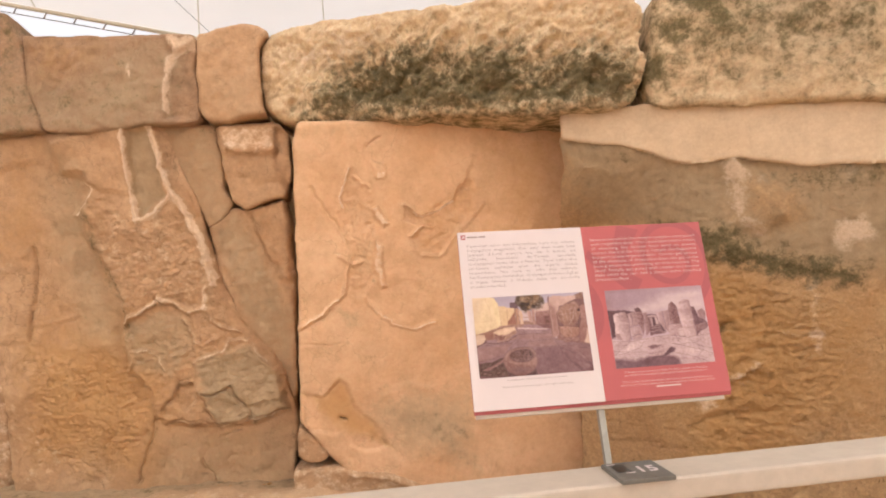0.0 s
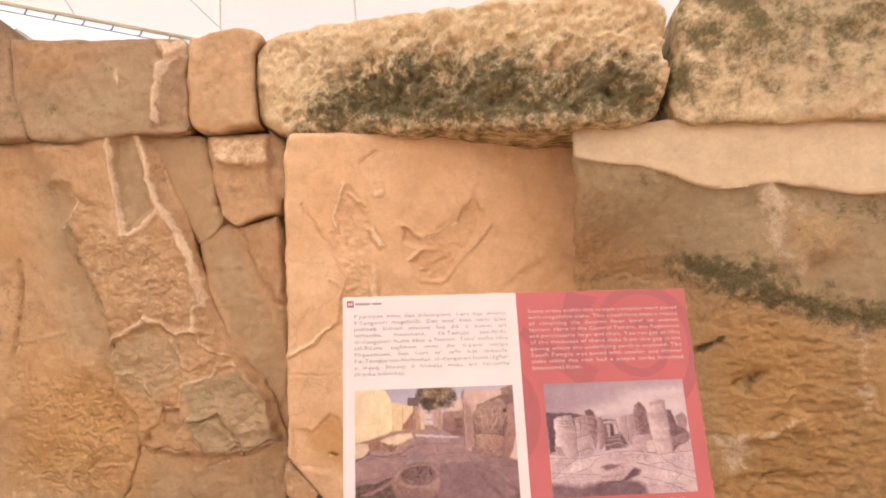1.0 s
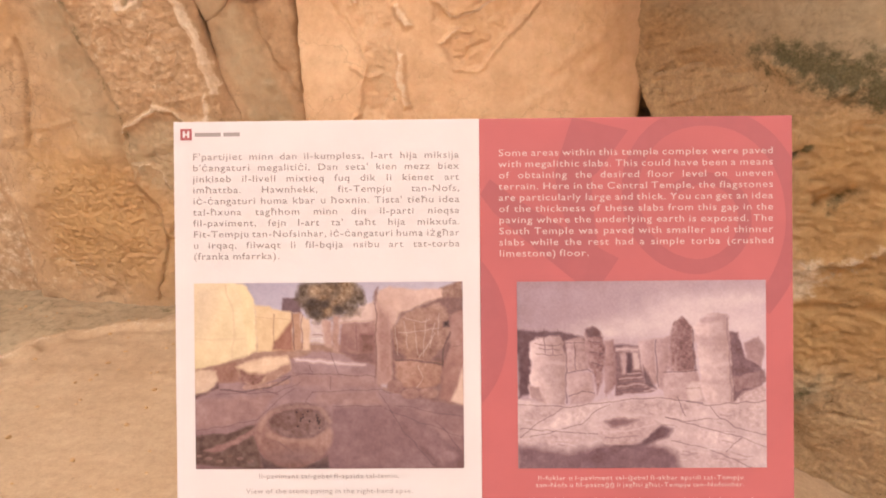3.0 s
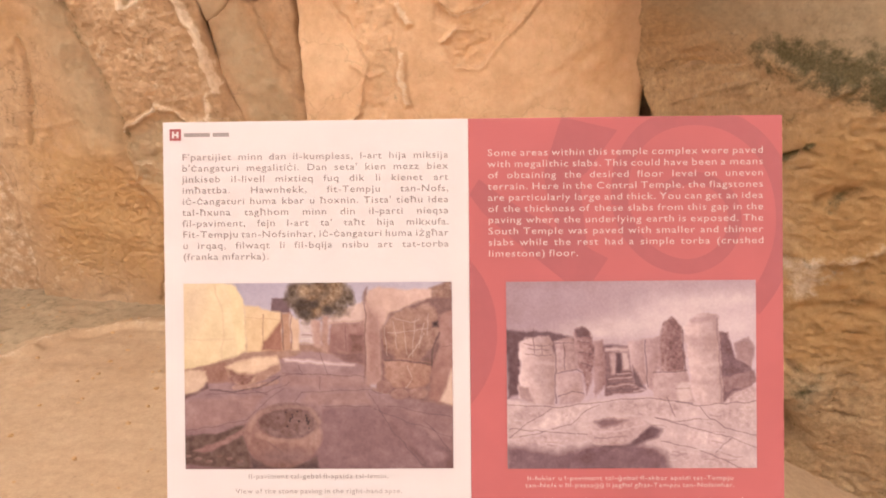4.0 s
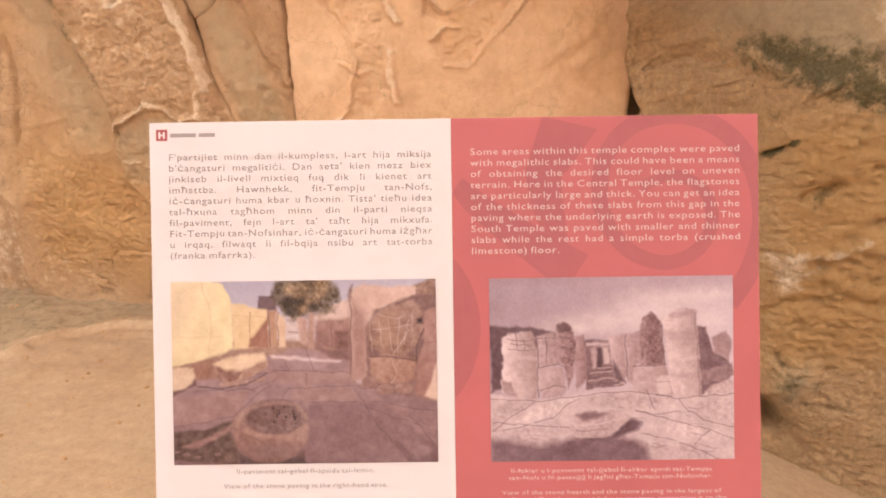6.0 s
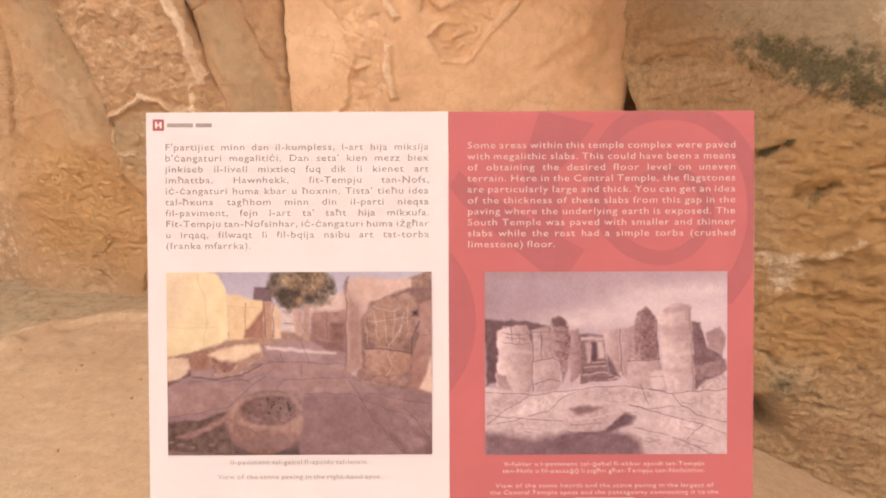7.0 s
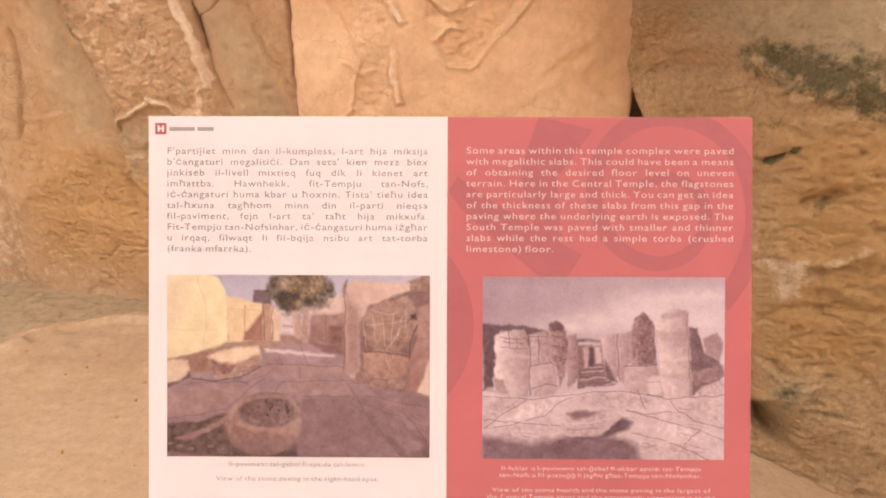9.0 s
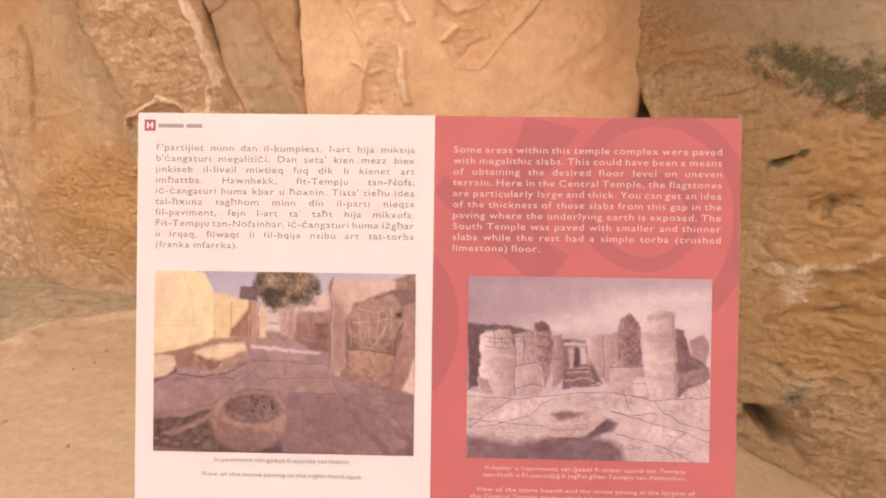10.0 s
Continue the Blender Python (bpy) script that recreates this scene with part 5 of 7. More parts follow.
band("ornament", eased_line([(0.4417, 0.0850), (0.4437, 0.0515), (0.4580, 0.0237), (0.4802, 0.0069), (0.5096, 0.0002), (0.5413, 0.0046), (0.5691, 0.0212), (0.5882, 0.0467), (0.5984, 0.0789), (0.5987, 0.1179), (0.5857, 0.1570), (0.5664, 0.1850)]), (0.0082, 0.0100))
band("ornament", [(0.415 - 0.028 * k, 0.055 * k) for k in (0, 0.2, 0.4, 0.6, 0.8, 1.0)] + [(0.385 + 0.004 * k, 0.06 + 0.018 * k) for k in range(1, 5)], (0.028, 0.010))
band("ornament", [(0.30 + 0.118 * k, 0.066 + 0.088 * k ** 0.9) for k in (0, 0.15, 0.3, 0.45, 0.6, 0.75, 0.9, 1.0)], (0.010, 0.022))
band("ornament", arc(0.247, 0.206, 0.062, 0.078, -60, 70, 40), (0.014, 0.014))


# ---- the two printed photographs: flat prints with their own colours ----
def ink_of(c):
    c = np.array(c, float) / 255
    lin = np.where(c < 0.04045, c / 12.92, ((c + 0.055) / 1.055) ** 2.4)
    return lin / np.array((1.57, 1.45, 1.34)) - 0.012


class Print:
    def __init__(self, w, h, ground):
        self.x, self.y = np.meshgrid(np.linspace(0, 1, w), np.linspace(0, 1, h))
        self.ratio = h / w
        self.c = np.zeros((h, w, 3)) + np.array(ground, float)
        self.seed = 40

    def lay(self, mask, colour, grain=10, size=0.02, shade=(0, 0)):
        self.seed += 3
        n = fbm(self.x, self.y * self.ratio, size, self.seed, 4, 0.6) * grain + fbm(self.x, self.y * self.ratio, size * 6, self.seed + 1, 2) * grain * 0.7
        total = mask.sum() + 1e-6
        mx_, my_ = (mask * self.x).sum() / total, (mask * self.y).sum() / total
        tone = np.array(colour, float) + n[..., None] + ((self.x - mx_) * shade[0] + (self.y - my_) * shade[1])[..., None]
        self.c = self.c * (1 - mask[..., None]) + tone * mask[..., None]

    def poly(self, pts, colour, grain=10, soft=0.006, size=0.02, rag=0.004, shade=(0, 0)):
        r = self.ratio
        x = self.x + rag * fbm(self.x, self.y * r, 0.03, self.seed)
        y = self.y * r + rag * fbm(self.x + 4, self.y * r, 0.03, self.seed + 1)
        p = [(a, b * r) for a, b in pts]
        d = segs_distance(x, y, p, True)[0]
        self.lay(np.clip(0.5 + np.where(inside(x, y, p), d, -d) / soft * 0.5, 0, 1), colour, grain, size, shade)

    def line(self, pts, width, colour, amount=0.8):
        r = self.ratio
        x = self.x + 0.004 * fbm(self.x, self.y * r, 0.04, self.seed)
        y = self.y * r + 0.004 * fbm(self.x + 7, self.y * r, 0.04, self.seed)
        d = segs_distance(x, y, [(a, b * r) for a, b in pts], False)[0]
        self.lay(amount * np.clip(1.5 - d / width, 0, 1), colour, 5)

    def oval(self, cx, cy, rx, ry, colour, grain=10, rag=0.06, size=0.02, soft=0.06, shade=(0, 0)):
        q = np.sqrt(((self.x - cx) / rx) ** 2 + ((self.y - cy) / ry) ** 2) + rag * fbm(self.x, self.y * self.ratio, 0.04, self.seed)
        self.lay(np.clip(0.5 + (1 - q) / soft * 0.5, 0, 1), colour, grain, size, shade)

    def finish(self, contrast, grain):
        """Deepen the print a little and give it its fine grain."""
        n = fbm(self.x, self.y * self.ratio, 0.008, 91, 2, 0.7) * grain
        mean = self.c.mean((0, 1))
        self.c = mean + (self.c - mean) * contrast + n[..., None]

    def put(self, name, u0, u1, v0, v1, page, mat, label):
        h, w, _ = self.c.shape
        me = bpy.data.meshes.new(name)
        gu, gv = u0 + (u1 - u0) * self.x, v0 + (v1 - v0) * self.y
        co = np.stack([gu, -gv, np.full_like(gu, 0.0009)], -1).reshape(-1, 3)
        i = np.arange(h * w).reshape(h, w)
        f = np.stack([i[:-1, :-1], i[1:, :-1], i[1:, 1:], i[:-1, 1:]], -1).reshape(-1, 4)
        me.from_pydata(co.tolist(), [], f.tolist())
        me.materials.append(mat)
        col = np.ones((h * w, 4), np.float32)
        col[:, :3] = ink_of(np.clip(self.c, 0, 255)).reshape(-1, 3)
        me.attributes.new("ink", "FLOAT_COLOR", "POINT").data.foreach_set("color", col.ravel())
        ob = new(name, me)
        ob.parent = page
        return tagged(ob, label)


M_PHOTO, pnt, pb = material("photo_print", 0.6)
pb.inputs["Specular IOR Level"].default_value = 0.3
pa = pnt.nodes.new("ShaderNodeAttribute")
pa.attribute_name = "ink"
pnt.links.new(pa.outputs["Color"], pb.inputs["Base Color"])

ph = Print(416, 289, (205, 184, 194))
ph.poly([(-0.018, -0.042), (1.018, -0.060), (1.018, 0.367), (-0.018, 0.385)], (206, 186, 196), 3, 0.006, 0.02, 0.004, (20, 60))
ph.poly([(0.541, 0.194), (0.589, 0.139), (0.685, 0.099), (0.692, 0.223), (0.541, 0.226)], (222, 184, 170), 5, 0.006, 0.02, 0.004, (0, 0))
ph.poly([(0.331, 0.084), (0.399, 0.081), (0.399, 0.168), (0.331, 0.152)], (126, 96, 98), 5, 0.004, 0.02, 0.004, (0, 0))
ph.poly([(0.441, 0.185), (0.488, 0.195), (0.488, 0.355), (0.435, 0.356)], (214, 184, 178), 8, 0.006, 0.02, 0.004, (0, 0))
ph.line([(0.438, 0.281), (0.479, 0.280)], 0.0025, (150, 112, 108), 0.51)
ph.line([(0.438, 0.302), (0.479, 0.304)], 0.0025, (236, 214, 208), 0.51)
ph.poly([(-0.018, 0.631), (0.086, 0.528), (0.249, 0.455), (0.367, 0.404), (0.441, 0.371), (0.544, 0.375), (0.678, 0.448), (0.685, 0.554), (0.737, 0.596), (1.018, 0.662), (1.018, 1.029), (-0.018, 1.005)], (156, 119, 117), 8, 0.006, 0.03, 0.004, (-10, -50))
ph.poly([(-0.018, 0.310), (0.115, 0.308), (0.441, 0.324), (0.678, 0.352), (0.692, 0.565), (1.018, 0.645), (1.018, 0.730), (-0.018, 0.748)], (172, 131, 116), 8, 0.006, 0.02, 0.004, (0, 0))
ph.poly([(-0.018, 0.631), (0.086, 0.528), (0.249, 0.455), (0.367, 0.404), (0.441, 0.371), (0.544, 0.375), (0.678, 0.448), (0.685, 0.554), (0.737, 0.596), (1.018, 0.662), (1.018, 1.029), (-0.018, 1.005)], (156, 119, 117), 8, 0.006, 0.03, 0.004, (-10, -50))
ph.poly([(-0.010, -0.021), (0.086, -0.010), (0.178, 0.001), (0.198, 0.018), (0.219, 0.082), (0.228, 0.167), (0.231, 0.274), (0.237, 0.370), (0.160, 0.412), (0.071, 0.439), (-0.010, 0.466)], (240, 206, 166), 8, 0.006, 0.06, 0.004, (-30, -25))
ph.poly([(0.167, 0.010), (0.198, 0.022), (0.219, 0.086), (0.228, 0.188), (0.231, 0.359), (0.201, 0.381), (0.189, 0.232)], (246, 214, 170), 6, 0.006, 0.05, 0.004, (0, 0))
ph.poly([(-0.003, 0.011), (0.071, 0.020), (0.056, 0.170), (0.012, 0.278), (-0.006, 0.278)], (232, 196, 166), 8, 0.05, 0.05, 0.004, (0, 0))
ph.line([(0.115, 0.019), (0.142, 0.147), (0.148, 0.275), (0.142, 0.399)], 0.0037, (226, 186, 154), 0.42)
ph.line([(0.000, 0.288), (0.071, 0.309), (0.189, 0.296)], 0.0037, (228, 188, 156), 0.34)
ph.poly([(0.223, 0.116), (0.271, 0.124), (0.308, 0.144), (0.367, 0.160), (0.367, 0.357), (0.237, 0.372)], (234, 194, 154), 7, 0.005, 0.03, 0.004, (0, 0))
ph.poly([(0.297, 0.320), (0.334, 0.251), (0.367, 0.194), (0.368, 0.361), (0.290, 0.371)], (166, 114, 96), 8, 0.006, 0.02, 0.004, (0, 0))
ph.line([(0.296, 0.166), (0.302, 0.354)], 0.0019, (150, 108, 90), 0.51)
ph.line([(0.228, 0.180), (0.296, 0.187), (0.361, 0.199)], 0.0015, (196, 152, 124), 0.42)
ph.poly([(0.368, 0.165), (0.399, 0.164), (0.405, 0.352), (0.370, 0.361)], (192, 144, 120), 8, 0.006, 0.02, 0.004, (0, 0))
ph.poly([(0.399, 0.181), (0.432, 0.196), (0.433, 0.360), (0.404, 0.361)], (226, 184, 156), 7, 0.006, 0.02, 0.004, (0, 0))
ph.line([(0.367, 0.165), (0.371, 0.361)], 0.0025, (112, 78, 72), 0.51)
ph.line([(0.401, 0.175), (0.405, 0.356)], 0.0019, (130, 92, 84), 0.51)
ph.oval(0.441, 0.067, 0.047, 0.068, (112, 90, 76), 26, 0.45, 0.012, 0.45, (0, 0))
ph.oval(0.485, 0.039, 0.053, 0.056, (112, 90, 76), 26, 0.45, 0.012, 0.45, (0, 0))
ph.oval(0.544, 0.029, 0.053, 0.047, (112, 90, 76), 26, 0.45, 0.012, 0.45, (0, 0))
ph.oval(0.589, 0.065, 0.041, 0.056, (112, 90, 76), 26, 0.45, 0.012, 0.45, (0, 0))
ph.oval(0.507, 0.119, 0.065, 0.060, (112, 90, 76), 26, 0.45, 0.012, 0.45, (0, 0))
ph.oval(0.456, 0.142, 0.044, 0.047, (112, 90, 76), 26, 0.45, 0.012, 0.45, (0, 0))
ph.oval(0.559, 0.114, 0.047, 0.056, (112, 90, 76), 26, 0.45, 0.012, 0.45, (0, 0))
ph.oval(0.478, 0.173, 0.041, 0.034, (112, 90, 76), 26, 0.45, 0.012, 0.45, (0, 0))
ph.oval(0.621, 0.079, 0.018, 0.038, (112, 90, 76), 26, 0.45, 0.012, 0.45, (0, 0))
ph.oval(0.507, 0.045, 0.025, 0.026, (160, 126, 100), 24, 0.5, 0.01, 0.7, (0, 0))
ph.oval(0.552, 0.080, 0.025, 0.026, (160, 126, 100), 24, 0.5, 0.01, 0.7, (0, 0))
ph.oval(0.581, 0.050, 0.025, 0.026, (160, 126, 100), 24, 0.5, 0.01, 0.7, (0, 0))
ph.oval(0.527, 0.115, 0.025, 0.026, (160, 126, 100), 24, 0.5, 0.01, 0.7, (0, 0))
ph.oval(0.478, 0.081, 0.025, 0.026, (160, 126, 100), 24, 0.5, 0.01, 0.7, (0, 0))
ph.oval(0.456, 0.046, 0.025, 0.026, (160, 126, 100), 24, 0.5, 0.01, 0.7, (0, 0))
ph.oval(0.567, 0.016, 0.025, 0.026, (160, 126, 100), 24, 0.5, 0.01, 0.7, (0, 0))
ph.oval(0.497, 0.152, 0.025, 0.026, (160, 126, 100), 24, 0.5, 0.01, 0.7, (0, 0))
ph.oval(0.441, 0.110, 0.018, 0.019, (86, 68, 60), 14, 0.5, 0.01, 0.7, (0, 0))
ph.oval(0.488, 0.115, 0.018, 0.019, (86, 68, 60), 14, 0.5, 0.01, 0.7, (0, 0))
ph.oval(0.541, 0.144, 0.018, 0.019, (86, 68, 60), 14, 0.5, 0.01, 0.7, (0, 0))
ph.oval(0.459, 0.163, 0.018, 0.019, (86, 68, 60), 14, 0.5, 0.01, 0.7, (0, 0))
ph.poly([(0.479, 0.195), (0.512, 0.201), (0.516, 0.346), (0.481, 0.338)], (202, 158, 144), 7, 0.006, 0.02, 0.004, (-300, 0))
ph.poly([(0.516, 0.179), (0.541, 0.174), (0.543, 0.375), (0.516, 0.367)], (192, 148, 134), 8, 0.006, 0.02, 0.004, (0, 0))
ph.poly([(0.544, 0.217), (0.686, 0.202), (0.680, 0.377), (0.544, 0.373)], (166, 122, 114), 9, 0.006, 0.02, 0.004, (-60, -60))
ph.line([(0.544, 0.219), (0.686, 0.204)], 0.0031, (214, 176, 160), 0.51)
ph.poly([(0.621, 0.278), (0.675, 0.279), (0.675, 0.373), (0.627, 0.374)], (148, 106, 98), 8, 0.006, 0.02, 0.004, (0, 0))
ph.line([(0.604, 0.225), (0.607, 0.370)], 0.0015, (126, 90, 86), 0.51)
ph.poly([(0.541, 0.375), (0.678, 0.377), (0.680, 0.445), (0.604, 0.421)], (150, 110, 104), 8, 0.006, 0.02, 0.004, (0, 0))
ph.poly([(0.917, 0.031), (1.000, -0.005), (1.003, 0.111), (0.914, 0.108)], (166, 126, 112), 14, 0.006, 0.012, 0.004, (0, 0))
ph.line([(0.907, 0.112), (1.000, 0.102)], 0.0020, (232, 206, 200), 0.68)
ph.line([(0.907, 0.130), (1.000, 0.119)], 0.0020, (232, 206, 200), 0.68)
ph.line([(0.907, 0.151), (1.000, 0.141)], 0.0020, (232, 206, 200), 0.68)
ph.poly([(0.672, 0.048), (0.686, 0.022), (0.692, 0.108), (0.672, 0.112)], (158, 122, 116), 8, 0.006, 0.02, 0.004, (0, 0))
ph.poly([(0.686, 0.044), (0.725, 0.026), (0.840, 0.037), (0.929, 0.039), (0.923, 0.108), (0.840, 0.131), (0.769, 0.183), (0.740, 0.265), (0.743, 0.547), (0.678, 0.548), (0.675, 0.266)], (216, 174, 158), 8, 0.006, 0.04, 0.004, (30, -20))
ph.poly([(0.680, 0.116), (0.734, 0.180), (0.740, 0.265), (0.743, 0.547), (0.678, 0.548)], (180, 136, 126), 7, 0.02, 0.02, 0.004, (150, 0))
ph.line([(0.676, 0.116), (0.675, 0.544)], 0.0025, (120, 86, 82), 0.51)
ph.poly([(0.731, 0.265), (0.769, 0.168), (0.899, 0.091), (1.003, 0.089), (1.003, 0.671), (0.737, 0.590)], (146, 108, 101), 8, 0.006, 0.02, 0.004, (0, 0))
ph.poly([(0.737, 0.256), (0.766, 0.190), (0.833, 0.139), (0.917, 0.112), (0.950, 0.172), (0.953, 0.261), (0.929, 0.351), (0.879, 0.425), (0.796, 0.418), (0.751, 0.372)], (170, 128, 114), 14, 0.006, 0.016, 0.006, (-20, -90))
ph.poly([(0.774, 0.232), (0.840, 0.188), (0.862, 0.327), (0.796, 0.382)], (184, 140, 122), 12, 0.03, 0.014, 0.004, (0, 0))
ph.line([(0.751, 0.243), (0.759, 0.393)], 0.0019, (222, 194, 184), 0.42)
ph.line([(0.781, 0.211), (0.793, 0.350)], 0.0019, (222, 194, 184), 0.42)
ph.line([(0.818, 0.221), (0.833, 0.392)], 0.0019, (222, 194, 184), 0.42)
ph.line([(0.862, 0.199), (0.852, 0.402)], 0.0019, (222, 194, 184), 0.42)
ph.line([(0.899, 0.219), (0.877, 0.348)], 0.0019, (222, 194, 184), 0.42)
ph.line([(0.914, 0.176), (0.905, 0.283)], 0.0019, (222, 194, 184), 0.42)
ph.line([(0.788, 0.196), (0.848, 0.216), (0.877, 0.203)], 0.0019, (222, 194, 184), 0.42)
ph.line([(0.759, 0.275), (0.825, 0.263), (0.914, 0.251)], 0.0019, (222, 194, 184), 0.42)
ph.line([(0.840, 0.402), (0.862, 0.348), (0.885, 0.305), (0.899, 0.273)], 0.0025, (232, 206, 196), 0.42)
ph.poly([(0.951, 0.176), (1.003, 0.149), (1.003, 0.662), (0.911, 0.630), (0.923, 0.454), (0.953, 0.351)], (174, 128, 118), 8, 0.005, 0.03, 0.004, (-40, -20))
ph.poly([(0.956, 0.637), (1.003, 0.457), (1.003, 0.666)], (228, 188, 168), 6, 0.006, 0.02, 0.004, (0, 0))
ph.poly([(0.926, 0.215), (0.947, 0.210), (0.947, 0.236), (0.926, 0.240)], (84, 62, 62), 4, 0.006, 0.02, 0.004, (0, 0))
ph.line([(0.953, 0.272), (0.929, 0.358), (0.920, 0.454)], 0.0031, (104, 74, 72), 0.51)
ph.line([(0.959, 0.347), (1.000, 0.342)], 0.0015, (140, 100, 94), 0.51)
ph.poly([(0.749, 0.427), (0.811, 0.409), (0.923, 0.441), (0.917, 0.540), (0.855, 0.575), (0.775, 0.563), (0.749, 0.500)], (178, 132, 116), 11, 0.006, 0.016, 0.005, (-20, -70))
ph.line([(0.749, 0.419), (0.803, 0.418), (0.877, 0.429), (0.922, 0.441)], 0.0037, (100, 72, 70), 0.51)
ph.line([(0.833, 0.445), (0.848, 0.519), (0.825, 0.563)], 0.0019, (222, 194, 184), 0.42)
ph.oval(0.747, 0.560, 0.030, 0.036, (168, 126, 116), 10, 0.1, 0.02, 0.1, (0, -150))
ph.oval(0.803, 0.601, 0.033, 0.028, (168, 126, 116), 10, 0.1, 0.02, 0.1, (0, -150))
ph.oval(0.873, 0.596, 0.038, 0.030, (168, 126, 116), 10, 0.1, 0.02, 0.1, (0, -150))
ph.poly([(0.373, 0.404), (0.485, 0.415), (0.636, 0.436), (0.633, 0.446), (0.485, 0.434), (0.379, 0.421)], (232, 198, 190), 4, 0.006, 0.02, 0.004, (0, 0))
ph.poly([(0.071, 0.450), (0.157, 0.429), (0.169, 0.527), (0.086, 0.537)], (158, 112, 96), 10, 0.006, 0.02, 0.004, (0, 0))
ph.poly([(-0.006, 0.474), (0.078, 0.469), (0.087, 0.528), (0.053, 0.585), (-0.006, 0.611)], (228, 190, 164), 8, 0.006, 0.02, 0.004, (0, 0))
ph.poly([(-0.006, 0.598), (0.053, 0.580), (0.086, 0.537), (0.089, 0.558), (-0.006, 0.624)], (120, 86, 80), 8, 0.006, 0.02, 0.004, (0, 0))
ph.poly([(0.155, 0.446), (0.249, 0.397), (0.349, 0.391), (0.358, 0.460), (0.308, 0.512), (0.226, 0.556), (0.169, 0.518)], (230, 190, 160), 9, 0.006, 0.03, 0.004, (0, 0))
ph.poly([(0.160, 0.459), (0.219, 0.488), (0.271, 0.487), (0.249, 0.543), (0.219, 0.556), (0.169, 0.527)], (154, 110, 98), 16, 0.008, 0.012, 0.004, (0, 0))
ph.poly([(0.271, 0.487), (0.314, 0.460), (0.355, 0.434), (0.355, 0.468), (0.305, 0.516), (0.256, 0.538)], (180, 136, 120), 10, 0.006, 0.02, 0.004, (0, 0))
ph.oval(0.189, 0.561, 0.012, 0.013, (178, 136, 124), 10, 0.15, 0.02, 0.1, (0, 0))
ph.oval(0.209, 0.560, 0.012, 0.013, (178, 136, 124), 10, 0.15, 0.02, 0.1, (0, 0))
ph.oval(0.228, 0.560, 0.012, 0.013, (178, 136, 124), 10, 0.15, 0.02, 0.1, (0, 0))
ph.oval(0.247, 0.560, 0.012, 0.013, (178, 136, 124), 10, 0.15, 0.02, 0.1, (0, 0))
ph.oval(0.266, 0.554, 0.012, 0.013, (178, 136, 124), 10, 0.15, 0.02, 0.1, (0, 0))
ph.oval(0.286, 0.548, 0.012, 0.013, (178, 136, 124), 10, 0.15, 0.02, 0.1, (0, 0))
ph.oval(0.305, 0.543, 0.012, 0.013, (178, 136, 124), 10, 0.15, 0.02, 0.1, (0, 0))
ph.oval(0.324, 0.537, 0.012, 0.013, (178, 136, 124), 10, 0.15, 0.02, 0.1, (0, 0))
ph.oval(0.343, 0.531, 0.012, 0.013, (178, 136, 124), 10, 0.15, 0.02, 0.1, (0, 0))
ph.line([(0.093, 0.567), (0.189, 0.582), (0.278, 0.564), (0.355, 0.502)], 0.0031, (98, 72, 70), 0.51)
ph.poly([(0.000, 0.630), (0.308, 0.597), (0.231, 0.733), (0.115, 0.772), (0.000, 0.791)], (168, 128, 122), 8, 0.01, 0.03, 0.006, (0, 0))
ph.poly([(0.456, 0.582), (0.686, 0.576), (0.695, 0.659), (0.522, 0.658), (0.441, 0.638)], (172, 133, 127), 8, 0.01, 0.03, 0.006, (0, 0))
ph.poly([(0.367, 0.485), (0.678, 0.501), (0.680, 0.565), (0.367, 0.560)], (176, 136, 130), 8, 0.01, 0.03, 0.006, (0, 0))
ph.poly([(0.522, 0.675), (0.707, 0.676), (0.899, 0.999), (0.485, 0.996)], (150, 113, 112), 8, 0.01, 0.03, 0.006, (0, 0))
ph.poly([(0.796, 0.666), (0.997, 0.722), (0.997, 0.902), (0.929, 0.839)], (160, 121, 118), 8, 0.01, 0.03, 0.006, (0, 0))
ph.poly([(0.759, 0.692), (0.988, 0.944), (0.914, 0.988)], (152, 114, 113), 8, 0.01, 0.03, 0.006, (0, 0))
ph.poly([(0.034, 0.910), (0.189, 0.809), (0.222, 0.757), (0.228, 0.819), (0.071, 0.922)], (164, 122, 114), 8, 0.01, 0.03, 0.006, (0, 0))
ph.line([(0.000, 0.791), (0.115, 0.772), (0.226, 0.740), (0.308, 0.636), (0.367, 0.571)], 0.0015, (108, 80, 80), 0.42)
ph.line([(0.086, 0.597), (0.308, 0.593), (0.396, 0.538)], 0.0015, (108, 80, 80), 0.42)
ph.line([(0.441, 0.582), (0.692, 0.576), (0.737, 0.598)], 0.0015, (108, 80, 80), 0.42)
ph.line([(0.441, 0.582), (0.408, 0.638), (0.441, 0.665)], 0.0015, (108, 80, 80), 0.42)
ph.line([(0.515, 0.662), (0.695, 0.667)], 0.0015, (108, 80, 80), 0.42)
ph.line([(0.688, 0.591), (0.751, 0.746), (0.825, 0.883), (0.905, 0.999)], 0.0015, (108, 80, 80), 0.42)
ph.line([(0.751, 0.660), (0.997, 0.726)], 0.0015, (108, 80, 80), 0.42)
ph.line([(0.899, 0.743), (0.991, 0.912)], 0.0015, (108, 80, 80), 0.42)
ph.line([(0.367, 0.485), (0.678, 0.505)], 0.0015, (108, 80, 80), 0.42)
ph.line([(0.507, 0.376), (0.533, 0.493)], 0.0015, (108, 80, 80), 0.42)
ph.line([(0.426, 0.441), (0.441, 0.484)], 0.0015, (108, 80, 80), 0.42)
ph.line([(0.707, 0.682), (1.000, 0.837)], 0.0015, (108, 80, 80), 0.42)
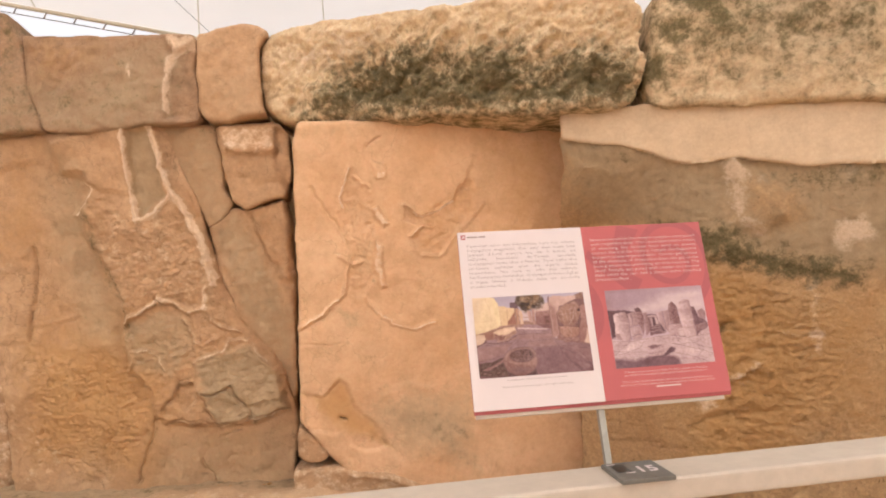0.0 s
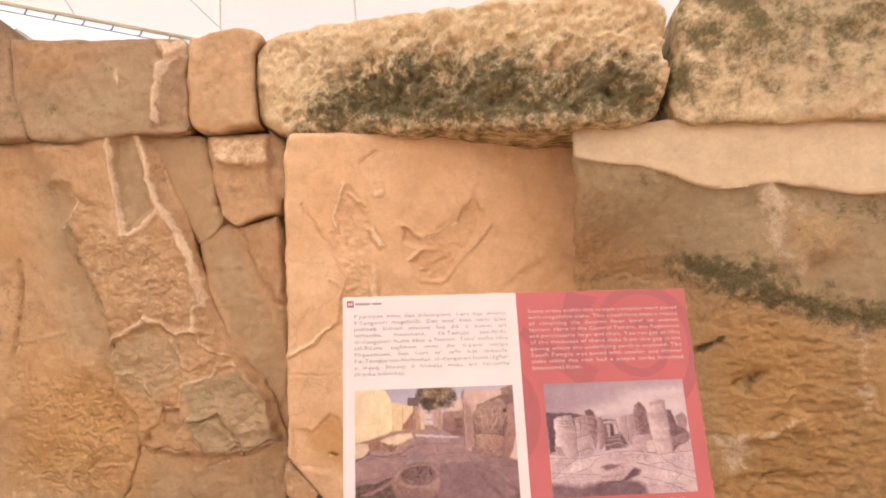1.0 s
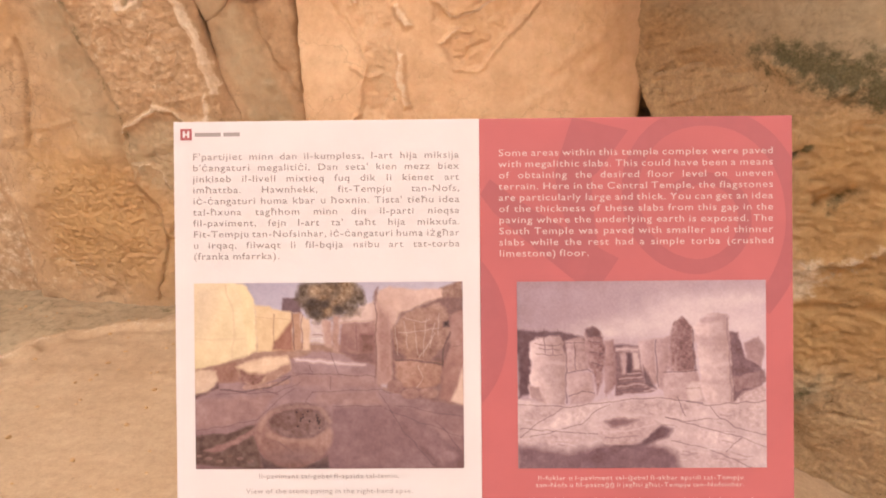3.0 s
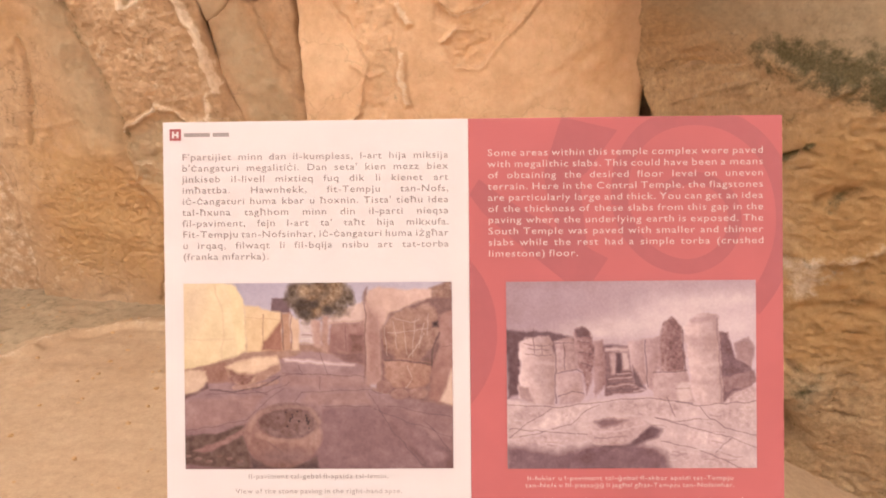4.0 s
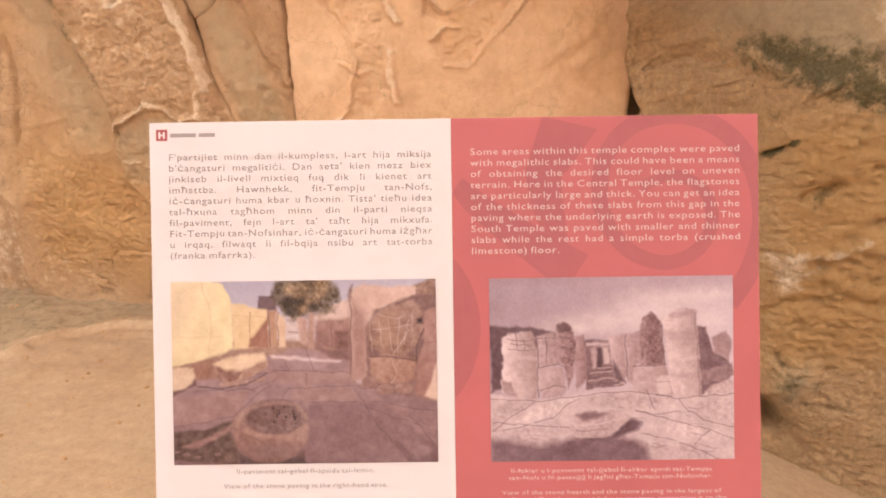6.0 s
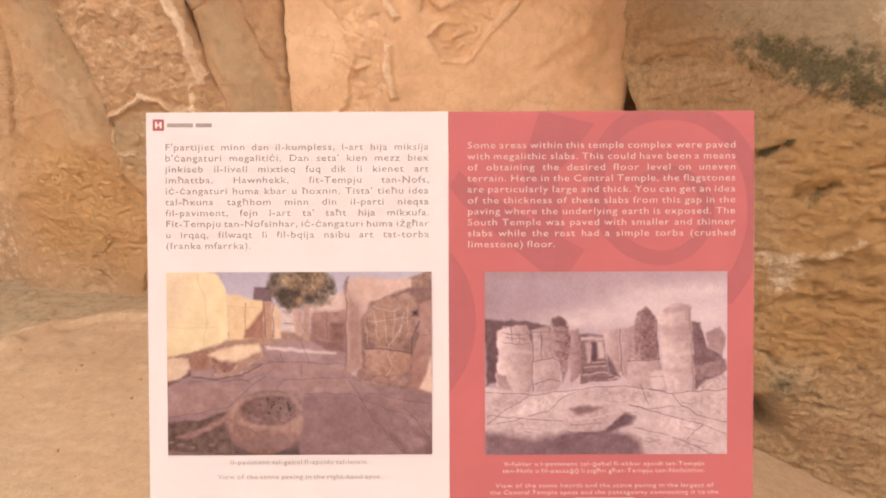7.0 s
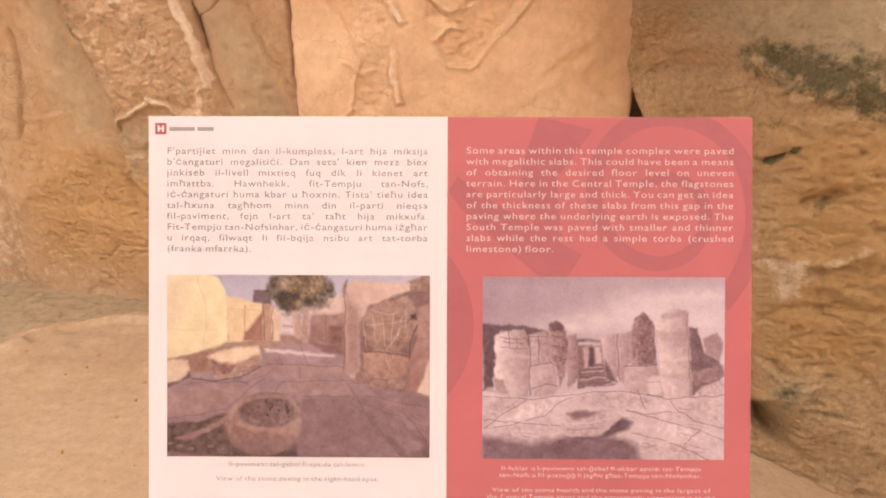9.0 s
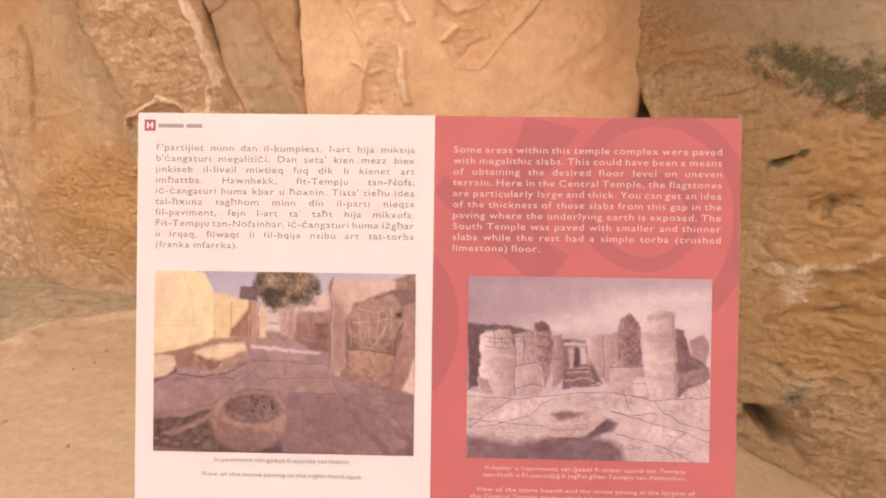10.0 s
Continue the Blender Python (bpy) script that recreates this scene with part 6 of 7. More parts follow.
ph.line([(0.308, 0.512), (0.441, 0.484)], 0.0015, (108, 80, 80), 0.42)
ph.line([(0.249, 0.573), (0.308, 0.597)], 0.0015, (108, 80, 80), 0.42)
ph.line([(0.507, 0.508), (0.507, 0.579)], 0.0015, (108, 80, 80), 0.42)
ph.poly([(-0.010, 0.823), (0.115, 0.810), (0.226, 0.755), (0.237, 0.915), (0.249, 1.011), (-0.010, 0.972)], (116, 88, 80), 12, 0.006, 0.02, 0.004, (0, 0))
ph.poly([(0.034, 0.901), (0.189, 0.813), (0.216, 0.778), (0.219, 0.819), (0.071, 0.918)], (158, 116, 108), 9, 0.006, 0.02, 0.004, (0, 0))
ph.oval(0.012, 0.929, 0.013, 0.009, (140, 106, 97), 12, 0.3, 0.02, 0.1, (0, 0))
ph.oval(0.050, 0.944, 0.013, 0.009, (140, 106, 97), 12, 0.3, 0.02, 0.1, (0, 0))
ph.oval(0.089, 0.958, 0.013, 0.009, (140, 106, 97), 12, 0.3, 0.02, 0.1, (0, 0))
ph.oval(0.127, 0.929, 0.013, 0.009, (140, 106, 97), 12, 0.3, 0.02, 0.1, (0, 0))
ph.oval(0.166, 0.944, 0.013, 0.009, (140, 106, 97), 12, 0.3, 0.02, 0.1, (0, 0))
ph.oval(0.204, 0.958, 0.013, 0.009, (140, 106, 97), 12, 0.3, 0.02, 0.1, (0, 0))
ph.poly([(0.241, 0.925), (0.367, 0.994), (0.493, 0.936), (0.497, 1.006), (0.249, 0.996)], (104, 78, 76), 8, 0.006, 0.02, 0.004, (0, 0))
ph.oval(0.364, 0.823, 0.146, 0.171, (168, 127, 117), 10, 0.03, 0.02, 0.05, (60, -90))
ph.oval(0.389, 0.745, 0.115, 0.098, (136, 102, 96), 12, 0.05, 0.014, 0.1, (140, 90))
ph.line([(0.243, 0.786), (0.266, 0.722), (0.322, 0.674), (0.396, 0.660), (0.463, 0.680), (0.503, 0.750)], 0.0081, (190, 149, 136), 0.51)
ph.line([(0.271, 0.818), (0.337, 0.849), (0.441, 0.851), (0.493, 0.803)], 0.0090, (184, 143, 131), 0.51)
ph.line([(0.308, 0.849), (0.367, 0.912), (0.396, 0.976)], 0.0025, (128, 96, 92), 0.42)
ph.oval(0.367, 0.938, 0.089, 0.034, (140, 104, 99), 8, 0.1, 0.02, 0.8, (0, 0))
for i in range(16):
    ph.oval(0.37 + 0.10 * random.random(), 0.69 + 0.10 * random.random(), 0.0035, 0.0055, (88, 66, 66), 5, 0.3)
ph.finish(1.06, 3)
ph.put("photograph", 0.0188, 0.2796, 0.1570, 0.3376, page_white, M_PHOTO, "faded colour photograph of a paved ruin")

ph = Print(416, 316, (206, 170, 174))
ph.poly([(-0.023, -0.020), (1.019, -0.050), (1.026, 0.688), (-0.016, 0.718)], (200, 166, 170), 5, 0.006, 0.1, 0.004, (34, 40))
ph.oval(0.669, 0.182, 0.144, 0.059, (230, 198, 195), 6, 0.35, 0.06, 1.4, (0, 0))
ph.oval(0.764, 0.126, 0.144, 0.051, (230, 198, 195), 6, 0.35, 0.06, 1.4, (0, 0))
ph.oval(0.541, 0.238, 0.144, 0.046, (230, 198, 195), 6, 0.35, 0.06, 1.4, (0, 0))
ph.oval(0.894, 0.260, 0.112, 0.063, (230, 198, 195), 6, 0.35, 0.06, 1.4, (0, 0))
ph.oval(0.397, 0.274, 0.128, 0.034, (230, 198, 195), 6, 0.35, 0.06, 1.4, (0, 0))
ph.oval(0.908, 0.080, 0.080, 0.034, (230, 198, 195), 6, 0.35, 0.06, 1.4, (0, 0))
ph.oval(0.123, 0.081, 0.240, 0.076, (188, 154, 160), 5, 0.3, 0.06, 1.4, (0, 0))
ph.oval(0.763, 0.031, 0.192, 0.030, (194, 160, 164), 4, 0.3, 0.05, 1.4, (0, 0))
ph.poly([(-0.004, 0.258), (0.173, 0.272), (0.246, 0.291), (0.350, 0.338), (0.487, 0.349), (0.488, 0.387), (-0.003, 0.384)], (122, 90, 93), 6, 0.006, 0.02, 0.004, (0, 0))
ph.line([(0.028, 0.257), (0.028, 0.282)], 0.0015, (110, 80, 84), 0.51)
ph.line([(0.068, 0.256), (0.068, 0.281)], 0.0015, (110, 80, 84), 0.51)
ph.line([(0.108, 0.254), (0.108, 0.280)], 0.0015, (110, 80, 84), 0.51)
ph.line([(0.166, 0.253), (0.166, 0.278)], 0.0015, (110, 80, 84), 0.51)
ph.poly([(-0.004, 0.629), (0.192, 0.661), (0.400, 0.626), (0.585, 0.612), (1.010, 0.642), (1.013, 1.016), (-0.013, 1.013)], (216, 181, 178), 9, 0.006, 0.03, 0.004, (0, 0))
ph.poly([(0.003, 0.329), (0.054, 0.328), (0.054, 0.594), (0.006, 0.620)], (116, 84, 87), 9, 0.006, 0.02, 0.004, (0, 0))
ph.poly([(0.391, 0.360), (0.491, 0.349), (0.508, 0.534), (0.551, 0.588), (0.397, 0.609)], (146, 110, 110), 10, 0.005, 0.012, 0.004, (0, 0))
ph.poly([(0.398, 0.352), (0.488, 0.360), (0.488, 0.379), (0.398, 0.373)], (210, 174, 171), 4, 0.006, 0.02, 0.004, (0, 0))
ph.poly([(0.416, 0.385), (0.440, 0.384), (0.442, 0.498), (0.418, 0.499)], (196, 158, 156), 6, 0.006, 0.02, 0.004, (0, 0))
ph.poly([(0.462, 0.379), (0.488, 0.383), (0.492, 0.476), (0.466, 0.472)], (216, 180, 176), 6, 0.006, 0.02, 0.004, (0, 0))
ph.poly([(0.441, 0.388), (0.461, 0.388), (0.463, 0.498), (0.444, 0.498)], (108, 78, 82), 5, 0.006, 0.02, 0.004, (0, 0))
ph.line([(0.407, 0.529), (0.505, 0.513)], 0.0031, (216, 180, 178), 0.59)
ph.line([(0.400, 0.565), (0.521, 0.551)], 0.0031, (216, 180, 178), 0.59)
ph.line([(0.512, 0.585), (0.579, 0.574)], 0.0031, (216, 180, 178), 0.59)
ph.line([(0.447, 0.498), (0.498, 0.492)], 0.0031, (216, 180, 178), 0.59)
ph.line([(0.408, 0.548), (0.512, 0.534)], 0.0022, (118, 86, 88), 0.51)
ph.line([(0.400, 0.588), (0.528, 0.572)], 0.0022, (118, 86, 88), 0.51)
ph.poly([(0.346, 0.319), (0.391, 0.314), (0.396, 0.550), (0.355, 0.615)], (172, 132, 130), 9, 0.006, 0.02, 0.004, (-500, 0))
ph.poly([(0.269, 0.279), (0.288, 0.245), (0.320, 0.248), (0.339, 0.273), (0.348, 0.328), (0.346, 0.518), (0.320, 0.611), (0.309, 0.481), (0.283, 0.460), (0.273, 0.340)], (164, 124, 122), 16, 0.005, 0.012, 0.006, (-300, 0))
ph.poly([(0.275, 0.258), (0.300, 0.243), (0.330, 0.261), (0.333, 0.299), (0.282, 0.296)], (126, 92, 93), 10, 0.006, 0.02, 0.004, (0, 0))
ph.line([(0.288, 0.313), (0.337, 0.328)], 0.0019, (108, 78, 80), 0.51)
ph.line([(0.289, 0.376), (0.344, 0.387)], 0.0019, (108, 78, 80), 0.51)
ph.line([(0.302, 0.435), (0.344, 0.455)], 0.0019, (108, 78, 80), 0.51)
ph.poly([(0.189, 0.318), (0.263, 0.296), (0.279, 0.361), (0.285, 0.469), (0.263, 0.482), (0.197, 0.482)], (190, 152, 149), 11, 0.005, 0.014, 0.004, (-260, 0))
ph.poly([(0.197, 0.492), (0.303, 0.485), (0.314, 0.607), (0.292, 0.650), (0.215, 0.657), (0.200, 0.585)], (196, 158, 155), 10, 0.006, 0.02, 0.004, (-150, -40))
ph.line([(0.197, 0.486), (0.283, 0.473), (0.306, 0.485)], 0.0019, (106, 76, 79), 0.51)
ph.line([(0.208, 0.615), (0.256, 0.592), (0.310, 0.599)], 0.0019, (106, 76, 79), 0.51)
ph.line([(0.196, 0.332), (0.269, 0.326)], 0.0019, (106, 76, 79), 0.51)
ph.line([(0.229, 0.331), (0.235, 0.474)], 0.0019, (106, 76, 79), 0.51)
ph.line([(0.191, 0.324), (0.199, 0.649)], 0.0031, (112, 82, 84), 0.51)
ph.poly([(0.045, 0.328), (0.073, 0.298), (0.173, 0.293), (0.189, 0.332), (0.195, 0.480), (0.189, 0.661), (0.112, 0.653), (0.051, 0.623), (0.042, 0.558), (0.056, 0.463)], (212, 175, 171), 9, 0.005, 0.02, 0.005, (-480, 20))
ph.line([(0.074, 0.331), (0.125, 0.347), (0.180, 0.333)], 0.0019, (128, 94, 95), 0.51)
ph.line([(0.077, 0.382), (0.126, 0.397), (0.177, 0.392)], 0.0019, (128, 94, 95), 0.51)
ph.line([(0.085, 0.356), (0.173, 0.366)], 0.0019, (128, 94, 95), 0.51)
ph.line([(0.109, 0.301), (0.113, 0.381)], 0.0019, (128, 94, 95), 0.51)
ph.line([(0.141, 0.334), (0.145, 0.393)], 0.0019, (128, 94, 95), 0.51)
ph.line([(0.049, 0.463), (0.110, 0.429), (0.190, 0.442)], 0.0072, (228, 192, 188), 0.42)
ph.poly([(0.047, 0.558), (0.087, 0.567), (0.112, 0.653), (0.053, 0.625)], (188, 150, 147), 10, 0.006, 0.02, 0.004, (0, 0))
ph.poly([(0.487, 0.328), (0.548, 0.305), (0.563, 0.543), (0.515, 0.568)], (194, 155, 152), 9, 0.006, 0.02, 0.004, (-500, 0))
ph.poly([(0.558, 0.313), (0.610, 0.295), (0.613, 0.447), (0.589, 0.587), (0.563, 0.571)], (190, 151, 149), 9, 0.006, 0.02, 0.004, (-350, 0))
ph.line([(0.554, 0.318), (0.565, 0.566)], 0.0025, (106, 77, 80), 0.51)
ph.poly([(0.504, 0.450), (0.531, 0.513), (0.560, 0.579), (0.512, 0.555)], (122, 90, 92), 7, 0.006, 0.02, 0.004, (0, 0))
ph.poly([(0.612, 0.312), (0.621, 0.261), (0.640, 0.214), (0.669, 0.192), (0.691, 0.221), (0.708, 0.259), (0.715, 0.486), (0.615, 0.489)], (162, 122, 120), 18, 0.005, 0.011, 0.007, (-350, 0))
ph.poly([(0.590, 0.494), (0.720, 0.482), (0.733, 0.545), (0.750, 0.646), (0.590, 0.635)], (198, 160, 157), 9, 0.006, 0.02, 0.004, (-100, -60))
ph.line([(0.591, 0.492), (0.720, 0.482)], 0.0022, (110, 80, 82), 0.51)
ph.line([(0.708, 0.263), (0.715, 0.482)], 0.0037, (108, 78, 80), 0.51)
ph.poly([(0.849, 0.271), (0.884, 0.279), (0.914, 0.409), (0.979, 0.462), (0.999, 0.533), (0.980, 0.563), (0.866, 0.655)], (136, 101, 103), 11, 0.005, 0.015, 0.004, (0, 0))
ph.poly([(0.911, 0.337), (0.971, 0.302), (0.994, 0.356), (0.979, 0.462), (0.921, 0.417)], (176, 137, 135), 9, 0.006, 0.02, 0.004, (0, 0))
ph.poly([(0.867, 0.516), (0.992, 0.478), (0.999, 0.541), (0.977, 0.567), (0.871, 0.592)], (158, 120, 119), 11, 0.005, 0.014, 0.004, (0, 0))
ph.poly([(0.913, 0.590), (0.999, 0.563), (1.003, 0.643), (0.869, 0.659)], (206, 169, 166), 14, 0.006, 0.012, 0.004, (0, 0))
ph.poly([(0.711, 0.246), (0.746, 0.203), (0.778, 0.172), (0.842, 0.179), (0.851, 0.292), (0.857, 0.461), (0.870, 0.655), (0.769, 0.666), (0.746, 0.612), (0.729, 0.444)], (212, 175, 171), 9, 0.005, 0.022, 0.005, (-330, 20))
ph.line([(0.715, 0.313), (0.782, 0.328), (0.851, 0.305)], 0.0180, (178, 139, 137), 0.42)
ph.line([(0.749, 0.215), (0.842, 0.200)], 0.0108, (172, 133, 132), 0.42)
ph.line([(0.726, 0.444), (0.783, 0.459), (0.857, 0.440)], 0.0090, (232, 196, 192), 0.42)
ph.line([(0.744, 0.538), (0.864, 0.545)], 0.0126, (186, 148, 145), 0.34)
ph.line([(0.848, 0.208), (0.862, 0.651)], 0.0037, (140, 104, 105), 0.42)
ph.poly([(0.685, 0.555), (0.704, 0.537), (0.733, 0.549), (0.739, 0.637), (0.689, 0.647), (0.682, 0.593)], (222, 187, 182), 6, 0.006, 0.02, 0.004, (0, 0))
ph.line([(0.682, 0.576), (0.736, 0.570)], 0.0019, (150, 114, 114), 0.51)
ph.line([(0.686, 0.647), (0.745, 0.650)], 0.0031, (108, 80, 82), 0.51)
ph.poly([(0.007, 0.675), (0.176, 0.675), (0.065, 0.783), (0.008, 0.823)], (206, 170, 167), 13, 0.012, 0.014, 0.01, (0, 0))
ph.poly([(0.193, 0.680), (0.369, 0.656), (0.273, 0.752), (0.097, 0.799)], (228, 193, 189), 13, 0.012, 0.014, 0.01, (0, 0))
ph.poly([(0.401, 0.647), (0.593, 0.637), (0.769, 0.670), (0.674, 0.720), (0.417, 0.706)], (210, 174, 171), 13, 0.012, 0.014, 0.01, (0, 0))
ph.poly([(0.786, 0.678), (0.994, 0.656), (0.998, 0.805), (0.867, 0.773)], (212, 176, 173), 13, 0.012, 0.014, 0.01, (0, 0))
ph.poly([(0.643, 0.805), (0.835, 0.799), (0.996, 0.900), (0.804, 0.885)], (226, 190, 187), 13, 0.012, 0.014, 0.01, (0, 0))
ph.poly([(0.675, 0.888), (0.836, 0.915), (0.933, 0.991), (0.676, 0.994)], (206, 169, 167), 13, 0.012, 0.014, 0.01, (0, 0))
ph.poly([(0.008, 0.844), (0.162, 0.818), (0.322, 0.831), (0.195, 0.891), (0.008, 0.869)], (210, 174, 171), 13, 0.012, 0.014, 0.01, (0, 0))
ph.line([(0.006, 0.658), (0.112, 0.664), (0.208, 0.674), (0.400, 0.639), (0.593, 0.625), (0.769, 0.666), (0.997, 0.647)], 0.0021, (122, 90, 93), 0.47)
ph.line([(0.369, 0.656), (0.292, 0.720), (0.257, 0.763), (0.050, 0.834)], 0.0021, (122, 90, 93), 0.47)
ph.line([(0.008, 0.835), (0.081, 0.757), (0.176, 0.679)], 0.0021, (122, 90, 93), 0.47)
ph.line([(0.773, 0.670), (0.818, 0.737), (0.870, 0.782), (0.999, 0.829)], 0.0021, (122, 90, 93), 0.47)
ph.line([(0.594, 0.726), (0.771, 0.793), (0.899, 0.840), (0.999, 0.896)], 0.0021, (122, 90, 93), 0.47)
ph.line([(0.621, 0.852), (0.788, 0.910), (0.936, 0.995)], 0.0021, (122, 90, 93), 0.47)
ph.line([(0.818, 0.737), (0.674, 0.753), (0.594, 0.726)], 0.0021, (122, 90, 93), 0.47)
ph.line([(0.899, 0.840), (0.836, 0.915)], 0.0021, (122, 90, 93), 0.47)
ph.line([(0.641, 0.623), (0.674, 0.720)], 0.0021, (122, 90, 93), 0.47)
ph.line([(0.008, 0.785), (0.130, 0.802), (0.322, 0.814)], 0.0021, (122, 90, 93), 0.47)
for i in range(60):
    x, y = random.random(), 0.69 + 0.30 * random.random()
    ph.line([(x, y), (x + 0.06 * random.random(), y + 0.02 * (random.random() - 0.3))], 0.0028, random.choice(((168, 132, 132), (232, 200, 197))), 0.45)
ph.poly([(-0.004, 0.874), (0.098, 0.888), (0.203, 0.914), (0.355, 0.876), (0.547, 0.867), (0.641, 0.927), (0.654, 1.020), (-0.013, 1.026)], (138, 103, 107), 9, 0.02, 0.03, 0.006, (0, 0))
ph.poly([(0.496, 0.872), (0.554, 0.757), (0.623, 0.797), (0.604, 0.831), (0.515, 0.884), (0.403, 0.892), (0.355, 0.876)], (116, 84, 88), 8, 0.01, 0.02, 0.004, (0, 0))
ph.poly([(0.331, 0.763), (0.353, 0.737), (0.417, 0.720), (0.546, 0.732), (0.575, 0.765), (0.546, 0.808), (0.483, 0.864), (0.355, 0.876), (0.329, 0.822)], (208, 171, 168), 11, 0.006, 0.014, 0.006, (-60, -130))
ph.poly([(0.350, 0.754), (0.417, 0.729), (0.485, 0.746), (0.450, 0.768), (0.383, 0.783)], (146, 109, 110), 8, 0.008, 0.02, 0.004, (0, 0))
ph.line([(0.338, 0.797), (0.434, 0.802), (0.538, 0.770)], 0.0037, (226, 190, 186), 0.51)
ph.line([(0.354, 0.838), (0.482, 0.830)], 0.0025, (150, 114, 114), 0.51)
ph.finish(1.04, 4)
ph.put("photograph", 0.3318, 0.5705, 0.1577, 0.3382, page_red, M_PHOTO, "faded grey photograph of a ruined temple")


rail = tagged(new("handrail"), "cream painted handrail of the visitor walkway", "railing")
rail.matrix_world = pose(0.5, 1.47, 0, 0, 0, 2)
bm = bmesh.new()
box(bm, -2.2, 2.6, -0.085, 0.045, 1.0, 1.05, 0.01)
part("top_bar", bm, M_RAIL, rail)
for x in (-1.9, 2.3):
    bm = bmesh.new()
    box(bm, x - 0.03, x + 0.03, -0.05, 0.01, -0.2, 1.01, 0.005)
    part("post", bm, M_RAIL, rail)

plate = tagged(new("stop_plate"), "grey metal stop plate with white numerals on the handrail", "sign")
plate.matrix_world = pose(0.52, 1.372, 1.05, 0, 0, 1)
bm = bmesh.new()
box(bm, 0, 0.116, 0, 0.118, 0.0, 0.010, 0.002)
part("plate", bm, M_PLATE, plate)

# ---- tent roof and the distance ----
def edge_height(x):
    return max(2.5, 6.22 - 0.2 * (x + 3.26))


def canopy_height(x, y):
    k = (14.0 - y) / 28.0
    return edge_height(x) * (1 - k) + 1.2 * k + 5.0 * math.sin(math.pi * k)


bm = bmesh.new()
nx, ny = 40, 30
vs = [[bm.verts.new((-22 + 44 * i / nx, 14 - 28 * j / ny, canopy_height(-22 + 44 * i / nx, 14 - 28 * j / ny))) for j in range(ny + 1)] for i in range(nx + 1)]
for i in range(nx):
    for j in range(ny):
        bm.faces.new((vs[i][j], vs[i + 1][j], vs[i + 1][j + 1], vs[i][j + 1]))
tagged(part("tent_roof", bm, M_FABRIC, smooth=True), "white translucent tent roof stretched over the ruins", "roof", "", "structure")

beam = tagged(new("roof_edge_beam"), "long cream edge beam of the tent roof with dark clips", "beam")
bm = bmesh.new()
tube(bm, (-16.0, 14.02, edge_height(-16.0)), (8.0, 14.02, edge_height(8.0)), 0.055, 12)
part("beam", bm, M_BEAM, beam)
bm = bmesh.new()
tube(bm, (-16.0, 14.02, edge_height(-16.0) - 0.16), (8.0, 14.02, edge_height(8.0) - 0.16), 0.011, 8)
part("lacing_rope", bm, M_WIRE, beam)
for i in range(26):
    x = -12.4 + 0.53 * i
    bm = bmesh.new()
    tube(bm, (x - 0.03, 14.02, edge_height(x) - 0.16), (x + 0.03, 14.02, edge_height(x) - 0.05), 0.018, 6)
    part("clip", bm, M_WIRE, beam, "dark clip")
for x in (-15.9, 7.9):
    bm = bmesh.new()
    tube(bm, (x, 14.02, -0.1), (x, 14.02, edge_height(x)), 0.09, 12)
    part("mast", bm, M_BEAM, beam)

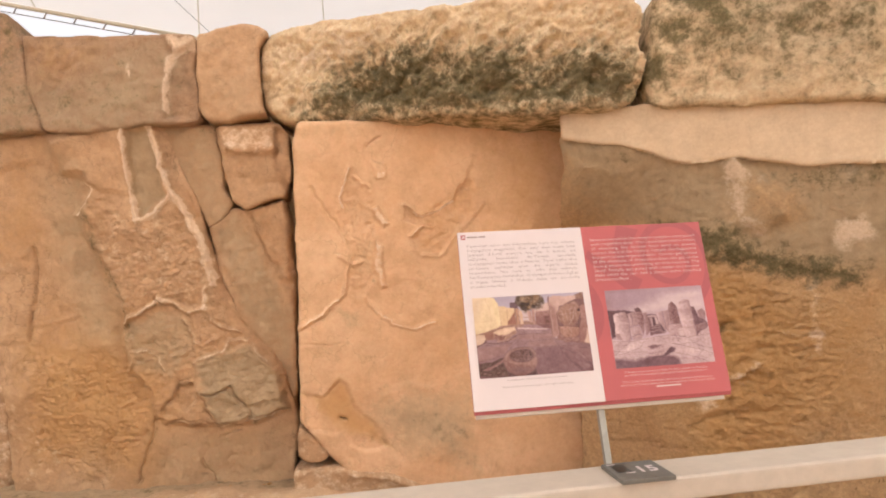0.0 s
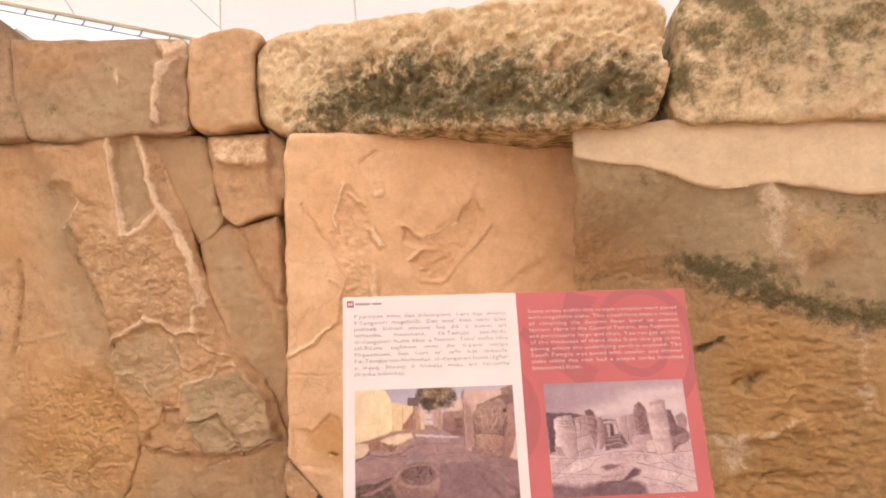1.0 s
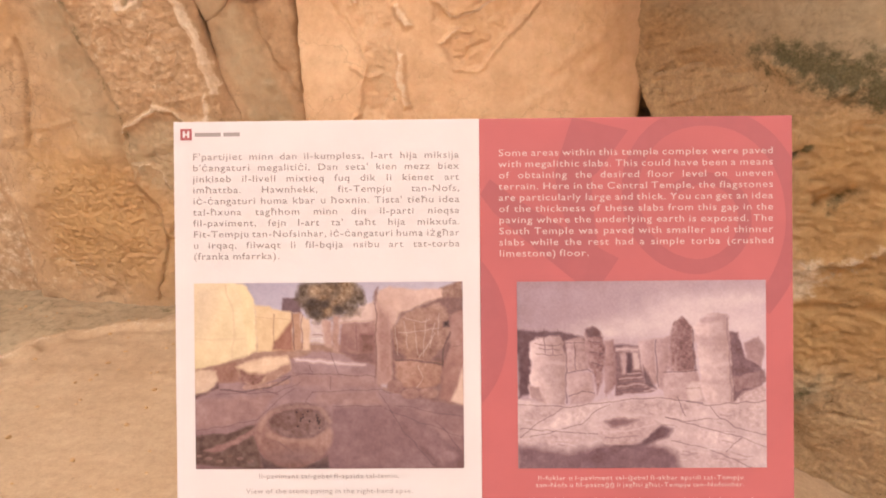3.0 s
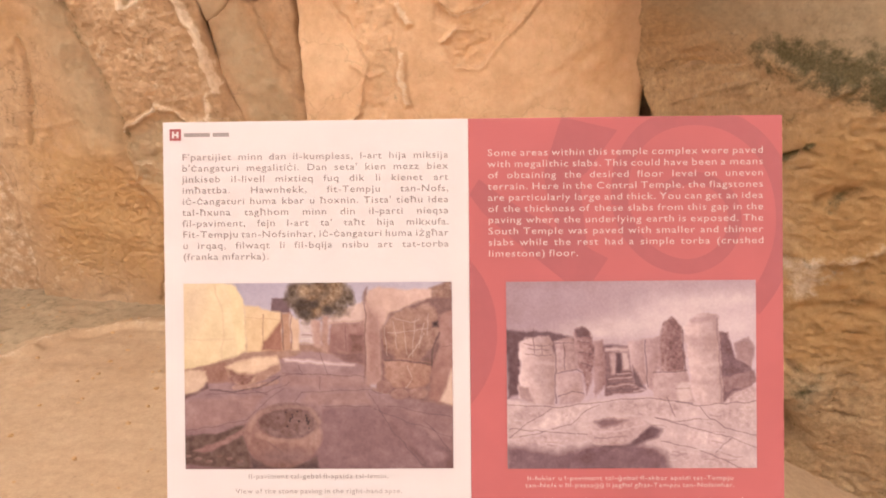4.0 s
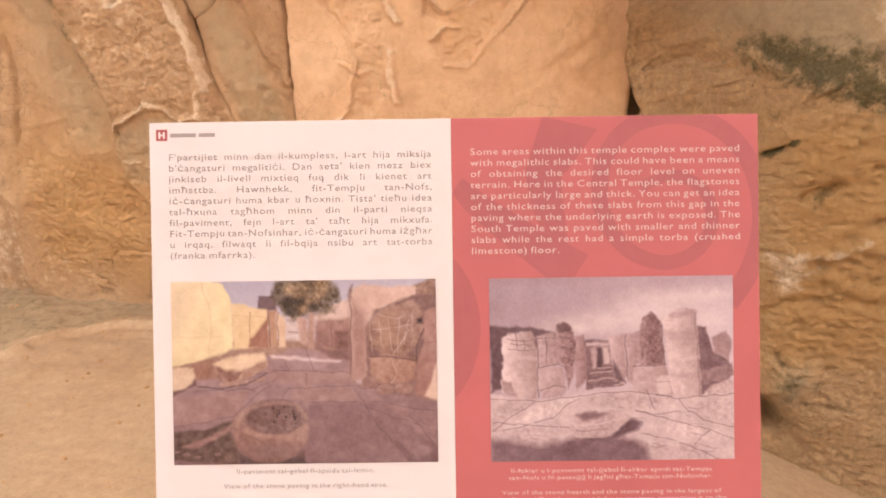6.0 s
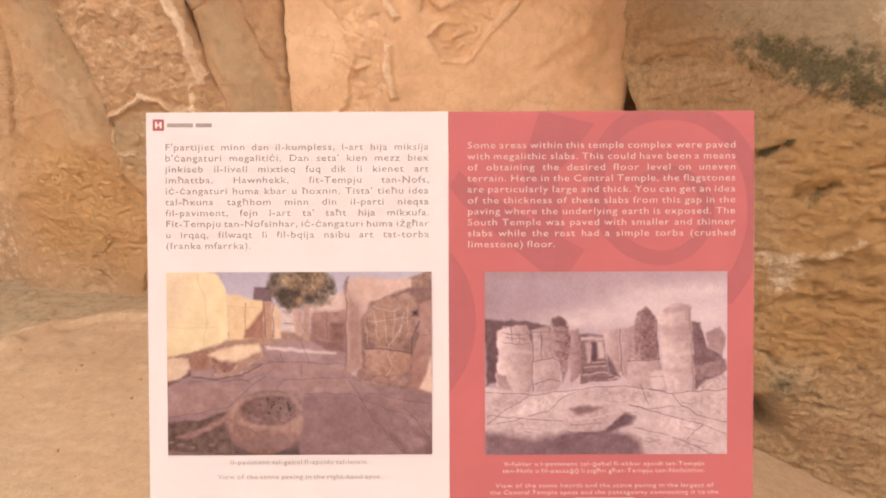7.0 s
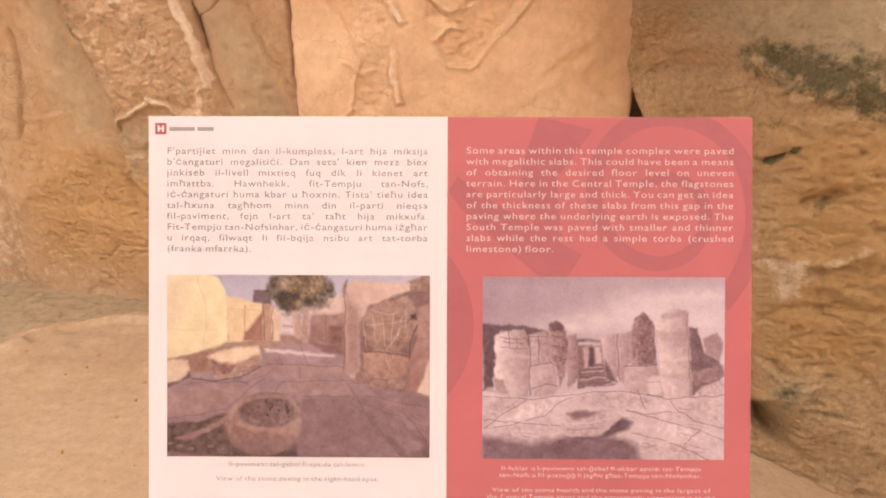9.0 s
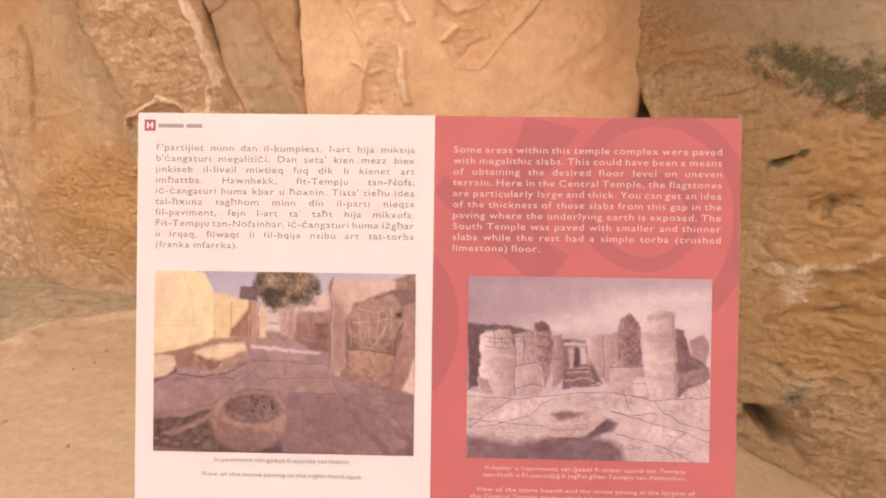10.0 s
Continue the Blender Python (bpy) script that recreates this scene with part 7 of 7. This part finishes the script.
mast = tagged(new("roof_mast"), "thin steel mast behind the wall carrying the roof", "mast")
bm = bmesh.new()
tube(bm, (-1.75, 9.0, -0.1), (-1.73, 9.0, canopy_height(-1.73, 9.0)), 0.008, 8)
part("pole", bm, M_BEAM, mast)
bm = bmesh.new()
tube(bm, (-1.62, 9.0, 4.55), (-3.4, 9.0, 6.35), 0.004, 6)
tube(bm, (-1.62, 9.0, 4.55), (-1.75, 9.0, 4.3), 0.005, 6)
part("stay_cable", bm, M_WIRE, mast)
for x in (-5.63, -0.28, 5.4):
    bm = bmesh.new()
    pts = [(x, 13.9 - 1.2 * j, canopy_height(x, 13.9 - 1.2 * j) - 0.03) for j in range(10)]
    for a, b in zip(pts, pts[1:]):
        tube(bm, a, b, 0.012, 6)
    tagged(part("roof_seam", bm, M_BEAM), "welded seam of the tent roof", "seam", "", "structure")

house = tagged(new("apartment_building"), "pale plastered building far behind the wall", "building")
house.matrix_world = pose(-14.6, 27.0, 0)
bm = bmesh.new()
box(bm, -3.0, 1.0, 0, 5, -0.1, 10.9)
part("wall", bm, M_HOUSE, house)
bm = bmesh.new()
box(bm, -3.1, 1.1, -0.1, 5.1, 10.9, 11.1)
part("parapet", bm, M_HOUSE, house)
for k in range(2):
    bm = bmesh.new()
    box(bm, -2.3 + 1.7 * k, -1.5 + 1.7 * k, -0.03, 0.05, 8.6, 9.9)
    part("window", bm, M_STEEL, house, "grey shuttered window")

# numerals on the stop plate
bm = bmesh.new()
v, f, w = words_mesh("15", 0.054, 1.1, 0.03)
vs = [bm.verts.new((0.054 + p[0] * 0.85, 0.042 + p[1], 0.0104)) for p in v]
for q in f:
    bm.faces.new([vs[i] for i in q])
part("numerals", bm, M_PAGE, plate, "white numerals")
for k, (x0, x1, y0, y1, mt) in enumerate(((0.012, 0.042, 0.050, 0.102, "ink"), (0.008, 0.026, 0.104, 0.108, "white"), (0.028, 0.048, 0.042, 0.046, "white"))):
    bm = bmesh.new()
    box(bm, x0, x1, y0, y1, 0.0095, 0.0104)
    part("symbol", bm, M_PAGE if mt == "white" else M_DARK, plate, "small audio symbol")

# bright haze of the far sky beyond the open edge of the roof
M_HAZE = bpy.data.materials.new("bright_haze")
M_HAZE.use_nodes = True
hn = M_HAZE.node_tree
em = hn.nodes.new("ShaderNodeEmission")
em.inputs[0].default_value, em.inputs[1].default_value = (0.98, 0.96, 1.0, 1), 1.7
hn.links.new(em.outputs[0], hn.nodes["Material Output"].inputs[0])
bm = bmesh.new()
rows = [[bm.verts.new((300 * math.sin(a), 300 * math.cos(a), z)) for z in (-2, 140)] for a in np.linspace(-1.1, 1.1, 24)]
for (a, b), (c, d) in zip(rows, rows[1:]):
    bm.faces.new((a, c, d, b))
tagged(part("backdrop", bm, M_HAZE), "bright hazy sky in the distance", "sky", "", "structure")
